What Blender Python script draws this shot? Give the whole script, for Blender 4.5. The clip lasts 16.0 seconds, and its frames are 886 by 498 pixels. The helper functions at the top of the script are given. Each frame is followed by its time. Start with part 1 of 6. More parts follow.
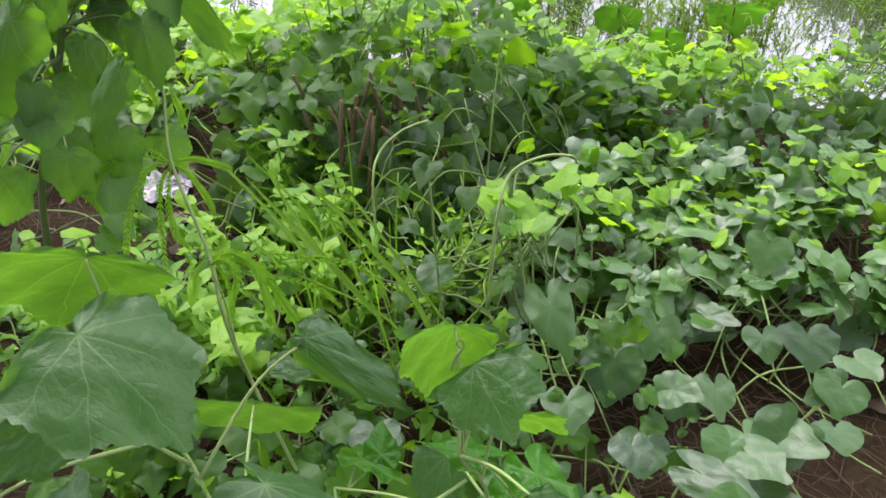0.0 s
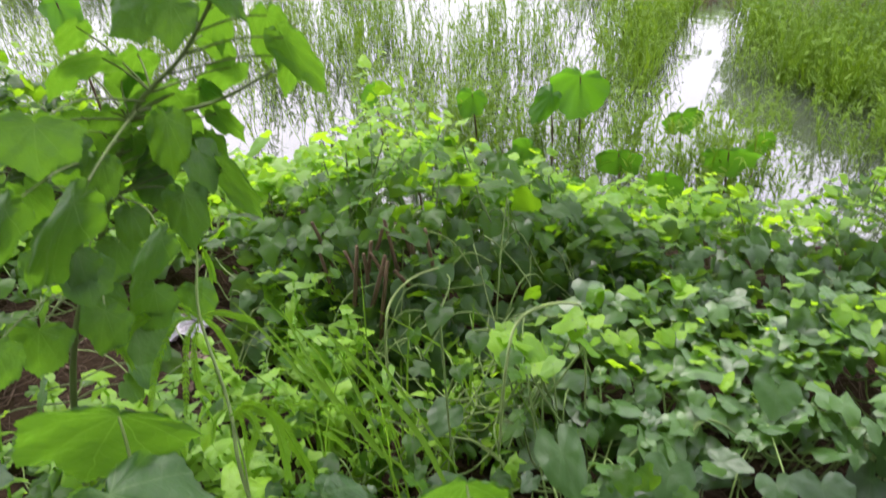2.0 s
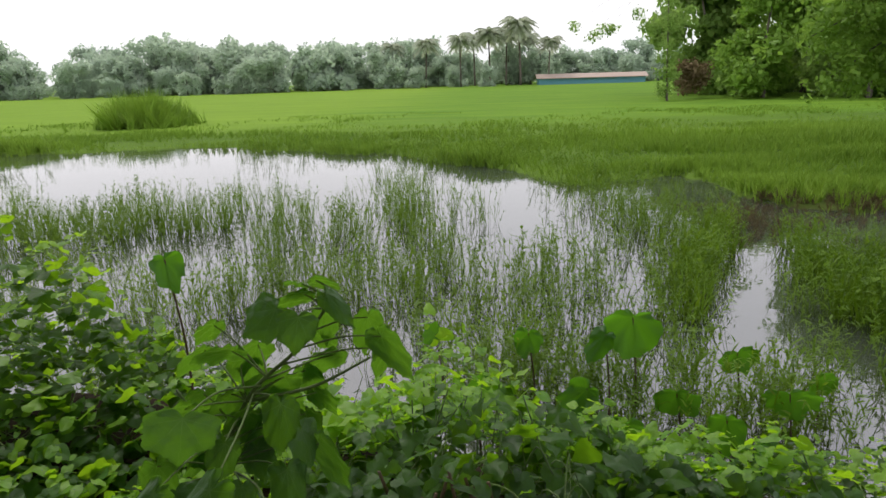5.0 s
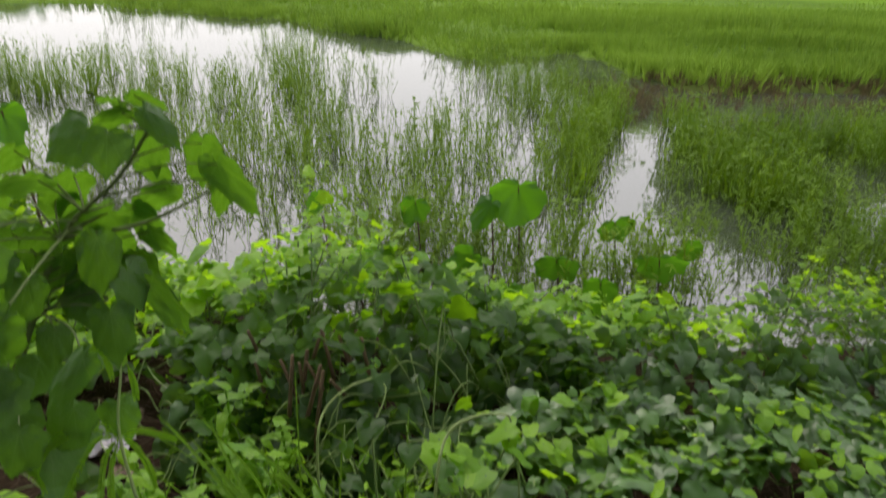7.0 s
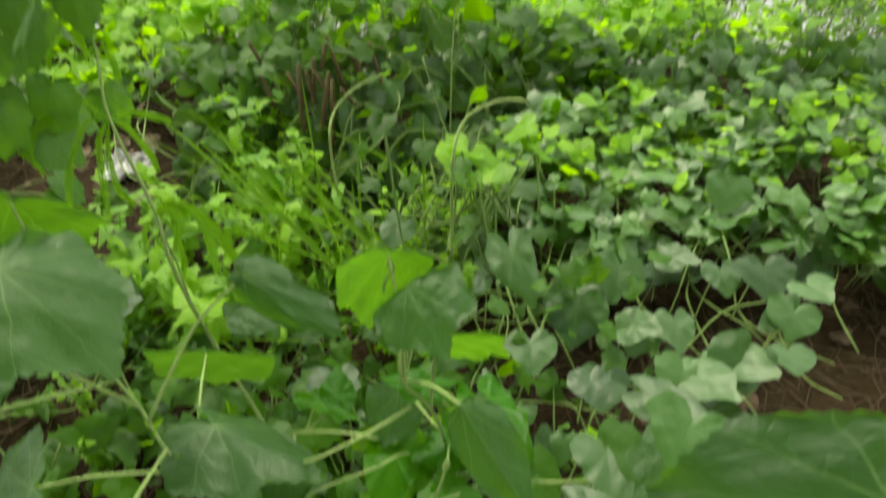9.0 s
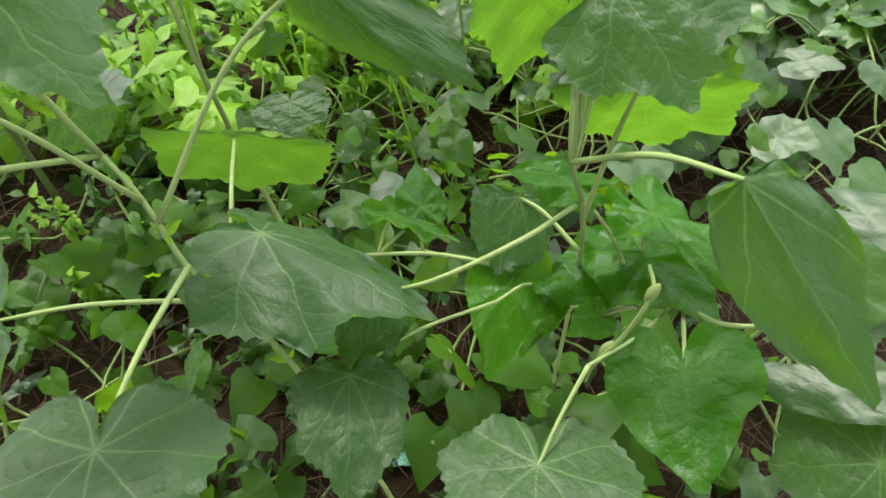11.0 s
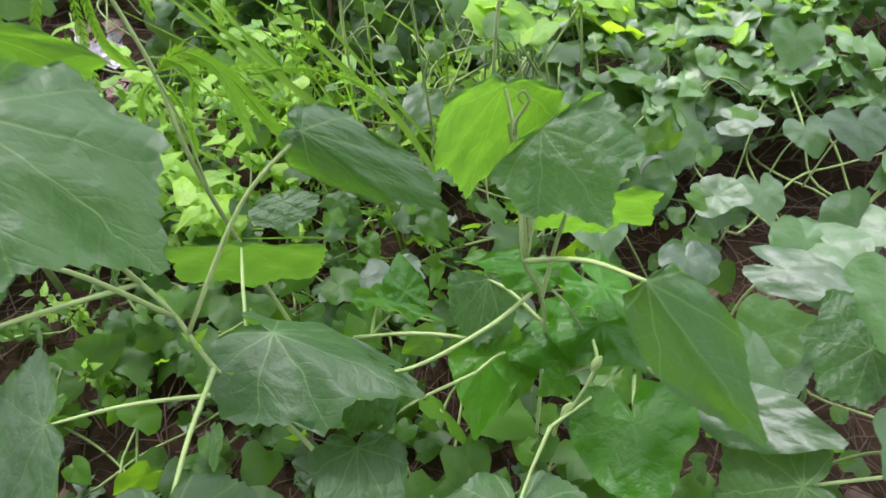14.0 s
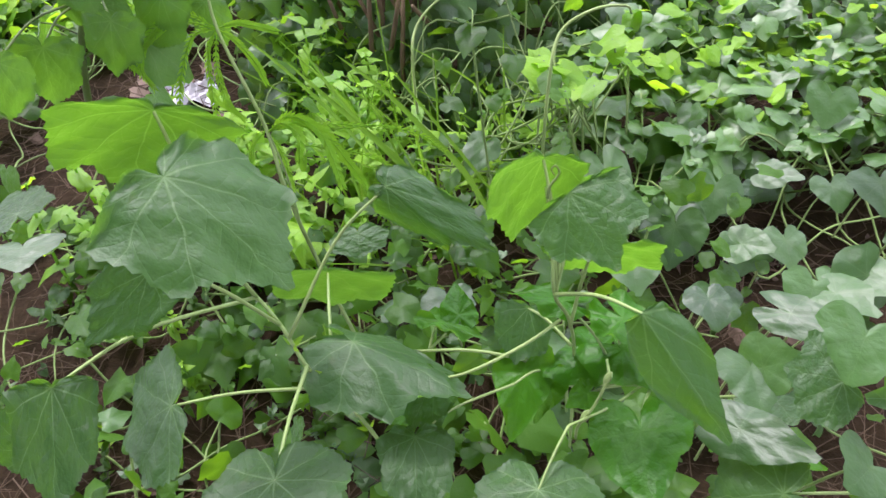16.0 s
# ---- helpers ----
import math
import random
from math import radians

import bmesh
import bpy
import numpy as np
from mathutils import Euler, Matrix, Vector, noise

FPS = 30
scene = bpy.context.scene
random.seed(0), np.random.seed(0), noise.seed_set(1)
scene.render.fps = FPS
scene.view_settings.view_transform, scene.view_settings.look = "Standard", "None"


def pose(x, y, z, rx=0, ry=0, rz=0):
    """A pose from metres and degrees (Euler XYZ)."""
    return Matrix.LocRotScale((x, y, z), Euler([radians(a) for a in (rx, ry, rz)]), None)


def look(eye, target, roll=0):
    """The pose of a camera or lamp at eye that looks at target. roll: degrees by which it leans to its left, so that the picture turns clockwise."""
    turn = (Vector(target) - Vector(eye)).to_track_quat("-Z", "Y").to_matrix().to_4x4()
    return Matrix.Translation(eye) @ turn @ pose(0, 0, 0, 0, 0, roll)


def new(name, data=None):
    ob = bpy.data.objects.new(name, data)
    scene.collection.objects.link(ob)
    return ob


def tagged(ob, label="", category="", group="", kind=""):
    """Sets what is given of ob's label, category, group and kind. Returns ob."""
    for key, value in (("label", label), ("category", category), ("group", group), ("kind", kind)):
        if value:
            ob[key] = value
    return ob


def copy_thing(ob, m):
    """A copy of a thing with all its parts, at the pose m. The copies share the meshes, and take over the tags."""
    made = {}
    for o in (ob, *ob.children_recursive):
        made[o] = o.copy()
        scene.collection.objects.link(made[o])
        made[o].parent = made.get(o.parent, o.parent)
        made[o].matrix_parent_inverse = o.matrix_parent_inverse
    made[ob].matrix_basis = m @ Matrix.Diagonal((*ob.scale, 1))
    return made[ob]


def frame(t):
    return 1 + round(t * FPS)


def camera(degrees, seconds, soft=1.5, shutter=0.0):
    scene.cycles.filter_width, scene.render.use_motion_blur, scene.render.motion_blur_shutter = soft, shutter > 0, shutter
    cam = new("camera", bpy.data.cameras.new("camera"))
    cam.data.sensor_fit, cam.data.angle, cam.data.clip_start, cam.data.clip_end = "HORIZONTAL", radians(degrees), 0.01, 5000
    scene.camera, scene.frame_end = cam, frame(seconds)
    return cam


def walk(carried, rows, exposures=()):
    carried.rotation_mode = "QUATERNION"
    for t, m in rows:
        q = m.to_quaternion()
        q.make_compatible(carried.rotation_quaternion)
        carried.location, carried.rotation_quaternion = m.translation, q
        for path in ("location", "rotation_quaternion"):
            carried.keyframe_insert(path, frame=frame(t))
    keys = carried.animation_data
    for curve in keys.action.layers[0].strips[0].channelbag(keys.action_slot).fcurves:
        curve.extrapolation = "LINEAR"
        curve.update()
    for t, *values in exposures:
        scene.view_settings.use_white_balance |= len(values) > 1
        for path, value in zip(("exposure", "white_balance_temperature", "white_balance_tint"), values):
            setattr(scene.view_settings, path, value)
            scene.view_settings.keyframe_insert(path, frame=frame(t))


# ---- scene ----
cam = camera(65.7, 16.0, shutter=0.5)
PATH = [
    (0, (0.339, 0.335, 1.454), (0.383, 1.793, 0.085), 0.1),
    (0.5, (0.341, 0.331, 1.461), (0.361, 1.841, 0.151), -1.2),
    (1, (0.342, 0.322, 1.475), (0.343, 1.926, 0.281), -1.9),
    (1.5, (0.345, 0.313, 1.486), (0.347, 1.965, 0.358), -1.9),
    (2, (0.336, 0.319, 1.499), (0.36, 2.007, 0.425), -0.4),
    (2.5, (0.327, 0.3, 1.552), (0.242, 2.107, 0.698), -1.4),
    (3, (0.312, 0.299, 1.568), (0.161, 2.182, 0.91), -1.4),
    (3.2, (0.306, 0.3, 1.569), (0.138, 2.199, 0.963), -2.0),
    (5.3, (0.32, 0.242, 1.61), (0.218, 2.18, 1.124), -1.3),
    (5.5, (0.331, 0.245, 1.603), (0.263, 2.181, 1.104), -0.7),
    (6, (0.342, 0.262, 1.588), (0.416, 2.187, 1.056), 0.0),
    (6.5, (0.364, 0.274, 1.581), (0.494, 2.181, 0.992), -0.0),
    (7, (0.361, 0.298, 1.53), (0.537, 2.117, 0.716), 1.9),
    (7.5, (0.363, 0.3, 1.497), (0.5, 2.047, 0.533), 0.2),
    (8, (0.366, 0.305, 1.488), (0.5, 1.968, 0.385), -0.3),
    (8.5, (0.375, 0.302, 1.478), (0.508, 1.93, 0.324), -0.7),
    (9, (0.381, 0.302, 1.426), (0.453, 1.716, 0.015), -2.2),
    (9.5, (0.336, 0.349, 1.335), (0.376, 1.606, -0.22), -1.9),
    (10, (0.292, 0.376, 1.287), (0.304, 1.551, -0.332), -1.2),
    (12.3, (0.286, 0.417, 1.19), (0.424, 1.483, -0.496), -0.7),
    (12.5, (0.287, 0.417, 1.191), (0.42, 1.481, -0.497), -1.1),
    (13, (0.287, 0.417, 1.192), (0.452, 1.474, -0.498), 0.4),
    (13.5, (0.287, 0.407, 1.246), (0.404, 1.546, -0.394), -3.4),
    (14, (0.29, 0.38, 1.306), (0.408, 1.578, -0.291), -3.3),
    (14.5, (0.29, 0.351, 1.352), (0.34, 1.597, -0.212), -5.1),
    (15, (0.286, 0.326, 1.382), (0.255, 1.601, -0.159), -6.9),
    (15.5, (0.286, 0.316, 1.395), (0.237, 1.599, -0.139), -6.9),
    (16, (0.288, 0.313, 1.398), (0.259, 1.592, -0.139), -6.2),
]
walk(cam, [(t, look(eye, target, roll)) for t, eye, target, roll in PATH],
     [(0, 0.42, 6250, 20), (1.5, 0.4, 6350, 20), (2, 0.24, 6400, 20), (2.5, -0.14, 6450, 22), (3, -0.46, 6450, 20), (5.3, -1.12, 6550, 14), (6, -1.05, 6550, 14), (6.5, -0.97, 6600, 14), (7, -0.74, 6850, 12),
      (7.5, -0.34, 6900, 10), (8, 0.0, 7000, 7), (8.5, 0.2, 7100, 4), (9, 0.22, 7900, -8), (9.5, 0.38, 7500, -2), (10, 0.47, 7100, 4), (12.3, 0.67, 6200, 22), (13.5, 0.7, 6000, 26), (16, 0.7, 6050, 26)])

# ---- light ----
world = bpy.data.worlds.new("overcast_sky")
scene.world = world
world.use_nodes = True
wn, wl = world.node_tree.nodes, world.node_tree.links
SUN_EL, SUN_AZ = radians(55), radians(-24)
sky = wn.new("ShaderNodeTexSky")
sky.sky_type, sky.sun_disc = "NISHITA", False
sky.sun_elevation, sky.sun_rotation = SUN_EL, SUN_AZ
sky.air_density, sky.dust_density, sky.ozone_density = 1.0, 6.0, 0.5
cloud = wn.new("ShaderNodeMix")
cloud.data_type = "RGBA"
cloud.inputs["Factor"].default_value = 0.7
wl.new(sky.outputs["Color"], cloud.inputs["A"])
cloud.inputs["B"].default_value = (26.0, 26.5, 27.4, 1)
wl.new(cloud.outputs["Result"], wn["Background"].inputs["Color"])
wn["Background"].inputs["Strength"].default_value = 0.135
sun = new("sun", bpy.data.lights.new("sun", "SUN"))
sun.data.energy, sun.data.angle, sun.data.color = 3.0, radians(10), (1, 0.96, 0.88)
sun_way = Vector((math.sin(SUN_AZ) * math.cos(SUN_EL), math.cos(SUN_AZ) * math.cos(SUN_EL), math.sin(SUN_EL)))
sun.matrix_world = look(sun_way * 50, (0, 0, 0))


# ---- materials ----
def nodes_of(name):
    m = bpy.data.materials.new(name)
    m.use_nodes = True
    return m, m.node_tree.nodes, m.node_tree.links, m.node_tree.nodes["Principled BSDF"]


def math_node(n, l, op, a, b=None, c=None):
    k = n.new("ShaderNodeMath")
    k.operation = op
    for i, v in enumerate((a, b, c)):
        if v is None:
            continue
        if isinstance(v, (int, float)):
            k.inputs[i].default_value = v
        else:
            l.new(v, k.inputs[i])
    return k.outputs[0]


def mix_node(n, l, f, a, b):
    k = n.new("ShaderNodeMix")
    k.data_type = "RGBA"
    for key, v in (("Factor", f), ("A", a), ("B", b)):
        if isinstance(v, (int, float)):
            k.inputs[key].default_value = v
        elif isinstance(v, tuple):
            k.inputs[key].default_value = (*v, 1)
        else:
            l.new(v, k.inputs[key])
    return k.outputs["Result"]


def noise_node(n, l, vec, scale, detail=3.0, rough=0.55):
    k = n.new("ShaderNodeTexNoise")
    k.inputs["Scale"].default_value, k.inputs["Detail"].default_value, k.inputs["Roughness"].default_value = scale, detail, rough
    if vec is not None:
        l.new(vec, k.inputs["Vector"])
    return k.outputs["Fac"]


def leaf_material(name, dark, light, vein, glow, rough=0.45, thru=0.4, step=0.66, veins=0.5, sheen=0.35, spots=0.0, relief=0.28, bloom=0.0):
    """A leaf with palmate veins laid out round the stalk's joint (UV: across, along), light passing through."""
    m, n, l, p = nodes_of(name)
    uv = n.new("ShaderNodeUVMap").outputs["UV"]
    bend = n.new("ShaderNodeTexNoise")
    bend.inputs["Scale"].default_value, bend.inputs["Detail"].default_value = 3.0, 1.0
    l.new(uv, bend.inputs["Vector"])
    vadd = n.new("ShaderNodeVectorMath")
    vadd.operation = "MULTIPLY_ADD"
    l.new(bend.outputs["Color"], vadd.inputs[0])
    vadd.inputs[1].default_value, vadd.inputs[2].default_value = (0.3, 0.3, 0), (-0.15, -0.15, 0)
    span = n.new("ShaderNodeVectorMath")
    span.operation = "LENGTH"
    l.new(uv, span.inputs[0])
    grown = n.new("ShaderNodeVectorMath")
    grown.operation = "SCALE"
    l.new(vadd.outputs[0], grown.inputs[0])
    l.new(span.outputs["Value"], grown.inputs["Scale"])
    warp = n.new("ShaderNodeVectorMath")
    l.new(uv, warp.inputs[0])
    l.new(grown.outputs[0], warp.inputs[1])
    sep = n.new("ShaderNodeSeparateXYZ")
    l.new(warp.outputs[0], sep.inputs[0])
    u, v = sep.outputs["X"], sep.outputs["Y"]
    r = math_node(n, l, "SQRT", math_node(n, l, "ADD", math_node(n, l, "MULTIPLY", u, u), math_node(n, l, "MULTIPLY", v, v)))
    ang = math_node(n, l, "DIVIDE", math_node(n, l, "ARCTAN2", u, v), step)
    off = math_node(n, l, "MULTIPLY", math_node(n, l, "ABSOLUTE", math_node(n, l, "SUBTRACT", ang, math_node(n, l, "ROUND", ang))), step)
    side = math_node(n, l, "MULTIPLY", off, r)
    taper = math_node(n, l, "ADD", 62.0, math_node(n, l, "MULTIPLY", r, 120.0))
    main = math_node(n, l, "SUBTRACT", 1.0, math_node(n, l, "MULTIPLY", side, taper))
    main = math_node(n, l, "MAXIMUM", main, 0.0)
    chev = math_node(n, l, "FRACT", math_node(n, l, "MULTIPLY", math_node(n, l, "SUBTRACT", r, math_node(n, l, "MULTIPLY", side, 0.9)), 8.5))
    chev = math_node(n, l, "ABSOLUTE", math_node(n, l, "SUBTRACT", chev, 0.5))
    second = math_node(n, l, "MULTIPLY", math_node(n, l, "MAXIMUM", math_node(n, l, "SUBTRACT", 1.0, math_node(n, l, "MULTIPLY", chev, 22.0)), 0.0), 0.26)
    mask = math_node(n, l, "MAXIMUM", main, second)
    oi = n.new("ShaderNodeObjectInfo").outputs["Random"]
    isl = n.new("ShaderNodeNewGeometry").outputs["Random Per Island"]
    rnd = math_node(n, l, "FRACT", math_node(n, l, "ADD", oi, isl))
    pos = n.new("ShaderNodeTexCoord").outputs["Object"]
    big = noise_node(n, l, uv, 2.2, 3)
    fine = noise_node(n, l, uv, 16.0, 2)
    tone = math_node(n, l, "ADD", math_node(n, l, "MULTIPLY", rnd, 0.8), math_node(n, l, "MULTIPLY", big, 0.4))
    tone = math_node(n, l, "SUBTRACT", tone, 0.1)
    col = mix_node(n, l, tone, dark, light)
    col = mix_node(n, l, math_node(n, l, "MULTIPLY", fine, 0.16), col, dark)
    col = mix_node(n, l, math_node(n, l, "MULTIPLY", mask, veins), col, vein)
    if spots:
        hole = n.new("ShaderNodeMapRange")
        l.new(noise_node(n, l, uv, 5.0, 2), hole.inputs["Value"])
        hole.inputs["From Min"].default_value, hole.inputs["From Max"].default_value = 0.66, 0.72
        col = mix_node(n, l, math_node(n, l, "MULTIPLY", hole.outputs[0], spots), col, (0.32, 0.25, 0.08))
    l.new(col, p.inputs["Base Color"])
    p.inputs["Roughness"].default_value, p.inputs["Specular IOR Level"].default_value = rough, sheen
    p.inputs["Sheen Weight"].default_value, p.inputs["Sheen Roughness"].default_value = bloom, 0.55
    p.inputs["Sheen Tint"].default_value = (0.66, 0.9, 0.7, 1)
    cell = noise_node(n, l, uv, 4.5, 1)
    pillow = math_node(n, l, "MINIMUM", math_node(n, l, "MINIMUM", math_node(n, l, "MULTIPLY", chev, 2.4), math_node(n, l, "MULTIPLY", side, 8.0)), 1.0)
    pillow = math_node(n, l, "SQRT", math_node(n, l, "MAXIMUM", pillow, 0.0))
    height = math_node(n, l, "ADD", math_node(n, l, "MULTIPLY", cell, 0.8), math_node(n, l, "MULTIPLY", pillow, 0.09))
    height = math_node(n, l, "ADD", height, math_node(n, l, "MULTIPLY", fine, 0.24))
    height = math_node(n, l, "ADD", height, math_node(n, l, "MULTIPLY", noise_node(n, l, uv, 34.0, 3), 0.025))
    bump = n.new("ShaderNodeBump")
    bump.inputs["Strength"].default_value, bump.inputs["Distance"].default_value = relief, 0.006
    l.new(height, bump.inputs["Height"])
    l.new(bump.outputs[0], p.inputs["Normal"])
    tr = n.new("ShaderNodeBsdfTranslucent")
    gcol = mix_node(n, l, math_node(n, l, "MULTIPLY", mask, 0.12), glow, tuple(c * 0.45 for c in glow))
    l.new(gcol, tr.inputs["Color"])
    l.new(bump.outputs[0], tr.inputs["Normal"])
    mx = n.new("ShaderNodeMixShader")
    mx.inputs[0].default_value = thru
    l.new(p.outputs[0], mx.inputs[1])
    l.new(tr.outputs[0], mx.inputs[2])
    l.new(mx.outputs[0], n["Material Output"].inputs["Surface"])
    return m


def blade_material(name, dark, light, glow, rough=0.5, thru=0.35, patch=0.6, bands=None):
    """Grass and far foliage: no veins, tones that drift from clump to clump."""
    m, n, l, p = nodes_of(name)
    pos = n.new("ShaderNodeNewGeometry").outputs["Position"]
    isl = n.new("ShaderNodeNewGeometry").outputs["Random Per Island"]
    if bands:
        k = n.new("ShaderNodeMapping")
        k.inputs["Scale"].default_value = bands
        l.new(pos, k.inputs[0])
        pos = k.outputs[0]
    drift = noise_node(n, l, pos, patch, 4)
    tone = math_node(n, l, "ADD", math_node(n, l, "MULTIPLY", isl, 0.3), math_node(n, l, "MULTIPLY", math_node(n, l, "SUBTRACT", drift, 0.25), 1.4))
    col = mix_node(n, l, tone, dark, light)
    l.new(col, p.inputs["Base Color"])
    p.inputs["Roughness"].default_value, p.inputs["Specular IOR Level"].default_value = rough, 0.15
    tr = n.new("ShaderNodeBsdfTranslucent")
    l.new(mix_node(n, l, 0.5, col, glow), tr.inputs["Color"])
    mx = n.new("ShaderNodeMixShader")
    mx.inputs[0].default_value = thru
    l.new(p.outputs[0], mx.inputs[1])
    l.new(tr.outputs[0], mx.inputs[2])
    l.new(mx.outputs[0], n["Material Output"].inputs["Surface"])
    return m


def rough_material(name, dark, light, scale, rough=0.85, bump=0.5, dist=0.01, stretch=None, spec=0.25):
    m, n, l, p = nodes_of(name)
    pos = n.new("ShaderNodeTexCoord").outputs["Object"]
    if stretch:
        k = n.new("ShaderNodeMapping")
        k.inputs["Scale"].default_value = stretch
        l.new(pos, k.inputs[0])
        pos = k.outputs[0]
    a, b = noise_node(n, l, pos, scale, 6, 0.65), noise_node(n, l, pos, scale * 7, 4)
    isl = n.new("ShaderNodeNewGeometry").outputs["Random Per Island"]
    tone = math_node(n, l, "ADD", math_node(n, l, "MULTIPLY", a, 0.7), math_node(n, l, "MULTIPLY", b, 0.4))
    tone = math_node(n, l, "ADD", math_node(n, l, "SUBTRACT", tone, 0.25), math_node(n, l, "MULTIPLY", isl, 0.25))
    l.new(mix_node(n, l, tone, dark, light), p.inputs["Base Color"])
    p.inputs["Roughness"].default_value, p.inputs["Specular IOR Level"].default_value = rough, spec
    k = n.new("ShaderNodeBump")
    k.inputs["Strength"].default_value, k.inputs["Distance"].default_value = bump, dist
    l.new(math_node(n, l, "ADD", a, math_node(n, l, "MULTIPLY", b, 0.5)), k.inputs["Height"])
    l.new(k.outputs[0], p.inputs["Normal"])
    return m


MALLOW = leaf_material("mallow_leaf", (0.014, 0.049, 0.0112), (0.040, 0.098, 0.027), (0.18, 0.30, 0.11), (0.174, 0.415, 0.0166), 0.48, 0.36, 0.66, 0.55, 0.36, 0.05, 0.6, 0.04)
# Second copy of the mallow leaf; shade is put into its dimmer glow colour.
DIM_GLOW_MALLOW = leaf_material("dim_glow_mallow_leaf", (0.0191, 0.0679, 0.0104), (0.0653, 0.152, 0.0348), (0.2, 0.32, 0.12), (0.157, 0.365, 0.0157), 0.46, 0.38, 0.66, 0.4, 0.4, 0.05, 0.32, 0.04)
GLOSSY = leaf_material("glossy_leaf", (0.0187, 0.0978, 0.00255), (0.0425, 0.157, 0.0051), (0.12, 0.30, 0.04), (0.187, 0.425, 0.0085), 0.36, 0.4, 0.75, 0.3, 0.22, 0.0, 0.5)
# Vine leaf, its colour darkened to carry the shade of the heap's front.
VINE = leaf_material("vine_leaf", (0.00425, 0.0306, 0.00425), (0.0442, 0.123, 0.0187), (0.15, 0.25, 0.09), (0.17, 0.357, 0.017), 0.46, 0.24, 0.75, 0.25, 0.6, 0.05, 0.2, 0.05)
# The same vine leaf paler, the light on the raised carpet put into its colour.
LIT_VINE = leaf_material("lit_vine_leaf", (0.0136, 0.0578, 0.0085), (0.0808, 0.187, 0.0357), (0.2, 0.32, 0.12), (0.221, 0.425, 0.017), 0.40, 0.32, 0.75, 0.25, 0.6, 0.05, 0.2, 0.05)
# Lime young leaves; sunlight passing through is also painted into the base colour.
BRIGHT = leaf_material("young_backlit_leaf", (0.06, 0.18, 0.008), (0.23, 0.43, 0.02), (0.24, 0.42, 0.07), (0.37, 0.65, 0.015), 0.46, 0.5, 0.75, 0.25, 0.4)
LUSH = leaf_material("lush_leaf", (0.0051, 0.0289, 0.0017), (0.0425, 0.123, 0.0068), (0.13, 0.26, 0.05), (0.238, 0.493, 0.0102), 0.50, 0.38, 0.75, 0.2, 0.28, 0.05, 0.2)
TARO = leaf_material("marsh_leaf", (0.022, 0.09, 0.010), (0.06, 0.165, 0.02), (0.1, 0.25, 0.05), (0.13, 0.36, 0.012), 0.42, 0.45, 0.5, 0.3, 0.4)
STEM = rough_material("green_stem", (0.156, 0.242, 0.0702), (0.296, 0.374, 0.148), 30, 0.6, 0.3, 0.002, (0.78, 0.78, 0.156))
DARK_STEM = rough_material("dark_stem", (0.05, 0.085, 0.02), (0.12, 0.17, 0.05), 30, 0.6, 0.3, 0.002, (1, 1, 0.2))
RUNNER = rough_material("runner_stem", (0.09, 0.15, 0.04), (0.2, 0.28, 0.09), 30, 0.6, 0.3, 0.002)
BROWN_STEM = rough_material("brown_stem", (0.05, 0.035, 0.02), (0.16, 0.11, 0.06), 25, 0.8, 0.5, 0.002, (1, 1, 0.2))
LITTER = rough_material("dry_litter", (0.024, 0.015, 0.009), (0.115, 0.078, 0.048), 20, 0.85, 0.4, 0.003)
REED = blade_material("reed_blade", (0.035, 0.095, 0.006), (0.14, 0.25, 0.014), (0.30, 0.5, 0.02), 0.5, 0.38, 0.7)
MEADOW = blade_material("meadow_blade", (0.07, 0.16, 0.018), (0.27, 0.42, 0.05), (0.32, 0.50, 0.04), 0.75, 0.22, 1.0, (0.06, 0.16, 0.0))
BOUGH = blade_material("bough_leaf", (0.12, 0.23, 0.035), (0.25, 0.41, 0.07), (0.32, 0.52, 0.06), 0.5, 0.45, 0.8)
GRASS = blade_material("bank_grass", (0.072, 0.171, 0.0144), (0.153, 0.297, 0.027), (0.27, 0.504, 0.018), 0.45, 0.4, 3.0)
FROND = blade_material("feather_leaf", (0.10, 0.25, 0.012), (0.22, 0.44, 0.03), (0.42, 0.75, 0.02), 0.4, 0.5, 4.0)
# Distance haze is put into the colour: far crowns greyed and paled.
HAZED_CROWN = blade_material("hazed_far_crown", (0.33, 0.42, 0.36), (0.53, 0.62, 0.49), (0.54, 0.66, 0.44), 0.6, 0.55, 0.06)
NEAR_CROWN = blade_material("near_crown", (0.12, 0.21, 0.05), (0.26, 0.41, 0.10), (0.42, 0.6, 0.14), 0.6, 0.58, 0.25)
# Palm fronds paled likewise, haze painted into their colour.
HAZED_PALM = blade_material("hazed_palm_frond", (0.34, 0.38, 0.29), (0.48, 0.52, 0.40), (0.5, 0.56, 0.34), 0.5, 0.45, 0.2)
BARK = rough_material("bark", (0.06, 0.05, 0.04), (0.22, 0.19, 0.15), 3.0, 0.9, 0.6, 0.03, (1, 1, 0.3))


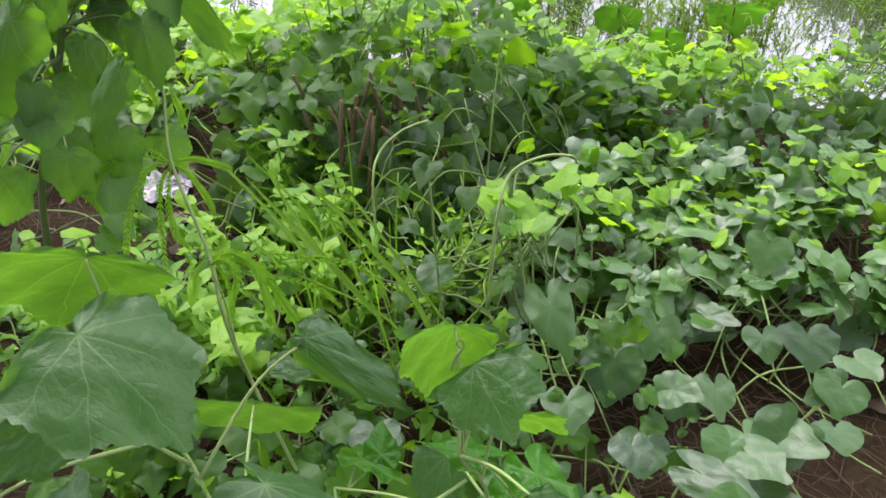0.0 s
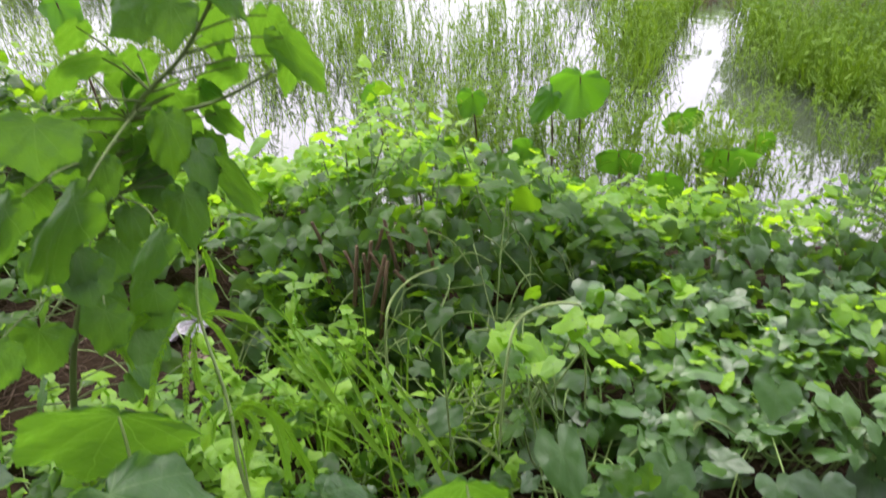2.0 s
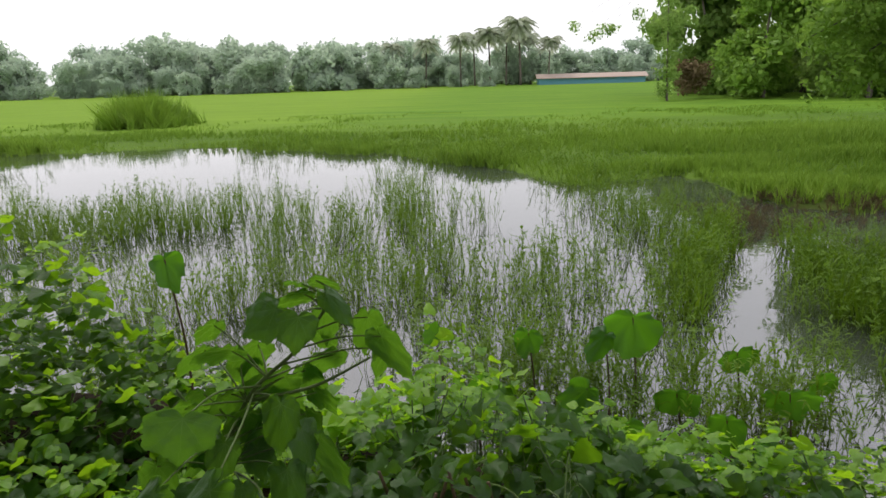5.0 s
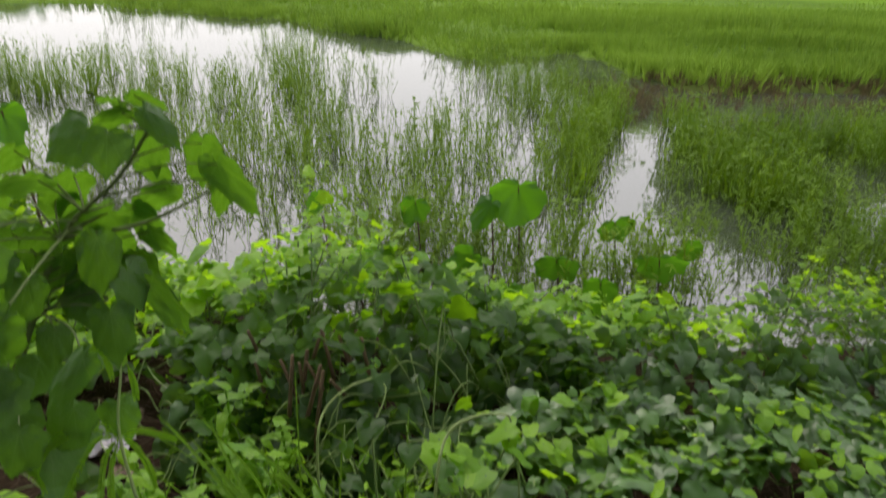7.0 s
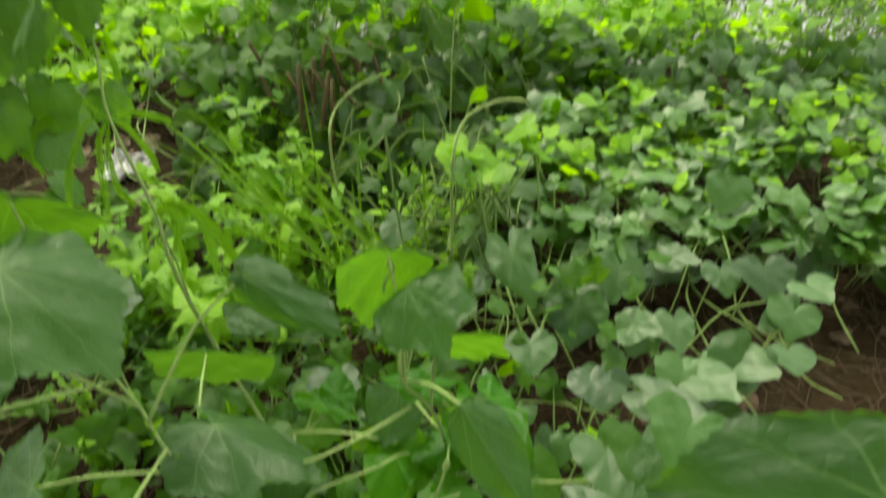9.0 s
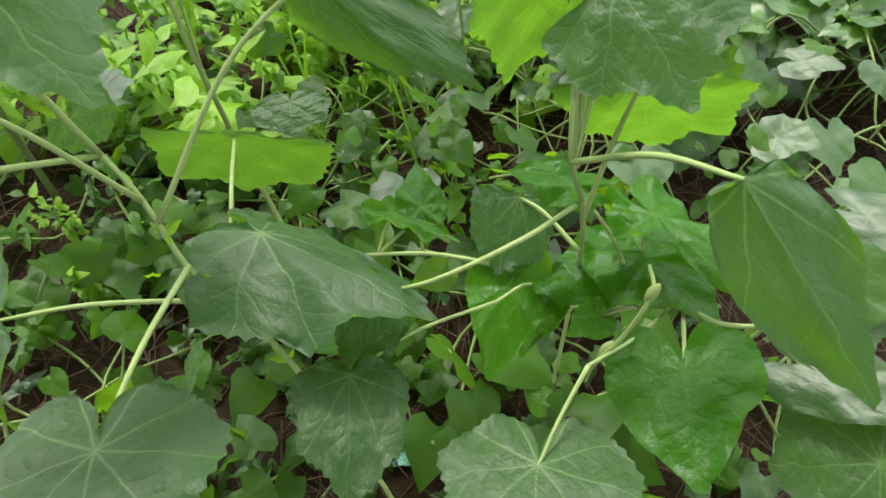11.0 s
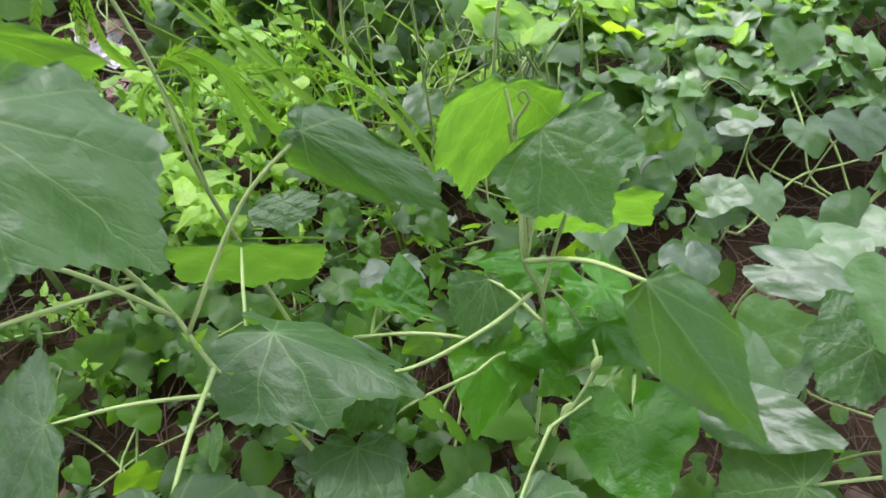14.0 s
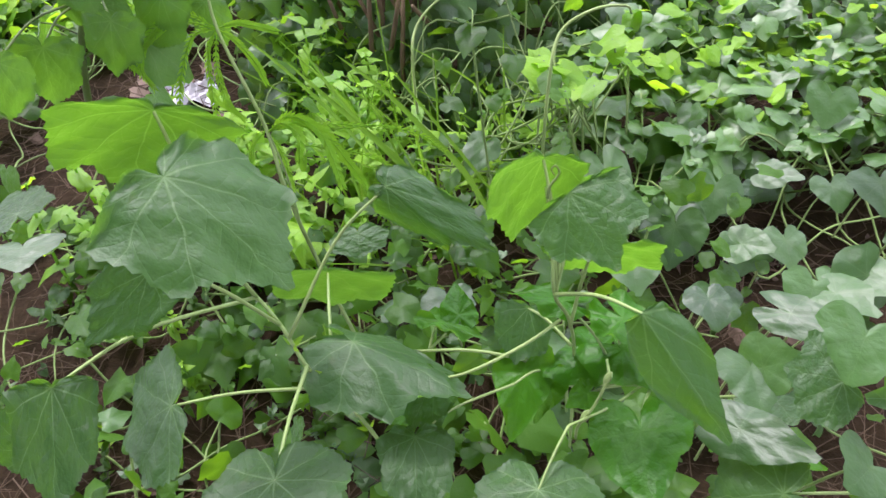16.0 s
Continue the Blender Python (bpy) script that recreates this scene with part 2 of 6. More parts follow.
def ground_material():
    """Brown leaf litter on the bank, mud under the pond, green turf on the plain."""
    m, n, l, p = nodes_of("earth")
    pos = n.new("ShaderNodeNewGeometry").outputs["Position"]
    flat = n.new("ShaderNodeMapping")
    flat.inputs["Scale"].default_value = (0.06, 0.16, 0.0)
    l.new(pos, flat.inputs[0])
    a, b, c = noise_node(n, l, pos, 9, 6, 0.7), noise_node(n, l, pos, 70, 4), noise_node(n, l, flat.outputs[0], 1.0, 4, 0.55)
    soil = mix_node(n, l, math_node(n, l, "ADD", math_node(n, l, "MULTIPLY", a, 0.8), math_node(n, l, "MULTIPLY", math_node(n, l, "SUBTRACT", b, 0.4), 0.8)), (0.009, 0.0065, 0.0045), (0.042, 0.028, 0.016))
    turf = mix_node(n, l, math_node(n, l, "MULTIPLY_ADD", c, 1.8, -0.4), (0.05, 0.10, 0.014), (0.14, 0.23, 0.032))
    sep = n.new("ShaderNodeSeparateXYZ")
    l.new(pos, sep.inputs[0])
    paddy = n.new("ShaderNodeMapRange")
    l.new(math_node(n, l, "MULTIPLY_ADD", c, 16.0, math_node(n, l, "SUBTRACT", sep.outputs["Y"], 8.0)), paddy.inputs["Value"])
    paddy.inputs["From Min"].default_value, paddy.inputs["From Max"].default_value = 21.0, 27.0
    rows = n.new("ShaderNodeMapping")
    rows.inputs["Scale"].default_value = (0.12, 0.6, 0.0)
    l.new(pos, rows.inputs[0])
    field = mix_node(n, l, math_node(n, l, "MULTIPLY_ADD", noise_node(n, l, rows.outputs[0], 1.0, 8, 0.75), 2.6, -0.8), (0.06, 0.145, 0.014), (0.165, 0.285, 0.026))
    turf = mix_node(n, l, paddy.outputs[0], turf, field)
    young = n.new("ShaderNodeMapRange")
    l.new(math_node(n, l, "ADD", math_node(n, l, "MULTIPLY", sep.outputs["X"], -1.0), math_node(n, l, "MULTIPLY", c, 14.0)), young.inputs["Value"])
    young.inputs["From Min"].default_value, young.inputs["From Max"].default_value = 9.0, 15.0
    turf = mix_node(n, l, math_node(n, l, "MULTIPLY", math_node(n, l, "MULTIPLY", young.outputs[0], paddy.outputs[0]), 0.36), turf, (0.24, 0.35, 0.04))
    turf = mix_node(n, l, math_node(n, l, "MULTIPLY", b, 0.25), turf, (0.06, 0.12, 0.02))
    k = n.new("ShaderNodeMapRange")
    l.new(sep.outputs["Y"], k.inputs["Value"])
    k.inputs["From Min"].default_value, k.inputs["From Max"].default_value = 7.6, 9.6
    l.new(mix_node(n, l, k.outputs[0], soil, turf), p.inputs["Base Color"])
    p.inputs["Roughness"].default_value, p.inputs["Specular IOR Level"].default_value = 0.95, 0.05
    bp = n.new("ShaderNodeBump")
    bp.inputs["Strength"].default_value, bp.inputs["Distance"].default_value = 0.7, 0.02
    l.new(math_node(n, l, "ADD", a, math_node(n, l, "MULTIPLY", b, 0.4)), bp.inputs["Height"])
    l.new(bp.outputs[0], p.inputs["Normal"])
    return m


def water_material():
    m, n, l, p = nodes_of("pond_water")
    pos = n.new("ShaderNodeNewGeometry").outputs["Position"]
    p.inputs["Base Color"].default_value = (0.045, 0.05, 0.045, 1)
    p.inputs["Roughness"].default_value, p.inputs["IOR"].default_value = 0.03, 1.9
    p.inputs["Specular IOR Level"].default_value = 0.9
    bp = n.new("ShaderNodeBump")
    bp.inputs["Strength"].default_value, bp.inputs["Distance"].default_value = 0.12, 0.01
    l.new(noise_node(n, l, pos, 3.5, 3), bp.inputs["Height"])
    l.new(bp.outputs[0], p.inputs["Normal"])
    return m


# ---- mesh helpers ----
def mesh_object(name, verts, faces, material, parent=None, label="", uvs=None, smooth=True):
    me = bpy.data.meshes.new(name)
    me.from_pydata([tuple(v) for v in verts], [], [tuple(f) for f in faces])
    if uvs is not None:
        layer = me.uv_layers.new(name="UVMap")
        idx = np.empty(len(me.loops), dtype=np.int32)
        me.loops.foreach_get("vertex_index", idx)
        layer.data.foreach_set("uv", np.asarray(uvs, dtype=np.float32)[idx].ravel())
    if smooth:
        me.polygons.foreach_set("use_smooth", [True] * len(me.polygons))
    me.materials.append(material)
    me.update()
    ob = new(name, me)
    if parent:
        ob.parent = parent
    if label:
        tagged(ob, label)
    return ob


def batch(name, templates, picks, mats, material, label, category, uv=True, kind="stuff"):
    """Many copies of small template meshes (verts, faces, uvs), moved by 3x4 arrays, joined into one mesh."""
    all_v, all_f, all_u, base = [], [], [], 0
    picks, mats = np.asarray(picks), np.asarray(mats, dtype=np.float64)
    for ti, (tv, tf, tu) in enumerate(templates):
        sel = mats[picks == ti]
        if not len(sel):
            continue
        tv = np.asarray(tv, dtype=np.float64)
        v = np.einsum("nij,vj->nvi", sel[:, :, :3], tv) + sel[:, None, :, 3]
        f = np.asarray(tf)
        ff = f[None] + (np.arange(len(sel)) * len(tv))[:, None, None] + base
        base += len(sel) * len(tv)
        all_v.append(v.reshape(-1, 3))
        all_f.append(ff.reshape(-1, f.shape[1]))
        all_u.append(np.tile(np.asarray(tu, dtype=np.float64), (len(sel), 1)))
    v, f, u = np.concatenate(all_v), np.concatenate(all_f), np.concatenate(all_u)
    me = bpy.data.meshes.new(name)
    k = f.shape[1]
    me.vertices.add(len(v))
    me.vertices.foreach_set("co", v.astype(np.float32).ravel())
    me.loops.add(len(f) * k)
    me.loops.foreach_set("vertex_index", f.astype(np.int32).ravel())
    me.polygons.add(len(f))
    me.polygons.foreach_set("loop_start", np.arange(0, len(f) * k, k, dtype=np.int32))
    me.polygons.foreach_set("use_smooth", np.ones(len(f), dtype=bool))
    me.update(calc_edges=True)
    if uv:
        layer = me.uv_layers.new(name="UVMap")
        layer.data.foreach_set("uv", u[f.ravel()].astype(np.float32).ravel())
    me.materials.append(material)
    ob = new(name, me)
    return tagged(ob, label, category, kind=kind)


def smooth_line(points, per=6):
    """A Catmull-Rom line through the points."""
    p = [Vector(q) for q in points]
    p = [p[0] * 2 - p[1]] + p + [p[-1] * 2 - p[-2]]
    out = []
    for i in range(1, len(p) - 2):
        for k in range(per):
            t = k / per
            out.append(0.5 * (2 * p[i] + (p[i + 1] - p[i - 1]) * t + (2 * p[i - 1] - 5 * p[i] + 4 * p[i + 1] - p[i + 2]) * t * t + (3 * p[i] - p[i - 1] - 3 * p[i + 1] + p[i + 2]) * t ** 3))
    out.append(p[-2])
    return out


def tube_data(line, r0, r1, sides=7):
    verts, faces = [], []
    side = None
    for i, q in enumerate(line):
        way = (line[min(i + 1, len(line) - 1)] - line[max(i - 1, 0)]).normalized()
        if side is None:
            side = way.orthogonal().normalized()
        side = (side - way * side.dot(way)).normalized()
        up = way.cross(side)
        r = r0 + (r1 - r0) * i / (len(line) - 1)
        for k in range(sides):
            a = 2 * math.pi * k / sides
            verts.append(q + (side * math.cos(a) + up * math.sin(a)) * r)
        if i:
            b = (i - 1) * sides
            for k in range(sides):
                faces.append((b + k, b + (k + 1) % sides, b + sides + (k + 1) % sides, b + sides + k))
    faces.append(tuple(range(sides))[::-1])
    faces.append(tuple(range(len(verts) - sides, len(verts))))
    return verts, faces


def tube(name, points, r0, r1, material, parent=None, label="", sides=7, per=6):
    v, f = tube_data(smooth_line(points, per), r0, r1, sides)
    return mesh_object(name, v, f, material, parent, label)


OUTLINES = {
    "mallow": ((0, 1.0), (6, 0.93), (14, 0.86), (26, 0.82), (38, 0.84), (46, 0.88), (52, 0.82), (64, 0.74), (78, 0.73), (90, 0.74), (98, 0.66), (112, 0.57), (128, 0.52), (150, 0.44), (168, 0.26), (180, 0.07)),
    "vine": ((0, 1.0), (6, 0.88), (16, 0.75), (34, 0.66), (60, 0.64), (88, 0.66), (112, 0.66), (138, 0.62), (156, 0.50), (170, 0.28), (180, 0.08)),
    "glossy": ((0, 1.0), (7, 0.86), (20, 0.70), (42, 0.60), (70, 0.58), (105, 0.60), (135, 0.60), (156, 0.48), (170, 0.25), (180, 0.10)),
    "spade": ((0, 1.0), (5, 0.88), (14, 0.76), (26, 0.68), (40, 0.59), (58, 0.42), (76, 0.28), (95, 0.22), (120, 0.2), (150, 0.18), (170, 0.13), (180, 0.10)),
    "taro": ((0, 1.0), (10, 0.94), (24, 0.76), (32, 0.84), (48, 0.88), (62, 0.70), (74, 0.80), (90, 0.82), (106, 0.66), (125, 0.72), (145, 0.66), (162, 0.48), (174, 0.2), (180, 0.1)),
}


def leaf_data(kind, width, rings, segs, droop=0.12, cup=0.10, fold=0.0, wave=0.03, teeth=0.02, seed=0, bite=0.0, rear=1.0):
    """A leaf of length 1 from its joint to its tip (+y), upper side +z, laid out in rings round the joint."""
    rng = random.Random(seed)
    ang, rad = zip(*OUTLINES[kind])
    ph = [rng.uniform(0, 6.28) for _ in range(6)]
    skew = rng.uniform(-0.05, 0.05)
    half = {"mallow": 0.73, "glossy": 0.6, "spade": 0.39}.get(kind, 0.66)
    verts, uvs, faces = [(0, 0, 0)], [(0, 0)], []
    for i in range(1, rings + 1):
        t = i / rings
        for k in range(segs):
            a = -math.pi + 2 * math.pi * (k + 0.5) / segs
            r = float(np.interp(abs(math.degrees(a)), ang, rad))
            r *= 1 + skew * math.sin(a) + 0.035 * math.sin(3 * a + ph[0]) + 0.025 * math.sin(7 * a + ph[1])
            if teeth and i == rings:
                saw = (abs(a) * 22 / math.pi + 0.15 * math.sin(a * 5 + ph[2])) % 1.0
                r *= 1 - teeth * 2.2 * saw
            if bite and i >= rings - 1:
                r *= 1 - bite * max(0.0, math.sin(2 * a + ph[3]) * math.sin(5 * a + ph[4])) ** 2
            x0, y0 = r * t * math.sin(a), r * t * math.cos(a)
            x, y = x0 * width / (2 * half), y0 * (rear if y0 < 0 else 1.0)
            z = -droop * max(y, -0.2) ** 2 - cup * (x * x) / max(width * width * 0.25, 0.01) * 0.5 + fold * abs(x)
            z += wave * t * t * (math.sin(4 * a + ph[2]) * 0.7 + math.sin(9 * a + ph[5]) * 0.45)
            z += 0.026 * math.sin(x0 * 13 + ph[3]) * math.sin(y0 * 11 + ph[4]) * t
            if i == rings and rings > 6:
                z += 0.014 + 0.012 * math.sin(13 * a + ph[0])
            verts.append((x, y, z))
            uvs.append((x0, y0))
    for k in range(segs):
        k2 = (k + 1) % segs
        faces.append((0, 1 + k2, 1 + k))
        for i in range(rings - 1):
            b, c = 1 + i * segs, 1 + (i + 1) * segs
            faces.append((b + k, b + k2, c + k2, c + k))
    return verts, faces, uvs


def tri_leaf(kind, width, rings, segs, **more):
    v, f, u = leaf_data(kind, width, rings, segs, **more)
    out = []
    for q in f:
        out.append(q[:3])
        if len(q) == 4:
            out.append((q[0], q[2], q[3]))
    return v, out, u


def leaf_pose(base, tip, facing):
    """Joint at base, tip at tip, upper side as near as may be to facing."""
    b, y = Vector(base), Vector(tip) - Vector(base)
    length = y.length
    y.normalize()
    z = Vector(facing)
    z = (z - y * z.dot(y)).normalized()
    x = y.cross(z)
    return Matrix(((x.x, y.x, z.x, b.x), (x.y, y.y, z.y, b.y), (x.z, y.z, z.z, b.z), (0, 0, 0, 1))) @ Matrix.Diagonal((length, length, length, 1))


def empty(name, at, label, category, group="", kind=""):
    ob = new(name)
    ob.location = at
    ob.empty_display_size = 0.05
    return tagged(ob, label, category, group, kind)


def child(ob, parent):
    """Hang ob, built in world coordinates, under a thing that stands at its own place."""
    ob.parent = parent
    ob.matrix_parent_inverse = Matrix.Translation(-parent.location)
    return ob


SEEDS = iter(range(1, 100000))


def leaf(plant, kind, base, tip, width, facing, material, stem_at=None, droop=0.12, cup=0.1, fold=0.0, wave=0.03, bite=0.0, thick=0.0014, fine=True, rear=1.0, stalk=None):
    length = (Vector(tip) - Vector(base)).length
    teeth = {"mallow": 0.033, "taro": 0.03, "glossy": 0.012, "spade": 0.02, "vine": 0.0}[kind]
    v, f, u = leaf_data(kind, width / length, 12 if fine else 6, 88 if fine else 36, droop, cup, fold, wave, teeth, next(SEEDS), bite, rear)
    m = leaf_pose(base, tip, facing)
    ob = mesh_object("leaf", [m @ Vector(q) for q in v], f, material, uvs=u)
    child(ob, plant)
    if stem_at:
        n = (m.to_3x3() @ Vector((0, 0, 1))).normalized()
        a, b = Vector(stem_at), Vector(base) - n * 0.001
        back = (Vector(base) - Vector(tip)).normalized()
        gap = (b - a).length
        mid = a.lerp(b, 0.6) + back * gap * 0.06 + Vector((0, 0, gap * 0.02))
        child(tube("petiole", [a, mid, b], thick * 1.25, thick * 0.8, stalk or STEM, sides=7), ob)
    return ob


def stem(plant, points, r0, r1, material=None, name="stem"):
    return child(tube(name, points, r0, r1, material or STEM, sides=9), plant)


# ---- ground and water ----
def ease(a, b, v):
    t = min(max((v - a) / (b - a), 0.0), 1.0)
    return t * t * (3 - 2 * t)


def far_shore(x):
    """Where the flooded part ends and the grass of the plain begins."""
    return float(np.interp(x, (-40, -12, -7.5, -5.5, -4, -2.8, -1.3, 0.0, 0.8, 1.2, 1.7, 2.6, 3.35, 3.6, 3.75, 4.6, 6.0, 8, 12, 40), (16, 16.5, 17.4, 16.9, 16.0, 15.3, 14.5, 13.0, 12.0, 11.0, 10.5, 10.7, 11.2, 9.6, 8.2, 7.8, 8.3, 8.6, 8.4, 9.0))) + 0.5 * noise.noise((x * 0.9, 3, 0))


def ground(x, y):
    near = 0.43 + 0.03 * noise.noise((x * 1.3, y * 1.3, 0)) + 0.012 * noise.noise((x * 6, y * 6, 0))
    shore = 2.55 + 0.4 * min(max(0.0, 0.7 - x), 2.0) + 0.1 * noise.noise((x * 1.5, 0, 5))
    bank = near + (-0.30 - near) * ease(shore - 1.0, shore + 1.0, y)
    s = far_shore(x)
    plain = 0.06 + 0.05 * noise.noise((x * 0.15, y * 0.15, 2))
    return bank + (plain + 0.30) * ease(s - 0.5, s + 0.3, y)


def axis(lo, hi, centre, fine, grow):
    out, step, v = [], fine, centre
    while v < hi:
        out.append(v)
        v += step
        step *= grow
    out.append(hi)
    step, v = fine, centre - fine
    while v > lo:
        out.append(v)
        v -= step
        step *= grow
    out.append(lo)
    return sorted(out)


gx, gy = axis(-900, 900, 0.4, 0.06, 1.055), axis(-60, 1500, 2.0, 0.05, 1.05)
gv = [(x, y, ground(x, y)) for y in gy for x in gx]
gf = [(j * len(gx) + i, j * len(gx) + i + 1, (j + 1) * len(gx) + i + 1, (j + 1) * len(gx) + i) for j in range(len(gy) - 1) for i in range(len(gx) - 1)]
tagged(mesh_object("ground", gv, gf, ground_material()), "brown littered bank running into a green plain", "ground", kind="structure")
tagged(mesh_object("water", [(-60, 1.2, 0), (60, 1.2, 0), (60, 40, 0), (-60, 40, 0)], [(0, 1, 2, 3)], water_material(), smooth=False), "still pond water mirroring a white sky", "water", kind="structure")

rng = np.random.default_rng(7)


def frames_from(pos, ahead, up, size, wide=None):
    """3x4 arrays from places, tip directions, upper-side hints and sizes."""
    y = ahead / np.linalg.norm(ahead, axis=1, keepdims=True)
    z = up - y * np.sum(up * y, axis=1, keepdims=True)
    z /= np.linalg.norm(z, axis=1, keepdims=True)
    x = np.cross(y, z)
    w = size if wide is None else wide
    return np.stack([x * w[:, None], y * size[:, None], z * size[:, None], pos], axis=2)


# ---- reeds standing in the water ----
def reed_template(seed, leaves=11):
    """An upright stalk with narrow leaves, 1 high."""
    r = random.Random(seed)
    v, f = [], []
    lean = (r.uniform(-0.12, 0.12), r.uniform(-0.12, 0.12))

    def strip(pts, w):
        b = len(v)
        for i, (p, d) in enumerate(pts):
            k = w * (1 - i / (len(pts) - 1)) * (1.0 if i else 0.5) + 0.0008
            v.append((p[0] - d[0] * k, p[1] - d[1] * k, p[2]))
            v.append((p[0] + d[0] * k, p[1] + d[1] * k, p[2]))
        for i in range(len(pts) - 1):
            q = b + 2 * i
            f.append((q, q + 1, q + 3))
            f.append((q, q + 3, q + 2))

    a0 = r.uniform(0, 6.28)
    for turn in (0, 1.57):
        d = (math.cos(a0 + turn), math.sin(a0 + turn))
        strip([((lean[0] * t * t, lean[1] * t * t, t), d) for t in (-0.25, 0.35, 0.75, 1.0)], 0.007)
    for i in range(leaves):
        t = r.uniform(0.15, 0.98)
        a = r.uniform(0, 6.28)
        d, n = (math.cos(a), math.sin(a)), (-math.sin(a), math.cos(a))
        ln = r.uniform(0.07, 0.17)
        up = r.uniform(0.5, 1.3)
        root = (lean[0] * t * t, lean[1] * t * t, t)
        strip([((root[0] + d[0] * ln * s, root[1] + d[1] * ln * s, root[2] + ln * (up * s - 0.5 * s * s)), n) for s in (0, 0.5, 1)], r.uniform(0.014, 0.027))
    return v, f, [(0, 0)] * len(v)


def tuft_template(seed, blades=9, width=0.02):
    """A tuft of arching blades, 1 high."""
    r = random.Random(seed)
    v, f = [], []
    for _ in range(blades):
        a, h, lean = r.uniform(0, 6.28), r.uniform(0.6, 1.0), r.uniform(0.1, 0.55)
        d = (math.cos(a), math.sin(a))
        n = (-d[1], d[0])
        ox, oy = r.uniform(-0.1, 0.1), r.uniform(-0.1, 0.1)
        b = len(v)
        for i, t in enumerate((0, 0.6, 1.0)):
            w = width * (1 - t * t) + 0.001
            x, y, z = ox + d[0] * lean * t * t, oy + d[1] * lean * t * t, h * (t - 0.18 * lean * t * t * 2)
            v += [(x - n[0] * w, y - n[1] * w, z), (x + n[0] * w, y + n[1] * w, z)]
            if i:
                q = b + 2 * (i - 1)
                f += [(q, q + 1, q + 3), (q, q + 3, q + 2)]
    return v, f, [(0, 0)] * len(v)


def standing(points, heights, tilt=0.08):
    """Upright 3x4 arrays with a random turn and a slight lean."""
    n = len(points)
    a = rng.uniform(0, 2 * np.pi, n)
    up = np.stack([rng.normal(0, tilt, n), rng.normal(0, tilt, n), np.ones(n)], 1)
    up /= np.linalg.norm(up, axis=1, keepdims=True)
    x = np.stack([np.cos(a), np.sin(a), np.zeros(n)], 1)
    x -= up * np.sum(x * up, 1, keepdims=True)
    x /= np.linalg.norm(x, axis=1, keepdims=True)
    y = np.cross(up, x)
    h = heights[:, None]
    return np.stack([x * h, y * h, up * h, points], axis=2)


def reed_cover(x, y):
    """How thickly the reeds stand: streaks of open water, dense stands to the east."""
    mid = 2.08 + 0.37 * (y - 4.64) + 0.22 * noise.noise((0, y * 0.9, 7))
    c = 0.21 + 0.6 * noise.noise((x * 0.8, y * 0.5, 1)) + 0.4 * noise.noise((x * 2.3, y * 1.1, 8))
    c += 0.9 * math.exp(-((x - mid + 0.45) / 0.28) ** 2) * ease(3.8, 4.6, y) * (1 - ease(7.0, 7.8, y))
    c += (0.32 + 1.1 * noise.noise((x * 1.5, y * 1.1, 14))) * ease(0.1, 0.35, x - mid) * ease(3.3, 3.9, y)
    c += 0.7 * math.exp(-((x - 2.75) / 0.4) ** 2 - ((y - 4.5) / 0.5) ** 2) + 0.6 * math.exp(-((x - 3.7) / 0.5) ** 2 - ((y - 6.0) / 0.6) ** 2)
    c += 0.55 * math.exp(-((x + 3.2) / 2.0) ** 2 - ((y - 7.7) / 0.7) ** 2) + 0.45 * math.exp(-((x + 0.8) / 0.5) ** 2 - ((y - 5.3) / 0.8) ** 2)
    c += 0.35 * math.exp(-((x - 0.9) / 0.8) ** 2 - ((y - 5.0) / 1.0) ** 2) + 0.4 * math.exp(-((x - 0.4) / 0.8) ** 2 - ((y - 3.7) / 0.4) ** 2)
    c -= 0.22 * (1 - ease(4.6, 6.0, y)) * (1 - ease(-0.2, 0.2, x - mid))
    c += 0.13 * ease(1.2, 1.7, x) * (1 - ease(3.5, 4.0, y))
    c -= 0.75 * math.exp(-((x - mid) / 0.12) ** 2) * ease(3.4, 4.0, y)
    c -= (0.5 + 0.9 * noise.noise((x * 0.45, y * 0.4, 33))) * ease(9.0, 10.3, y) * (1 - ease(1.5, 3.5, x)) * (1 - ease(far_shore(x) - 1.4, far_shore(x) - 0.2, y))
    c -= 0.8 * math.exp(-((x + 2.1) / 0.5) ** 2 - ((y - 5.8) / 0.6) ** 2) + 0.85 * math.exp(-((x - 2.15) / 0.38) ** 2 - ((y - 3.0) / 0.4) ** 2) + 0.8 * math.exp(-((x - 3.0) / 0.3) ** 2 - ((y - 3.8) / 0.35) ** 2)
    c -= 1.5 * ease(5.9, 6.5, y) * ease(3.0, 3.5, x)
    return c


def gather(count, box, cover, seed, power=1.25):
    r = random.Random(seed)
    out = []
    tries = 0
    while len(out) < count and tries < count * 14:
        tries += 1
        y = box[2] + (box[3] - box[2]) * r.random() ** power
        spread = 1.2 + 0.72 * y
        x = r.uniform(max(box[0], 0.3 - spread), min(box[1], 0.3 + spread))
        if r.random() < cover(x, y):
            out.append((x, y))
    return out


r4 = random.Random(4)
reeds = [(x + r4.gauss(0, 0.042), y + r4.gauss(0, 0.042)) for x, y in gather(2450, (-12, 12, 2.9, 17.5), reed_cover, 3) for _ in range(r4.randint(1, 8))]
rp = np.array([(x, y, 0.0) for x, y in reeds])
batch("marsh_reeds", [reed_template(i) for i in range(8)], rng.integers(0, 8, len(rp)), standing(rp, rng.uniform(0.17, 0.43, len(rp)), 0.22), REED,
      "thin green reeds standing in shallow pond water", "reeds", uv=False)

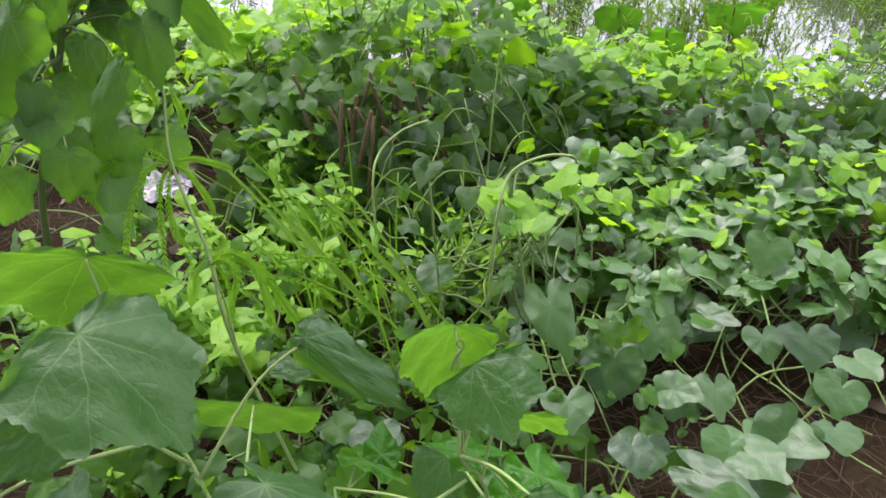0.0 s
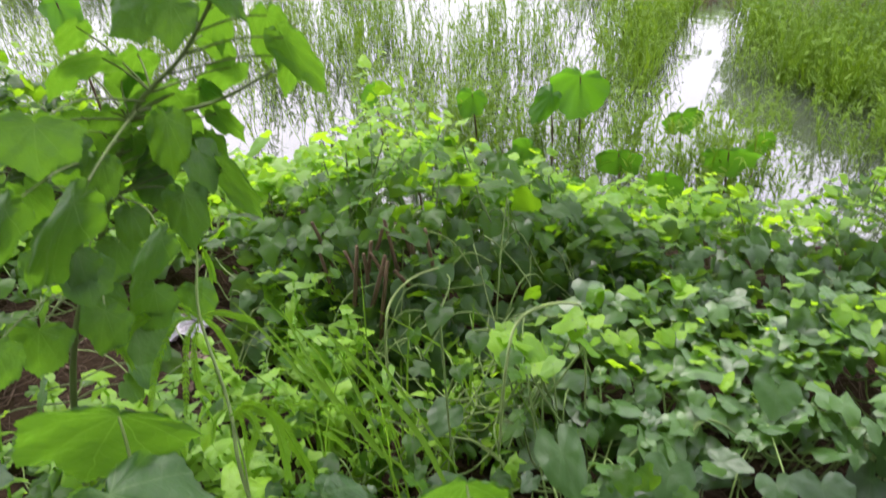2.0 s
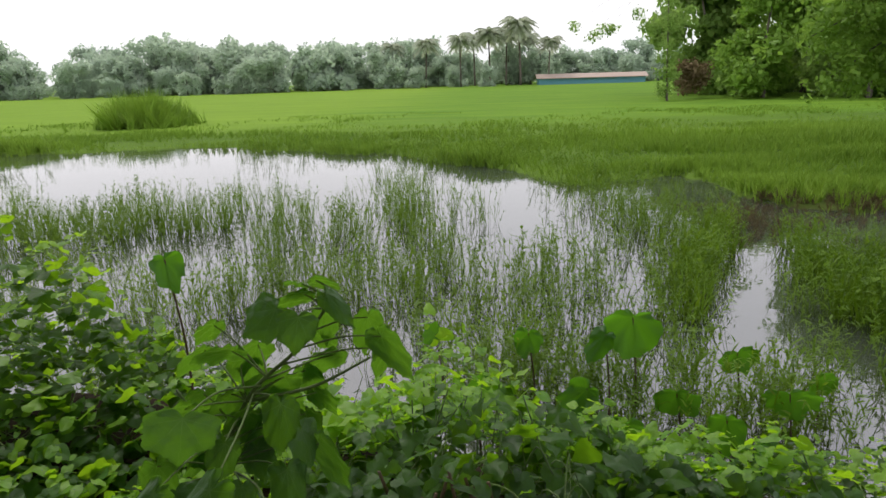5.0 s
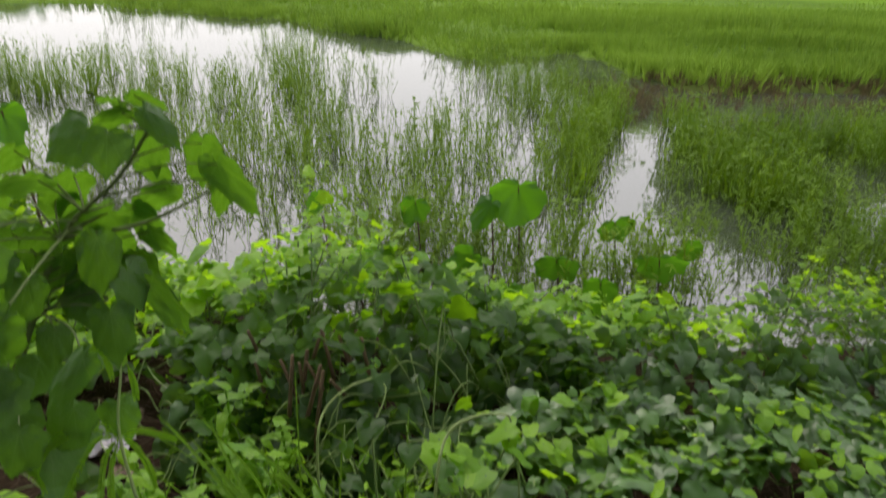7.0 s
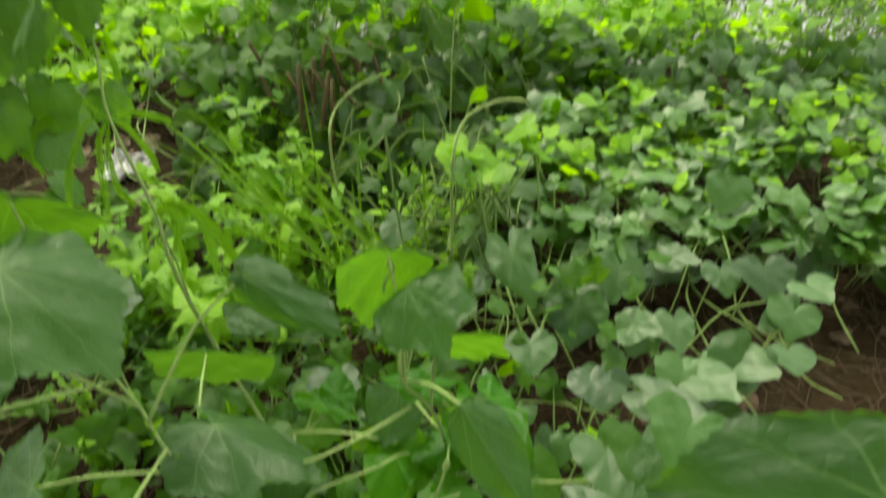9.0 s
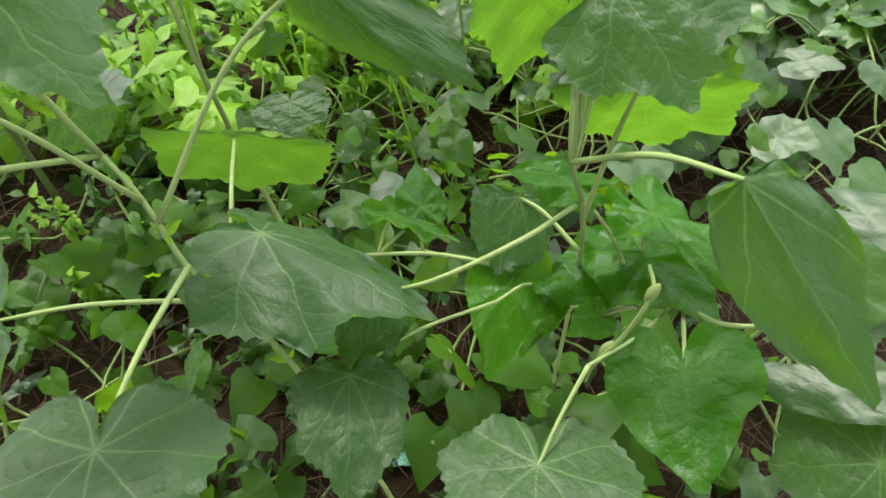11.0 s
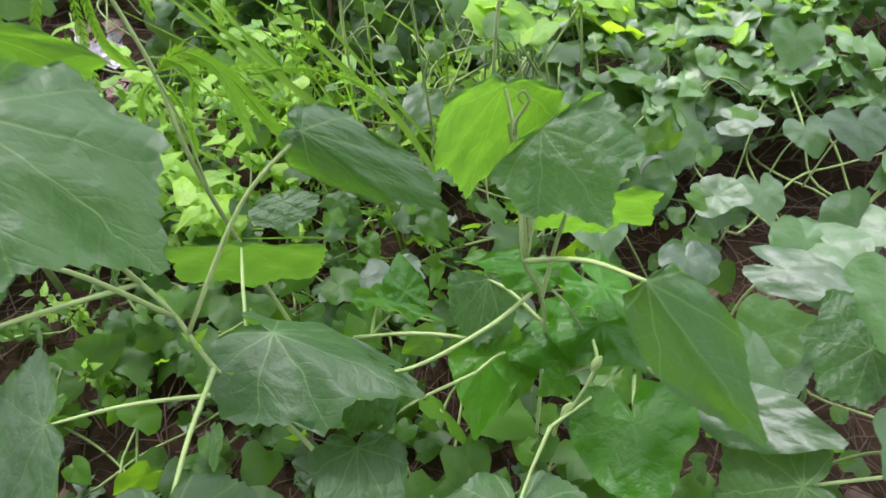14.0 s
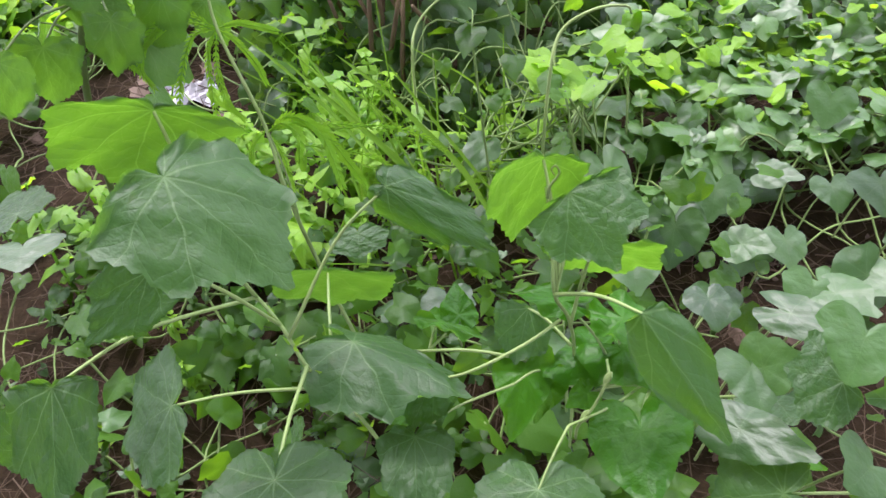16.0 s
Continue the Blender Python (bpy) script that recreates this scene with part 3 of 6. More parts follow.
sedge = [(x, y) for x, y in gather(800, (-10, 14, 3.4, 12), lambda x, y: reed_cover(x, y) - 0.55, 5)]
sp = np.array([(x, y, -0.02) for x, y in sedge])
batch("marsh_sedge", [tuft_template(i, 12, 0.014) for i in range(6)], rng.integers(0, 6, len(sp)), standing(sp, rng.uniform(0.22, 0.45, len(sp)), 0.15), REED,
      "dense dark green sedge tufts rooted in the pond", "sedge", uv=False)


DRY_REED = blade_material("dry_reed", (0.05, 0.042, 0.02), (0.15, 0.125, 0.055), (0.16, 0.13, 0.05), 0.7, 0.25, 1.2)
dry = gather(2200, (2.6, 11, 6.4, 10.2), lambda x, y: (0.5 + 0.9 * noise.noise((x * 0.8, y * 1.2, 51))) * math.exp(-((y - 8.0 - 0.1 * (x - 5)) / 0.9) ** 2), 53, 1.0)
dp = np.array([(x, y, max(ground(x, y), -0.05) - 0.01) for x, y in dry])
batch("dry_reeds", [tuft_template(80 + i, 10, 0.022) for i in range(4)], rng.integers(0, 4, len(dp)), standing(dp, rng.uniform(0.06, 0.2, len(dp)), 0.5), DRY_REED,
      "trampled olive brown reeds along the muddy edge", "reeds", uv=False)


def plain_cover(x, y):
    mud = math.exp(-((y - 8.2 - 0.1 * (x - 5)) / 1.1) ** 2) * ease(2.9, 3.5, x)
    return ease(far_shore(x) - 0.5, far_shore(x) + 0.7, y) * (0.75 + 0.5 * noise.noise((x * 0.3, y * 0.3, 4))) * (1 - 0.92 * mud)


meadow = gather(17000, (-40, 40, 7.5, 31), lambda x, y: plain_cover(x, y) * (1 - ease(13, 31, y)), 9, 1.5)
mp = np.array([(x, y, ground(x, y) - 0.02) for x, y in meadow])
mh = np.array([(0.10 + 0.34 * max(0, 0.45 + 1.2 * noise.noise((x * 0.3, y * 0.5, 6)))) * (1 - 0.85 * ease(11, 30, y)) for x, y in meadow])
batch("meadow_grass", [tuft_template(20 + i, 7, 0.03) for i in range(6)], rng.integers(0, 6, len(mp)), standing(mp, mh, 0.2), MEADOW,
      "lush bright green meadow grass on the plain", "grass", uv=False)

clumps = gather(5200, (-40, 40, 9, 32), lambda x, y: plain_cover(x, y) * 2.0 * (noise.noise((x * 0.22, y * 0.16, 21)) + 0.4 * noise.noise((x * 0.9, y * 0.5, 22)) - 0.05), 23, 1.2)
cp = np.array([(x, y, ground(x, y) - 0.02) for x, y in clumps])
batch("meadow_clumps", [tuft_template(40 + i, 16, 0.02) for i in range(5)], rng.integers(0, 5, len(cp)), standing(cp, rng.uniform(0.12, 0.34, len(cp)) * (1 - 0.6 * np.clip((cp[:, 1] - 14) / 18, 0, 1)), 0.25), MEADOW,
      "rank taller grass clumps scattered over the plain", "grass", uv=False)

# ---- vine and weed cover of the bank ----
BUMPS = ((0.25, 2.45, 0.42, 0.28, 0.26), (1.0, 2.25, 0.35, 0.2, 0.10), (0.30, 1.72, 0.42, 0.36, 0.36), (0.95, 1.08, 0.45, 0.28, 0.17), (1.25, 1.95, 0.6, 0.35, 0.12), (0.45, 1.25, 0.3, 0.2, 0.10), (-1.35, 2.6, 0.6, 0.5, 0.46), (2.1, 2.3, 0.5, 0.4, 0.28), (-0.9, 1.5, 0.3, 0.25, 0.12))


def canopy(x, y):
    """Height of the leaf cover above the ground."""
    h = 0.06 + sum(k * math.exp(-((x - a) / sx) ** 2 - ((y - b) / sy) ** 2) for a, b, sx, sy, k in BUMPS)
    return h * (1 + 0.45 * noise.noise((x * 3.2, y * 3.2, 11)) + 0.35 * noise.noise((x * 9, y * 9, 3)))


def cover_points(count, box, seed, bare=None, layers=(0.45, 1.0)):
    r = random.Random(seed)
    out = []
    while len(out) < count:
        x, y = r.uniform(box[0], box[1]), r.uniform(box[2], box[3])
        if bare and r.random() > bare(x, y):
            continue
        edge = min((x - box[0]) / (box[1] - box[0]), (box[1] - x) / (box[1] - box[0]), (y - box[2]) / (box[3] - box[2]), (box[3] - y) / (box[3] - box[2]))
        if r.random() > ease(0.0, 0.22, edge + 0.12 * noise.noise((x * 2.5, y * 2.5, seed))):
            continue
        if (x + 0.33) ** 2 + (y - 1.52) ** 2 < 0.085 and r.random() < 0.94:
            continue
        if noise.noise((x * 5, y * 5, seed + 3)) < -0.32 and r.random() < 0.75:
            continue
        g = ground(x, y)
        z = max(g, -0.02) + max(canopy(x, y) + 0.0, 0.05) * r.uniform(*layers)
        out.append((x, y, z))
    return np.array(out)


def leaf_frames(pos, size, seed, toward=(0, -0.5, 1.0), spread=0.55, dip=-0.22):
    r = np.random.default_rng(seed)
    n = len(pos)
    up = np.array(toward)[None] + r.normal(0, spread, (n, 3))
    a = r.uniform(0, 2 * np.pi, n)
    ahead = np.stack([np.cos(a), np.sin(a) - 0.45, dip + r.normal(0, 0.25, n)], 1)
    return frames_from(pos, ahead, up, size[0] * 0.65 + (size[1] * 1.2 - size[0] * 0.65) * r.uniform(0, 1, n) ** 1.4)


def to_matrix(a):
    return Matrix((tuple(a[0]), tuple(a[1]), tuple(a[2]), (0, 0, 0, 1)))


VINE_T = [tri_leaf("vine", 1.15, 3, 15, droop=0.25, cup=0.25, fold=0.12 * (i % 3), wave=0.10, teeth=0, seed=i, bite=0.25 * (i % 2)) for i in range(6)]
SMALL_T = [tri_leaf("vine", 0.9, 2, 12, droop=0.2, cup=0.2, fold=0.2, wave=0.10, teeth=0, seed=40 + i) for i in range(4)]


def leaf_meshes(templates, material):
    out = []
    for v, f, u in templates:
        ob = mesh_object("leaf", v, f, material, uvs=u)
        out.append(ob.data)
        bpy.data.objects.remove(ob)
    return out


VINE_M = leaf_meshes(VINE_T, VINE)
LUSH_M = leaf_meshes(VINE_T, LUSH)
LIT_VINE_M = leaf_meshes(VINE_T, LIT_VINE)


def picked_leaves(plant, meshes, arrays, seed):
    """Single leaves, each an object on a shared mesh."""
    r = random.Random(seed)
    base = Matrix.Translation(-plant.location)
    for a in arrays:
        ob = new("leaf", r.choice(meshes))
        ob.parent = plant
        ob.matrix_basis = base @ to_matrix(a)


def runners(plant, points, seed, count, material):
    """Thin creeping stalks that carry the leaves."""
    r = random.Random(seed)
    for _ in range(count):
        p = Vector(r.choice(points))
        a = r.uniform(0, 6.28)
        line = [p]
        for _ in range(4):
            a += r.uniform(-0.7, 0.7)
            q = line[-1] + Vector((math.cos(a), math.sin(a), 0)) * r.uniform(0.05, 0.11)
            q.z = ground(q.x, q.y) + canopy(q.x, q.y) * r.uniform(0.35, 0.8)
            line.append(q)
        child(tube("runner", line, 0.0022, 0.0014, material, sides=5, per=4), plant)


def vine_patch(name, label, box, count, size, seed, bare=None, own=280, toward=(0, -0.5, 1.0), spread=0.55, layers=(0.4, 1.0), material=None, templates=None, meshes=None, places=None, dip=-0.22, stalks=0):
    centre = ((box[0] + box[1]) / 2, (box[2] + box[3]) / 2)
    plant = empty(name, (*centre, ground(*centre)), label, "vine", "vines on the bank")
    pts = places(count, box, seed) if places else cover_points(count, box, seed, bare, layers)
    fr = leaf_frames(pts, size, seed + 1, toward, spread, dip)
    near = np.argsort(pts[:, 1] - 0.6 * pts[:, 2])
    picked_leaves(plant, meshes or VINE_M, fr[near[:own]], seed)
    runners(plant, [tuple(p) for p in pts[near[:own]]], seed, 26, RUNNER)
    for x, y, z in pts[near[:stalks]]:
        foot = Vector((x + 0.03 * noise.noise((x * 9, y * 9, 1)), y + 0.05, ground(x, y + 0.05)))
        child(tube("petiole", [foot, foot.lerp(Vector((x, y, z)), 0.6) + Vector((0.008, 0.012, 0)), (x, y, z)], 0.0018, 0.0011, RUNNER, sides=5, per=3), plant)
    rest = fr[near[own:]]
    if len(rest):
        ob = batch("foliage", templates or VINE_T, np.random.default_rng(seed).integers(0, len(templates or VINE_T), len(rest)), rest, material or VINE, "", "")
        child(ob, plant)
    return plant


def carpet_places(count, box, seed):
    """The flat raised layer of the vine, on stalks over the litter, with an uneven front edge."""
    r = random.Random(seed)
    out = []
    while len(out) < count:
        x, y = r.uniform(box[0], box[1]), r.uniform(box[2], box[3])
        if y < box[2] + 0.09 + 0.09 * noise.noise((x * 4, 2, seed)) + 0.5 * max(0.0, 0.62 - x) or noise.noise((x * 6, y * 6, seed)) < -0.38:
            continue
        out.append((x, y, 0.615 + 0.045 * noise.noise((x * 2.5, y * 3.5, 4)) + 0.02 * noise.noise((x * 9, y * 9, 6)) - 0.10 * ease(1.15, 1.75, x) - 0.10 * ease(0.62, 0.4, x) + r.uniform(-0.035, 0.018)))
    return np.array(out)


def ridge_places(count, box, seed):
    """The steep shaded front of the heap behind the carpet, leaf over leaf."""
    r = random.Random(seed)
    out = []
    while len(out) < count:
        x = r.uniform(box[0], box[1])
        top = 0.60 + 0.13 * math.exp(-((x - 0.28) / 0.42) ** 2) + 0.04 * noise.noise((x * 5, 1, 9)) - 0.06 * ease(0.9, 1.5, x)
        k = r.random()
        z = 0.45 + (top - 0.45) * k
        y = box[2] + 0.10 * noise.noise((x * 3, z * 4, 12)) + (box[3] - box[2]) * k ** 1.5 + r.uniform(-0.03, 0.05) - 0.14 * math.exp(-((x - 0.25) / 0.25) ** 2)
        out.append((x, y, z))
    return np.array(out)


# ---- the bank's plants ----
heart_vine = empty("heart_leaf_vine", (0.9, 1.05, 0.43), "creeping vine with blue-green heart-shaped leaves on the bank", "vine", "vines on the bank")
leaf(heart_vine, "vine", (0.703, 1.041, 0.609), (0.684, 0.987, 0.585), 0.085, (-0.011, -0.370, 0.929), VINE, fold=0.15, cup=0.2, bite=0.15, stem_at=(0.713, 1.081, 0.449), thick=0.0012, fine=False)
leaf(heart_vine, "vine", (0.793, 1.060, 0.612), (0.833, 1.025, 0.634), 0.055, (-0.011, -0.370, 0.929), VINE, fold=0.15, cup=0.2, bite=0.15, stem_at=(0.803, 1.100, 0.452), thick=0.0012, fine=False)
leaf(heart_vine, "vine", (0.768, 1.053, 0.593), (0.736, 1.039, 0.594), 0.030, (-0.011, -0.370, 0.929), VINE, fold=0.15, cup=0.2, bite=0.15, stem_at=(0.778, 1.093, 0.440), thick=0.0012, fine=False)
leaf(heart_vine, "vine", (0.523, 1.023, 0.682), (0.547, 0.938, 0.645), 0.075, (-0.011, -0.370, 0.929), VINE, fold=0.15, cup=0.2, bite=0.15, stem_at=(0.533, 1.063, 0.522), thick=0.0012, fine=False)
leaf(heart_vine, "vine", (0.475, 1.000, 0.653), (0.456, 0.974, 0.655), 0.030, (-0.011, -0.370, 0.929), VINE, fold=0.15, cup=0.2, bite=0.15, stem_at=(0.485, 1.040, 0.493), thick=0.0012, fine=False)
leaf(heart_vine, "vine", (0.615, 0.966, 0.622), (0.597, 0.896, 0.593), 0.100, (-0.011, -0.370, 0.929), VINE, fold=0.15, cup=0.2, bite=0.15, stem_at=(0.625, 1.006, 0.462), thick=0.0012, fine=False)
leaf(heart_vine, "vine", (0.658, 1.207, 0.544), (0.646, 1.149, 0.515), 0.085, (-0.011, -0.370, 0.929), VINE, fold=0.15, cup=0.2, bite=0.15, stem_at=(0.668, 1.247, 0.440), thick=0.0012, fine=False)
leaf(heart_vine, "vine", (0.680, 0.877, 0.660), (0.660, 0.839, 0.652), 0.075, (-0.011, -0.370, 0.929), VINE, fold=0.15, cup=0.2, bite=0.15, stem_at=(0.690, 0.917, 0.500), thick=0.0012, fine=False)
leaf(heart_vine, "vine", (0.725, 0.873, 0.678), (0.722, 0.823, 0.670), 0.060, (-0.011, -0.370, 0.929), VINE, fold=0.15, cup=0.2, bite=0.15, stem_at=(0.735, 0.913, 0.518), thick=0.0012, fine=False)
leaf(heart_vine, "vine", (0.605, 0.786, 0.685), (0.592, 0.741, 0.680), 0.070, (-0.011, -0.370, 0.929), VINE, fold=0.15, cup=0.2, bite=0.15, stem_at=(0.615, 0.826, 0.525), thick=0.0012, fine=False)
leaf(heart_vine, "vine", (0.527, 0.873, 0.656), (0.524, 0.823, 0.648), 0.075, (-0.011, -0.370, 0.929), VINE, fold=0.15, cup=0.2, bite=0.15, stem_at=(0.537, 0.913, 0.496), thick=0.0012, fine=False)
leaf(heart_vine, "vine", (0.752, 0.758, 0.749), (0.693, 0.721, 0.722), 0.075, (-0.011, -0.370, 0.929), VINE, fold=0.15, cup=0.2, bite=0.15, stem_at=(0.762, 0.798, 0.589), thick=0.0012, fine=False)
leaf(heart_vine, "vine", (0.751, 0.756, 0.747), (0.781, 0.719, 0.770), 0.060, (-0.011, -0.370, 0.929), VINE, fold=0.15, cup=0.2, bite=0.15, stem_at=(0.761, 0.796, 0.587), thick=0.0012, fine=False)
leaf(heart_vine, "vine", (0.834, 0.814, 0.757), (0.790, 0.801, 0.747), 0.050, (-0.011, -0.370, 0.929), VINE, fold=0.15, cup=0.2, bite=0.15, stem_at=(0.844, 0.854, 0.597), thick=0.0012, fine=False)
leaf(heart_vine, "vine", (0.839, 0.812, 0.759), (0.819, 0.774, 0.748), 0.070, (-0.011, -0.370, 0.929), VINE, fold=0.15, cup=0.2, bite=0.15, stem_at=(0.849, 0.852, 0.599), thick=0.0012, fine=False)
leaf(heart_vine, "vine", (0.871, 0.937, 0.702), (0.863, 0.886, 0.687), 0.090, (-0.011, -0.370, 0.929), VINE, fold=0.15, cup=0.2, bite=0.15, stem_at=(0.881, 0.977, 0.542), thick=0.0012, fine=False)
leaf(heart_vine, "vine", (0.820, 0.955, 0.683), (0.817, 0.910, 0.675), 0.060, (-0.011, -0.370, 0.929), VINE, fold=0.15, cup=0.2, bite=0.15, stem_at=(0.830, 0.995, 0.523), thick=0.0012, fine=False)
leaf(heart_vine, "vine", (0.922, 1.176, 0.652), (0.904, 1.129, 0.624), 0.085, (-0.011, -0.370, 0.929), VINE, fold=0.15, cup=0.2, bite=0.15, stem_at=(0.932, 1.216, 0.492), thick=0.0012, fine=False)
leaf(heart_vine, "vine", (0.813, 0.760, 0.749), (0.808, 0.724, 0.752), 0.060, (-0.011, -0.370, 0.929), VINE, fold=0.15, cup=0.2, bite=0.15, stem_at=(0.823, 0.800, 0.589), thick=0.0012, fine=False)
leaf(heart_vine, "vine", (0.879, 0.853, 0.760), (0.889, 0.815, 0.771), 0.060, (-0.011, -0.370, 0.929), VINE, fold=0.15, cup=0.2, bite=0.15, stem_at=(0.889, 0.893, 0.600), thick=0.0012, fine=False)
leaf(heart_vine, "vine", (0.668, 0.698, 0.760), (0.618, 0.698, 0.762), 0.060, (-0.011, -0.370, 0.929), VINE, fold=0.15, cup=0.2, bite=0.15, stem_at=(0.678, 0.738, 0.600), thick=0.0012, fine=False)
leaf(heart_vine, "vine", (0.687, 0.684, 0.761), (0.720, 0.656, 0.790), 0.050, (-0.011, -0.370, 0.929), VINE, fold=0.15, cup=0.2, bite=0.15, stem_at=(0.697, 0.724, 0.601), thick=0.0012, fine=False)
leaf(heart_vine, "vine", (0.350, 1.148, 0.641), (0.321, 1.101, 0.623), 0.060, (-0.011, -0.370, 0.929), VINE, fold=0.15, cup=0.2, bite=0.15, stem_at=(0.360, 1.188, 0.481), thick=0.0012, fine=False)
leaf(heart_vine, "vine", (0.715, 1.144, 0.578), (0.785, 1.094, 0.595), 0.060, (-0.011, -0.370, 0.929), VINE, fold=0.15, cup=0.2, bite=0.15, stem_at=(0.725, 1.184, 0.440), thick=0.0012, fine=False)
leaf(heart_vine, "vine", (0.664, 0.868, 0.686), (0.695, 0.840, 0.706), 0.060, (-0.011, -0.370, 0.929), VINE, fold=0.15, cup=0.2, bite=0.15, stem_at=(0.674, 0.908, 0.526), thick=0.0012, fine=False)
leaf(heart_vine, "vine", (0.873, 1.166, 0.608), (0.823, 1.173, 0.616), 0.050, (-0.011, -0.370, 0.929), VINE, fold=0.15, cup=0.2, bite=0.15, stem_at=(0.883, 1.206, 0.448), thick=0.0012, fine=False)
leaf(heart_vine, "vine", (0.278, 0.744, 0.793), (0.277, 0.702, 0.791), 0.060, (-0.011, -0.370, 0.929), VINE, fold=0.15, cup=0.2, bite=0.15, stem_at=(0.288, 0.784, 0.633), thick=0.0012, fine=False)
leaf(heart_vine, "vine", (0.661, 0.719, 0.791), (0.641, 0.684, 0.783), 0.070, (0.007, -0.317, 0.948), VINE, fold=0.15, cup=0.2, bite=0.15, stem_at=(0.671, 0.759, 0.631), thick=0.0012, fine=False)
leaf(heart_vine, "vine", (0.679, 0.707, 0.795), (0.703, 0.665, 0.812), 0.060, (0.007, -0.317, 0.948), VINE, fold=0.15, cup=0.2, bite=0.15, stem_at=(0.689, 0.747, 0.635), thick=0.0012, fine=False)
leaf(heart_vine, "vine", (0.609, 0.671, 0.823), (0.655, 0.619, 0.846), 0.050, (0.007, -0.317, 0.948), VINE, fold=0.15, cup=0.2, bite=0.15, stem_at=(0.619, 0.711, 0.663), thick=0.0012, fine=False)
leaf(heart_vine, "vine", (0.545, 0.596, 0.860), (0.572, 0.585, 0.893), 0.060, (0.007, -0.317, 0.948), VINE, fold=0.15, cup=0.2, bite=0.15, stem_at=(0.555, 0.636, 0.700), thick=0.0012, fine=False)
leaf(heart_vine, "vine", (0.536, 0.597, 0.856), (0.532, 0.552, 0.857), 0.070, (0.007, -0.317, 0.948), VINE, fold=0.15, cup=0.2, bite=0.15, stem_at=(0.546, 0.637, 0.696), thick=0.0012, fine=False)
leaf(heart_vine, "vine", (0.505, 0.541, 0.864), (0.550, 0.498, 0.891), 0.050, (0.007, -0.317, 0.948), VINE, fold=0.15, cup=0.2, bite=0.15, stem_at=(0.515, 0.581, 0.704), thick=0.0012, fine=False)
leaf(heart_vine, "vine", (0.573, 0.751, 0.740), (0.573, 0.709, 0.739), 0.055, (0.007, -0.317, 0.948), VINE, fold=0.15, cup=0.2, bite=0.15, stem_at=(0.583, 0.791, 0.580), thick=0.0012, fine=False)
leaf(heart_vine, "vine", (0.576, 0.560, 0.959), (0.551, 0.525, 0.952), 0.070, (0.007, -0.317, 0.948), VINE, fold=0.15, cup=0.2, bite=0.15, stem_at=(0.586, 0.600, 0.799), thick=0.0012, fine=False)
leaf(heart_vine, "vine", (0.571, 0.488, 0.899), (0.546, 0.472, 0.904), 0.060, (0.007, -0.317, 0.948), VINE, fold=0.15, cup=0.2, bite=0.15, stem_at=(0.581, 0.528, 0.739), thick=0.0012, fine=False)

vine_patch("heart_leaf_vine", "raised carpet of dull green heart-leaved vine", (0.38, 1.95, 0.98, 1.52), 900, (0.03, 0.052), 11, None, 300, (0, 0.22, 1.0), 0.26, None, LIT_VINE, VINE_T, LIT_VINE_M, carpet_places, stalks=90)
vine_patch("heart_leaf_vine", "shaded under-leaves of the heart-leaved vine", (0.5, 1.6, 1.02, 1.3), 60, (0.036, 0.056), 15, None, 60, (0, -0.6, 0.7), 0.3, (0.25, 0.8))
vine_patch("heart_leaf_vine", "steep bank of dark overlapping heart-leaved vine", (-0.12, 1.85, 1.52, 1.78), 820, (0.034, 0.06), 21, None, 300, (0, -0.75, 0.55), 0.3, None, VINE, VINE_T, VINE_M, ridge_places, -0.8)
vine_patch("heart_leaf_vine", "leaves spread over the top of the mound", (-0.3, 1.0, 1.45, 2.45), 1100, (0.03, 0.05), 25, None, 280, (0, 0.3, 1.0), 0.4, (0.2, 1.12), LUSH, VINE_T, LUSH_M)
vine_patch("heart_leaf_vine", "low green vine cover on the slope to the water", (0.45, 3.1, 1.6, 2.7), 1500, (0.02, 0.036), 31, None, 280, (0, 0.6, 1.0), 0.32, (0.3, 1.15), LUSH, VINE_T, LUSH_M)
vine_patch("heart_leaf_vine", "tall bushy heap of green vine beside the pond", (-2.4, -0.4, 1.8, 3.2), 1700, (0.034, 0.06), 41, None, 280, (0.1, 0.1, 1.0), 0.42, (0.3, 1.0), LUSH, VINE_T, LUSH_M)
vine_patch("heart_leaf_vine", "thin scatter of vine leaves among dry litter", (-1.8, 0.1, 0.95, 2.3), 520, (0.034, 0.06), 51, None, 250, (0, -0.1, 1.0), 0.42, (0.4, 1.2), LUSH, VINE_T, LUSH_M)

YOUNG_M = leaf_meshes(SMALL_T, BRIGHT)
vine_patch("young_vine", "lime green shoots beyond the bare soil patch", (-0.75, 0.25, 1.75, 2.75), 560, (0.03, 0.052), 171, None, 200, (0, 0.3, 1.0), 0.4, (0.8, 1.7), BRIGHT, SMALL_T, YOUNG_M)
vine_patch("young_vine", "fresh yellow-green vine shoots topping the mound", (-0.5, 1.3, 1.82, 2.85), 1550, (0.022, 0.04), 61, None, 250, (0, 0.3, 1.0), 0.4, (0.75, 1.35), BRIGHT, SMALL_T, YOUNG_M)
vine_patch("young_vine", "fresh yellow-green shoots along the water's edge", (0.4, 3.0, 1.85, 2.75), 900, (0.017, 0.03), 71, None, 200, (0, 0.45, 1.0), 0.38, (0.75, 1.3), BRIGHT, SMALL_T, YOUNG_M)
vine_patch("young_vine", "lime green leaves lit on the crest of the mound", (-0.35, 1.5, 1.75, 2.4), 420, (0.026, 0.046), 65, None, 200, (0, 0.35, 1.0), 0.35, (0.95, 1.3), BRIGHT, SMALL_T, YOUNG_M)
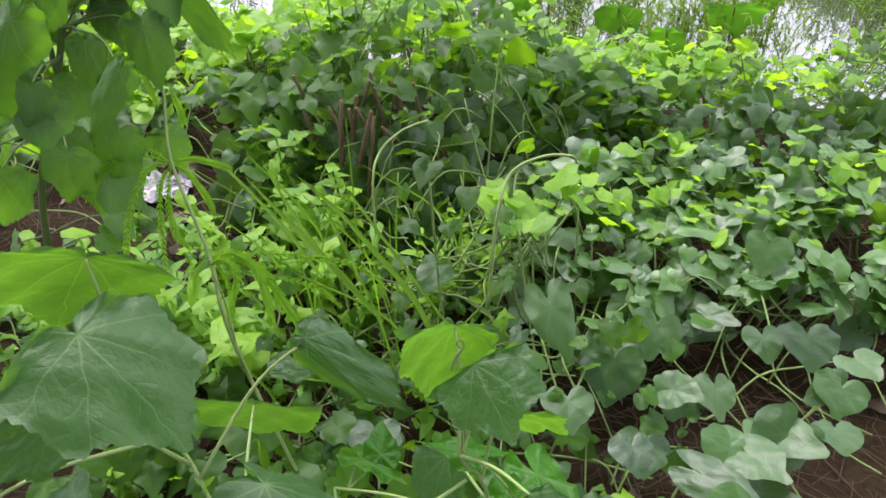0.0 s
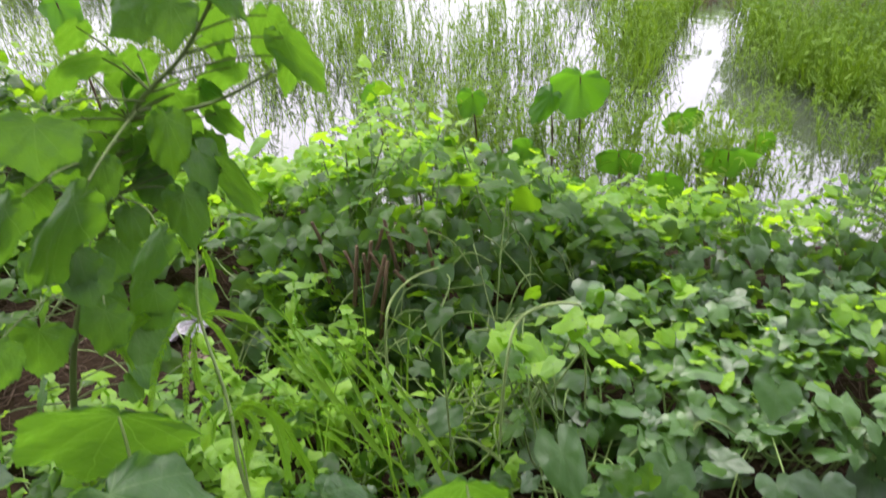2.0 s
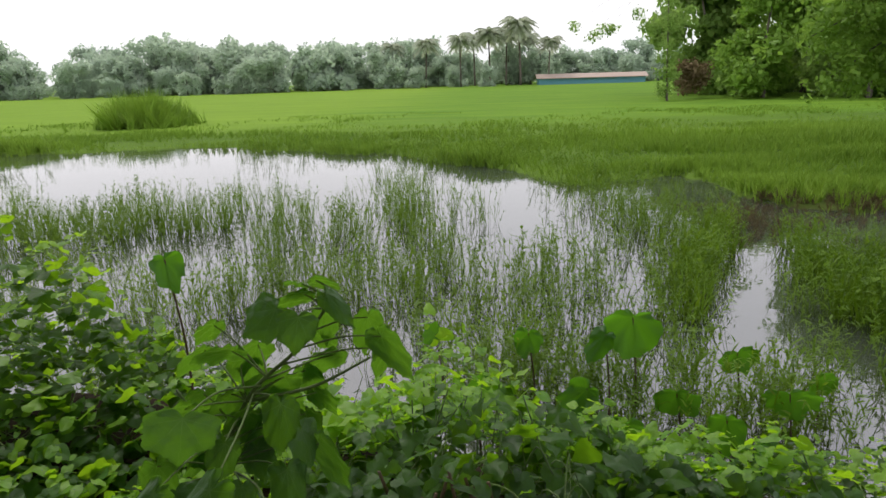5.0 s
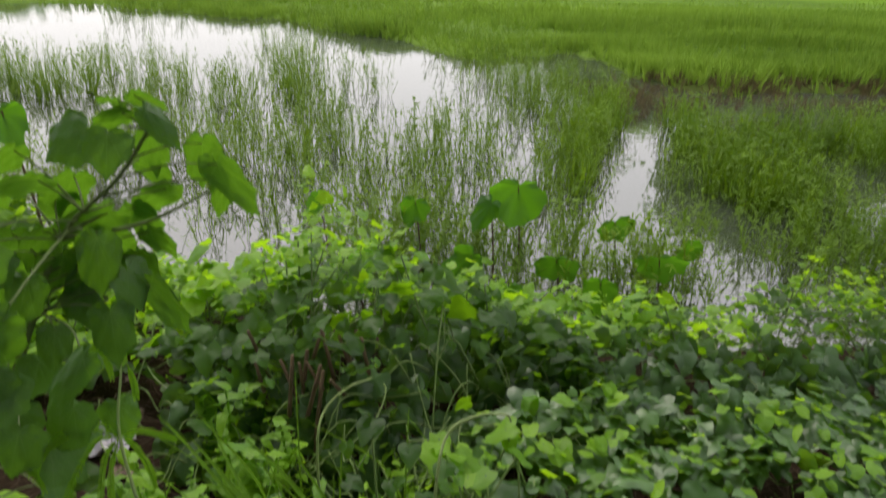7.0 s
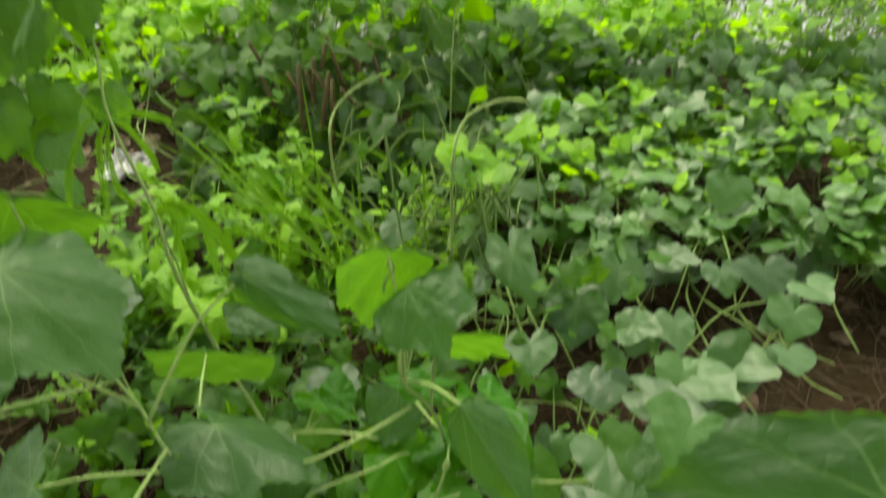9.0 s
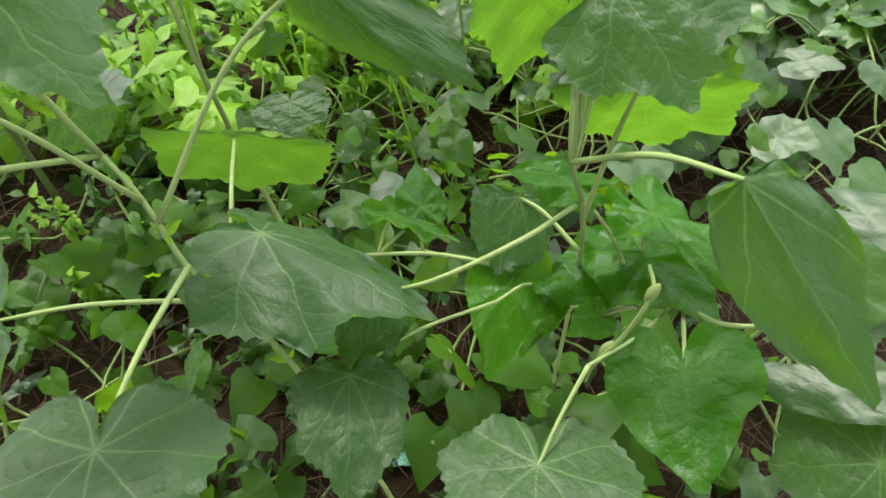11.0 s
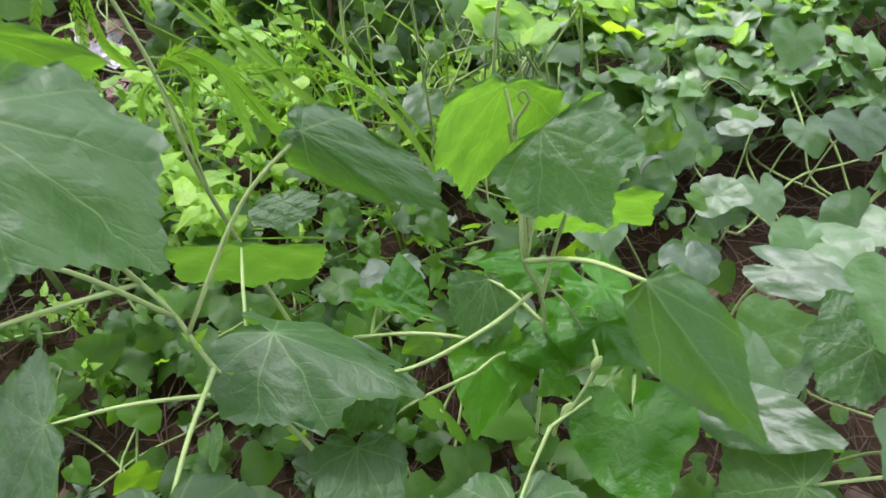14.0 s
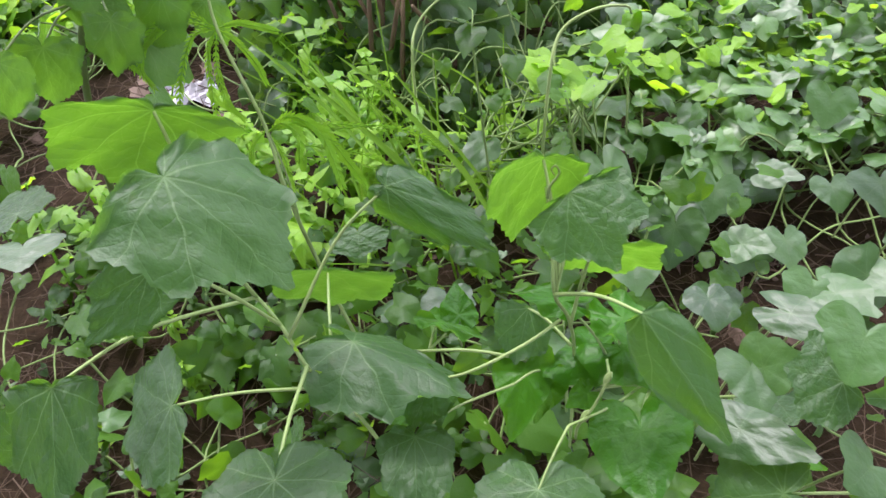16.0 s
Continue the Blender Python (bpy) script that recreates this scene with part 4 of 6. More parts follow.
vine_patch("young_vine", "bright green shoots over the vine heap", (-2.2, -0.1, 1.6, 3.1), 800, (0.032, 0.052), 81, None, 200, (0, 0.2, 1.0), 0.5, (0.95, 1.2), BRIGHT, SMALL_T, YOUNG_M)
lift_carpet = lambda count, box, seed: carpet_places(count, box, seed) + np.array((0.0, 0.0, 0.028))
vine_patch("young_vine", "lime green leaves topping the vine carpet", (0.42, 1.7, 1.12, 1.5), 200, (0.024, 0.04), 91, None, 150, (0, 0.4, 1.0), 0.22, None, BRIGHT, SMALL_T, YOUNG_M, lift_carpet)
vine_patch("young_vine", "tuft of lime green leaves under the hooked tendril", (0.42, 0.60, 1.17, 1.30), 22, (0.034, 0.05), 95, None, 22, (0, 0.2, 1.0), 0.16, None, BRIGHT, SMALL_T, YOUNG_M,
           lambda count, box, seed: np.array([(random.Random(i).uniform(box[0], box[1]), random.Random(i + 50).uniform(box[2], box[3]), 0.70 + random.Random(i + 90).uniform(-0.02, 0.03)) for i in range(count)]))

weed_bare = lambda x, y: 0.45 + 0.55 * ease(0.05, 0.35, x + 0.5 * (y - 0.7))
vine_patch("weed_patch", "low tangle of small green weeds in the litter", (-0.6, 0.75, 0.75, 1.3), 190, (0.018, 0.034), 101, weed_bare, 190, (0, -0.1, 1.0), 0.4, (0.3, 2.0), LUSH, SMALL_T, LUSH_M)
vine_patch("weed_patch", "dull green weeds rooted among dry stalks", (-0.6, 0.75, 0.55, 1.2), 120, (0.018, 0.036), 111, weed_bare, 120, (0, -0.2, 1.0), 0.4, (0.2, 1.6))
vine_patch("weed_patch", "low broad green weeds covering the soil under the mallows", (-0.4, 0.7, 0.45, 1.0), 260, (0.026, 0.05), 117, None, 260, (0, -0.2, 1.0), 0.45, (0.2, 2.2), LUSH, SMALL_T, LUSH_M)

# dry twigs, dead grass and small seedlings on the bare soil
def twig_template(seed):
    r = random.Random(seed)
    pts = [Vector((0, 0, 0))]
    for _ in range(3):
        pts.append(pts[-1] + Vector((0.33, r.uniform(-0.26, 0.26), r.uniform(-0.05, 0.09))))
    v, f = tube_data(pts, 0.009, 0.004, 4)
    tri = []
    for q in f[:-2]:
        tri += [(q[0], q[1], q[2]), (q[0], q[2], q[3])]
    return v, tri, [(0, 0)] * len(v)


n = 7000
tx = np.stack([rng.uniform(-1.4, 1.9, n), rng.uniform(0.2, 2.2, n)], 1)
tp = np.array([(x, y, ground(x, y) + rng.uniform(0.002, 0.03)) for x, y in tx])
ta = rng.uniform(0, 2 * np.pi, n)
tw = frames_from(tp, np.stack([-np.sin(ta), np.cos(ta), rng.normal(0, 0.12, n) + (rng.uniform(0, 1, n) < 0.3) * rng.uniform(0, 0.7, n)], 1), np.tile((0.0, 0.0, 1.0), (n, 1)), rng.uniform(0.04, 0.17, n))
batch("dry_litter", [twig_template(i) for i in range(5)], rng.integers(0, 5, n), tw, LITTER, "reddish brown dry stalks and twigs on the soil", "litter", uv=False)


def sprig_template(seed, leaves=7):
    """An upright weed shoot with small opposite leaves, 1 high."""
    r = random.Random(seed)
    lean = (r.uniform(-0.35, 0.35), r.uniform(-0.35, 0.35))
    line = [Vector((lean[0] * t * t, lean[1] * t * t, t)) for t in (0, 0.4, 0.75, 1.0)]
    v, f = tube_data(line, 0.016, 0.008, 3)
    v = [tuple(q) for q in v]
    f = [t for q in f[:-2] for t in ((q[0], q[1], q[2]), (q[0], q[2], q[3]))]
    u, tube_end = [(0.4, 0.4)] * len(v), len(v)
    lv, lf, lu = tri_leaf("vine", 0.62, 2, 9, droop=0.3, cup=0.2, fold=0.25, wave=0.10, teeth=0, seed=seed)
    for i in range(leaves):
        t = 0.3 + 0.7 * i / (leaves - 1)
        a = i * 2.4 + r.uniform(-0.4, 0.4)
        s = r.uniform(0.14, 0.3) * (1.1 - 0.4 * t)
        at = Vector((lean[0] * t * t, lean[1] * t * t, t))
        m = leaf_pose(at, at + Vector((math.cos(a), math.sin(a), r.uniform(-0.3, 0.35))) * s, (r.uniform(-0.2, 0.2), r.uniform(-0.2, 0.2), 1))
        b = len(v)
        near = sorted(range(tube_end), key=lambda k: (Vector(v[k]) - at).length)[:2]
        v += [tuple(m @ Vector(q)) for q in lv]
        f += [(q[0] + b, q[1] + b, q[2] + b) for q in lf] + [(near[0], near[1], b)]
        u += lu
    return v, f, u


def sprigs(count, box, heights, seed, material, label, bare=None):
    """Weed shoots, each a plant of its own on one of six shared meshes."""
    pts = cover_points(count, box, seed, bare, (0.0, 0.02))
    pts[:, 2] = [ground(x, y) - 0.004 for x, y, z in pts]
    kinds = leaf_meshes([sprig_template(seed + i) for i in range(6)], material)
    r = random.Random(seed)
    for a in standing(pts, rng.uniform(*heights, count), 0.22):
        ob = new("weed_shoot", r.choice(kinds))
        ob.matrix_world = to_matrix(a)
        tagged(ob, label, "weed", "weed shoots on the bank")


sprigs(80, (-0.75, 0.75, 0.55, 1.4), (0.05, 0.13), 701, LUSH, "dark green leafy weed shoots rooted in the litter")
sprigs(36, (-0.3, 0.6, 0.75, 1.35), (0.06, 0.15), 711, BRIGHT, "fresh green weed shoots between the mallows")
sprigs(96, (-0.45, 0.32, 1.0, 1.75), (0.1, 0.27), 741, BRIGHT, "lime green weed shoots round the bare soil")
sprigs(42, (0.0, 0.55, 1.0, 1.55), (0.08, 0.2), 751, BRIGHT, "lime green weed shoots in front of the mound")
sprigs(44, (-0.9, 1.0, 0.4, 1.1), (0.04, 0.1), 721, VINE, "dull green weed shoots among dry stalks")

seed_pts = cover_points(200, (-0.9, 1.0, 0.3, 1.1), 121, lambda x, y: 0.3 + 0.7 * ease(0.05, 0.35, x + 0.5 * (y - 0.7)), (0.15, 2.4))
seedlings = empty("seedlings", (0.1, 0.7, 0.43), "small green seedlings rooted in brown litter", "seedlings")
picked_leaves(seedlings, leaf_meshes(SMALL_T, LUSH), leaf_frames(seed_pts, (0.014, 0.034), 122, (0, -0.1, 1), 0.35), 123)

# ---- mallow plants ----
mallow_one = empty("mallow_plant", (0.27, 0.50, 0.43), "green mallow with broad toothed leaves on long stalks", "plant", "mallow plants")
stem(mallow_one, [(0.27, 0.50, 0.42), (0.255, 0.53, 0.66), (0.201, 0.582, 0.837), (0.163, 0.603, 0.905), (0.14, 0.632, 0.95), (0.10, 0.66, 1.02), (0.085, 0.675, 1.06)], 0.0021, 0.0013)
mallow_two = empty("mallow_plant", (0.42, 0.66, 0.43), "young mallow with a curled bright top leaf", "plant", "mallow plants")
stem(mallow_two, [(0.42, 0.67, 0.42), (0.395, 0.645, 0.80), (0.379, 0.627, 0.913), (0.361, 0.612, 0.974), (0.362, 0.64, 1.005), (0.360, 0.665, 1.035)], 0.0019, 0.0012)
stem(mallow_two, [(0.362, 0.613, 0.972), (0.372, 0.635, 0.99), (0.385, 0.652, 1.02)], 0.0015, 0.0011, name="side_shoot")
mallow_three = empty("mallow_plant", (0.70, 0.52, 0.43), "mallow with two wide pale green leaves", "plant", "mallow plants")
stem(mallow_three, [(0.72, 0.52, 0.42), (0.71, 0.51, 0.7), (0.68, 0.50, 0.9)], 0.004, 0.002)
glossy_vine = empty("glossy_vine", (0.42, 0.70, 0.43), "climbing vine with glossy crinkled bright green leaves", "vine", "vines on the bank")
stem(glossy_vine, [(0.43, 0.75, 0.42), (0.40, 0.68, 0.70), (0.36, 0.64, 0.82), (0.30, 0.65, 0.84), (0.24, 0.68, 0.80)], 0.002, 0.0014)
stem(glossy_vine, [(0.378, 0.655, 0.778), (0.352, 0.622, 0.842), (0.330, 0.600, 0.862)], 0.0012, 0.001, name="side_shoot")
stem(glossy_vine, [(0.40, 0.68, 0.70), (0.45, 0.61, 0.82), (0.47, 0.58, 0.85), (0.55, 0.60, 0.80)], 0.002, 0.0014)
stem(glossy_vine, [(0.45, 0.61, 0.82), (0.405, 0.565, 0.875), (0.358, 0.522, 0.940)], 0.0012, 0.0009, name="side_shoot")
stem(mallow_two, [(0.366, 0.606, 0.947), (0.335, 0.585, 0.950), (0.293, 0.576, 0.933), (0.262, 0.592, 0.895)], 0.0014, 0.0011, name="petiole")
leaf(mallow_two, "mallow", (0.262, 0.592, 0.895), (0.235, 0.560, 0.868), 0.052, (-0.05, -0.2, 0.97), MALLOW, rear=0.6)
leaf(mallow_one, "mallow", (0.123, 0.613, 1.127), (0.200, 0.557, 1.089), 0.115, (0.357, -0.153, 0.921), MALLOW, stem_at=(0.130, 0.639, 0.968), bite=0.06, cup=0.25, rear=0.4, wave=0.045, droop=0.2)
leaf(mallow_one, "mallow", (0.093, 0.697, 1.112), (0.050, 0.693, 1.051), 0.141, (-0.341, 0.923, 0.178), MALLOW, stem_at=(0.100, 0.660, 1.020), bite=0.05, rear=0.35, cup=0.45, droop=0.15)
leaf(mallow_one, "mallow", (0.242, 0.682, 1.034), (0.323, 0.629, 1.005), 0.046, (-0.115, -0.606, 0.787), MALLOW, stem_at=(0.149, 0.621, 0.933), bite=0.06, cup=0.35, rear=0.35)
leaf(mallow_one, "mallow", (0.198, 0.625, 0.913), (0.293, 0.564, 0.931), 0.109, (0.081, 0.401, 0.913), MALLOW, stem_at=(0.192, 0.587, 0.854), wave=0.045, rear=0.95, cup=0.4, fold=-0.22, droop=0.12, bite=0.12)
leaf(mallow_one, "mallow", (0.166, 0.725, 0.884), (0.154, 0.743, 0.809), 0.130, (0.055, 0.972, 0.227), DIM_GLOW_MALLOW, stem_at=(0.177, 0.595, 0.879), rear=0.3)
leaf(mallow_one, "mallow", (0.160, 0.488, 0.971), (0.167, 0.428, 0.991), 0.100, (0.040, -0.392, 0.919), MALLOW, stem_at=(0.160, 0.607, 0.911), rear=1.35)
leaf(mallow_two, "mallow", (0.244, 0.551, 0.880), (0.242, 0.480, 0.880), 0.066, (0.051, -0.279, 0.959), MALLOW, stem_at=(0.330, 0.600, 0.862), rear=0.4, thick=0.001)
leaf(mallow_two, "mallow", (0.331, 0.483, 0.928), (0.317, 0.431, 0.948), 0.092, (-0.040, 0.376, 0.926), MALLOW, stem_at=(0.358, 0.522, 0.940), rear=1.3, thick=0.0009)
leaf(mallow_one, "mallow", (0.031, 0.605, 0.868), (-0.032, 0.593, 0.834), 0.133, (-0.452, -0.167, 0.876), MALLOW, stem_at=(0.173, 0.598, 0.888), rear=0.6)
leaf(mallow_one, "mallow", (0.031, 0.535, 1.031), (0.041, 0.462, 1.002), 0.054, (0.504, -0.258, 0.824), MALLOW, stem_at=(0.130, 0.639, 0.968), fold=0.2, rear=0.2)
leaf(mallow_one, "mallow", (0.092, 0.595, 1.063), (0.042, 0.573, 1.021), 0.055, (0.366, 0.802, -0.472), MALLOW, stem_at=(0.143, 0.628, 0.944))
leaf(mallow_two, "mallow", (0.358, 0.672, 1.057), (0.334, 0.675, 0.974), 0.080, (-0.165, 0.982, 0.092), MALLOW, stem_at=(0.363, 0.614, 0.966), cup=0.3, rear=0.25)
leaf(mallow_two, "mallow", (0.371, 0.638, 1.055), (0.393, 0.581, 1.039), 0.082, (-0.391, -0.379, 0.839), MALLOW, stem_at=(0.365, 0.623, 0.973), bite=0.06, cup=0.35, droop=0.15, wave=0.045, rear=0.1)
leaf(mallow_two, "mallow", (0.394, 0.636, 0.999), (0.425, 0.668, 0.926), 0.100, (0.162, 0.874, 0.458), DIM_GLOW_MALLOW, stem_at=(0.381, 0.629, 0.899), rear=0.3)
leaf(mallow_two, "spade", (0.401, 0.546, 1.038), (0.446, 0.471, 0.992), 0.047, (-0.42, -0.40, 0.81), MALLOW, stem_at=(0.361, 0.612, 0.974), droop=0.05, fold=-0.42, cup=0.05, rear=0.12, wave=0.04)
leaf(mallow_two, "mallow", (0.353, 0.675, 0.866), (0.334, 0.626, 0.841), 0.060, (0.056, -0.370, 0.927), MALLOW, stem_at=(0.387, 0.636, 0.857), rear=0.25)
leaf(glossy_vine, "glossy", (0.379, 0.651, 0.907), (0.324, 0.664, 0.918), 0.036, (0.021, 0.075, 0.997), GLOSSY, stem_at=(0.438, 0.627, 0.790), wave=0.10, thick=0.0013)
leaf(mallow_three, "mallow", (0.614, 0.441, 1.079), (0.492, 0.468, 1.060), 0.104, (-0.238, -0.433, 0.869), MALLOW, stem_at=(0.680, 0.500, 0.900), rear=0.3)
leaf(mallow_three, "mallow", (0.525, 0.491, 0.853), (0.474, 0.502, 0.825), 0.120, (-0.028, -0.270, 0.963), MALLOW, stem_at=(0.703, 0.508, 0.750))
leaf(glossy_vine, "glossy", (0.419, 0.535, 0.892), (0.410, 0.472, 0.893), 0.083, (-0.323, 0.053, 0.945), GLOSSY, stem_at=(0.455, 0.603, 0.827), wave=0.05, thick=0.0013, cup=0.15)
leaf(glossy_vine, "glossy", (0.435, 0.649, 0.874), (0.468, 0.587, 0.890), 0.055, (0.040, 0.214, 0.976), GLOSSY, stem_at=(0.438, 0.627, 0.790), wave=0.10, thick=0.0013)
leaf(glossy_vine, "glossy", (0.436, 0.637, 0.840), (0.470, 0.582, 0.851), 0.082, (0.009, -0.009, 1.000), GLOSSY, stem_at=(0.438, 0.627, 0.790), wave=0.10, thick=0.0013)
leaf(glossy_vine, "glossy", (0.413, 0.638, 0.832), (0.358, 0.622, 0.831), 0.066, (0.009, -0.009, 1.000), GLOSSY, stem_at=(0.438, 0.627, 0.790), wave=0.10, thick=0.0013)
leaf(glossy_vine, "glossy", (0.343, 0.627, 0.832), (0.323, 0.568, 0.812), 0.058, (-0.041, -0.358, 0.933), GLOSSY, stem_at=(0.438, 0.627, 0.790), wave=0.10, thick=0.0013)
leaf(glossy_vine, "glossy", (0.364, 0.622, 0.821), (0.348, 0.588, 0.801), 0.040, (-0.028, -0.270, 0.963), GLOSSY, stem_at=(0.438, 0.627, 0.790), wave=0.10, thick=0.0013)
leaf(glossy_vine, "glossy", (0.288, 0.700, 0.828), (0.286, 0.740, 0.836), 0.040, (-0.041, -0.358, 0.933), GLOSSY, stem_at=(0.255, 0.673, 0.810), thick=0.0012, wave=0.10)
leaf(glossy_vine, "glossy", (0.268, 0.697, 0.826), (0.317, 0.667, 0.830), 0.030, (0.076, 0.472, 0.879), GLOSSY, stem_at=(0.255, 0.673, 0.810), thick=0.0012, wave=0.10)
leaf(glossy_vine, "glossy", (0.244, 0.612, 0.799), (0.207, 0.599, 0.821), 0.035, (0.040, 0.214, 0.976), GLOSSY, stem_at=(0.240, 0.680, 0.800), thick=0.0012)
leaf(glossy_vine, "glossy", (0.397, 0.601, 0.830), (0.375, 0.590, 0.830), 0.030, (-0.028, -0.270, 0.963), GLOSSY, stem_at=(0.438, 0.627, 0.790), wave=0.10, thick=0.0013)
leaf(glossy_vine, "glossy", (0.520, 0.550, 0.805), (0.549, 0.531, 0.830), 0.035, (0.090, 0.578, 0.811), GLOSSY, stem_at=(0.530, 0.595, 0.812), thick=0.0012)
leaf(mallow_one, "mallow", (0.175, 0.865, 0.778), (0.178, 0.830, 0.770), 0.075, (-0.028, -0.270, 0.963), MALLOW)
leaf(glossy_vine, "vine", (0.614, 0.959, 0.624), (0.595, 0.901, 0.591), 0.100, (-0.028, -0.270, 0.963), VINE)
leaf(glossy_vine, "vine", (-0.004, 0.897, 0.773), (0.030, 0.899, 0.786), 0.070, (0.021, 0.075, 0.997), VINE)
leaf(mallow_one, "mallow", (0.038, 0.779, 0.860), (0.056, 0.771, 0.839), 0.060, (-0.028, -0.270, 0.963), MALLOW)
leaf(mallow_one, "mallow", (0.117, 0.624, 0.769), (0.111, 0.595, 0.758), 0.035, (-0.792, -0.039, 0.610), MALLOW)
leaf(mallow_three, "mallow", (0.594, 0.626, 0.749), (0.601, 0.586, 0.762), 0.100, (0.014, -0.36, 0.93), MALLOW, wave=0.012)
leaf(mallow_three, "mallow", (0.687, 0.737, 0.710), (0.735, 0.686, 0.743), 0.050, (0.05, -0.1, 0.99), MALLOW, wave=0.012)
leaf(glossy_vine, "vine", (0.742, 0.799, 0.678), (0.754, 0.747, 0.681), 0.080, (0.045, 0.068, 0.997), VINE)
leaf(glossy_vine, "glossy", (0.547, 0.556, 0.793), (0.582, 0.518, 0.824), 0.050, (0.10, 0.05, 0.99), GLOSSY)
leaf(mallow_three, "mallow", (0.573, 0.550, 0.914), (0.534, 0.570, 0.911), 0.080, (0.016, -0.36, 0.93), MALLOW, wave=0.012)
leaf(mallow_one, "mallow", (-0.040, 0.545, 0.926), (-0.042, 0.570, 0.968), 0.070, (0.050, -0.273, 0.961), MALLOW)
leaf(glossy_vine, "vine", (-0.085, 0.717, 0.965), (-0.079, 0.690, 0.967), 0.070, (0.050, -0.273, 0.961), VINE)
leaf(mallow_one, "mallow", (-0.043, 0.690, 1.033), (-0.064, 0.729, 1.027), 0.060, (0.050, -0.273, 0.961), MALLOW)
stem(mallow_two, [(0.354, 0.628, 1.062), (0.356, 0.633, 1.068), (0.361, 0.637, 1.072), (0.363, 0.639, 1.075), (0.361, 0.642, 1.078), (0.358, 0.641, 1.076), (0.360, 0.638, 1.073)], 0.0011, 0.0005, DARK_STEM, name="curled_shoot")

r8 = random.Random(88)
for node in ((0.201, 0.582, 0.837), (0.182, 0.592, 0.872), (0.163, 0.603, 0.905), (0.151, 0.617, 0.928), (0.14, 0.632, 0.95), (0.118, 0.647, 0.988)):
    for _ in range(3):
        a = r8.uniform(0, 6.283)
        way = Vector((math.cos(a), math.sin(a), r8.uniform(0.2, 0.9))).normalized()
        at = Vector(node) + way * 0.003
        leaf(mallow_one, "glossy", at, at + way * r8.uniform(0.006, 0.012), r8.uniform(0.003, 0.006), (way.y, -0.5, 0.8), BRIGHT, fine=False, rear=0.3)

# ---- tall mallow beside the path ----
tall_mallow = empty("mallow_plant", (-0.22, 1.02, 0.43), "tall leafy mallow leaning over the bank", "plant", "mallow plants")
stem(tall_mallow, [(-0.22, 1.02, 0.42), (-0.15, 0.96, 0.75), (-0.084, 0.937, 0.979), (-0.026, 0.961, 1.111), (0.024, 0.992, 1.234), (0.09, 0.998, 1.299), (0.143, 0.994, 1.371)], 0.0048, 0.0018, DARK_STEM)
stem(tall_mallow, [(-0.026, 0.961, 1.111), (-0.03, 0.985, 1.19), (-0.06, 0.99, 1.25)], 0.003, 0.0016, DARK_STEM, name="side_shoot")
stem(tall_mallow, [(0.024, 0.992, 1.234), (0.10, 1.02, 1.24), (0.17, 1.04, 1.27)], 0.0028, 0.0015, DARK_STEM, name="side_shoot")
leaf(tall_mallow, "mallow", (0.074, 0.980, 1.355), (0.036, 0.960, 1.331), 0.060, (0.235, -0.670, 0.704), DIM_GLOW_MALLOW, stem_at=(0.113, 0.996, 1.330), thick=0.0011, stalk=DARK_STEM, droop=0.30, cup=0.30, rear=0.5)
leaf(tall_mallow, "mallow", (0.114, 0.930, 1.363), (0.112, 0.910, 1.328), 0.048, (0.211, -0.672, 0.710), DIM_GLOW_MALLOW, stem_at=(0.128, 0.995, 1.350), thick=0.0011, stalk=DARK_STEM, droop=0.30, cup=0.30, rear=0.5)
leaf(tall_mallow, "mallow", (0.102, 1.000, 1.380), (0.071, 1.030, 1.373), 0.022, (-0.249, 0.833, 0.495), DIM_GLOW_MALLOW, stem_at=(0.135, 0.995, 1.361), thick=0.0011, stalk=DARK_STEM, droop=0.12, cup=0.12, rear=0.6)
leaf(tall_mallow, "mallow", (0.118, 1.000, 1.384), (0.142, 1.030, 1.364), 0.022, (-0.231, 0.836, 0.497), DIM_GLOW_MALLOW, stem_at=(0.143, 0.994, 1.371), thick=0.0011, stalk=DARK_STEM, droop=0.12, cup=0.12, rear=0.6)
leaf(tall_mallow, "mallow", (0.104, 1.000, 1.367), (0.057, 1.030, 1.344), 0.030, (-0.248, 0.838, 0.485), DIM_GLOW_MALLOW, stem_at=(0.128, 0.995, 1.350), thick=0.0011, stalk=DARK_STEM, droop=0.12, cup=0.12, rear=0.6)
leaf(tall_mallow, "mallow", (0.137, 0.970, 1.376), (0.174, 0.950, 1.346), 0.027, (0.181, -0.695, 0.696), DIM_GLOW_MALLOW, stem_at=(0.135, 0.995, 1.361), thick=0.0011, stalk=DARK_STEM, droop=0.30, cup=0.30, rear=0.5)
leaf(tall_mallow, "mallow", (0.122, 1.020, 1.340), (0.113, 1.050, 1.286), 0.035, (-0.225, 0.854, 0.469), DIM_GLOW_MALLOW, stem_at=(0.113, 0.996, 1.330), thick=0.0011, stalk=DARK_STEM, droop=0.12, cup=0.12, rear=0.6)
leaf(tall_mallow, "mallow", (0.173, 1.020, 1.331), (0.161, 1.050, 1.269), 0.040, (-0.168, 0.872, 0.460), DIM_GLOW_MALLOW, stem_at=(0.105, 0.997, 1.320), thick=0.0011, stalk=DARK_STEM, droop=0.12, cup=0.12, rear=0.6)
leaf(tall_mallow, "mallow", (0.191, 1.000, 1.314), (0.225, 1.030, 1.249), 0.042, (-0.153, 0.884, 0.442), DIM_GLOW_MALLOW, stem_at=(0.090, 0.998, 1.299), thick=0.0011, stalk=DARK_STEM, droop=0.12, cup=0.12, rear=0.6)
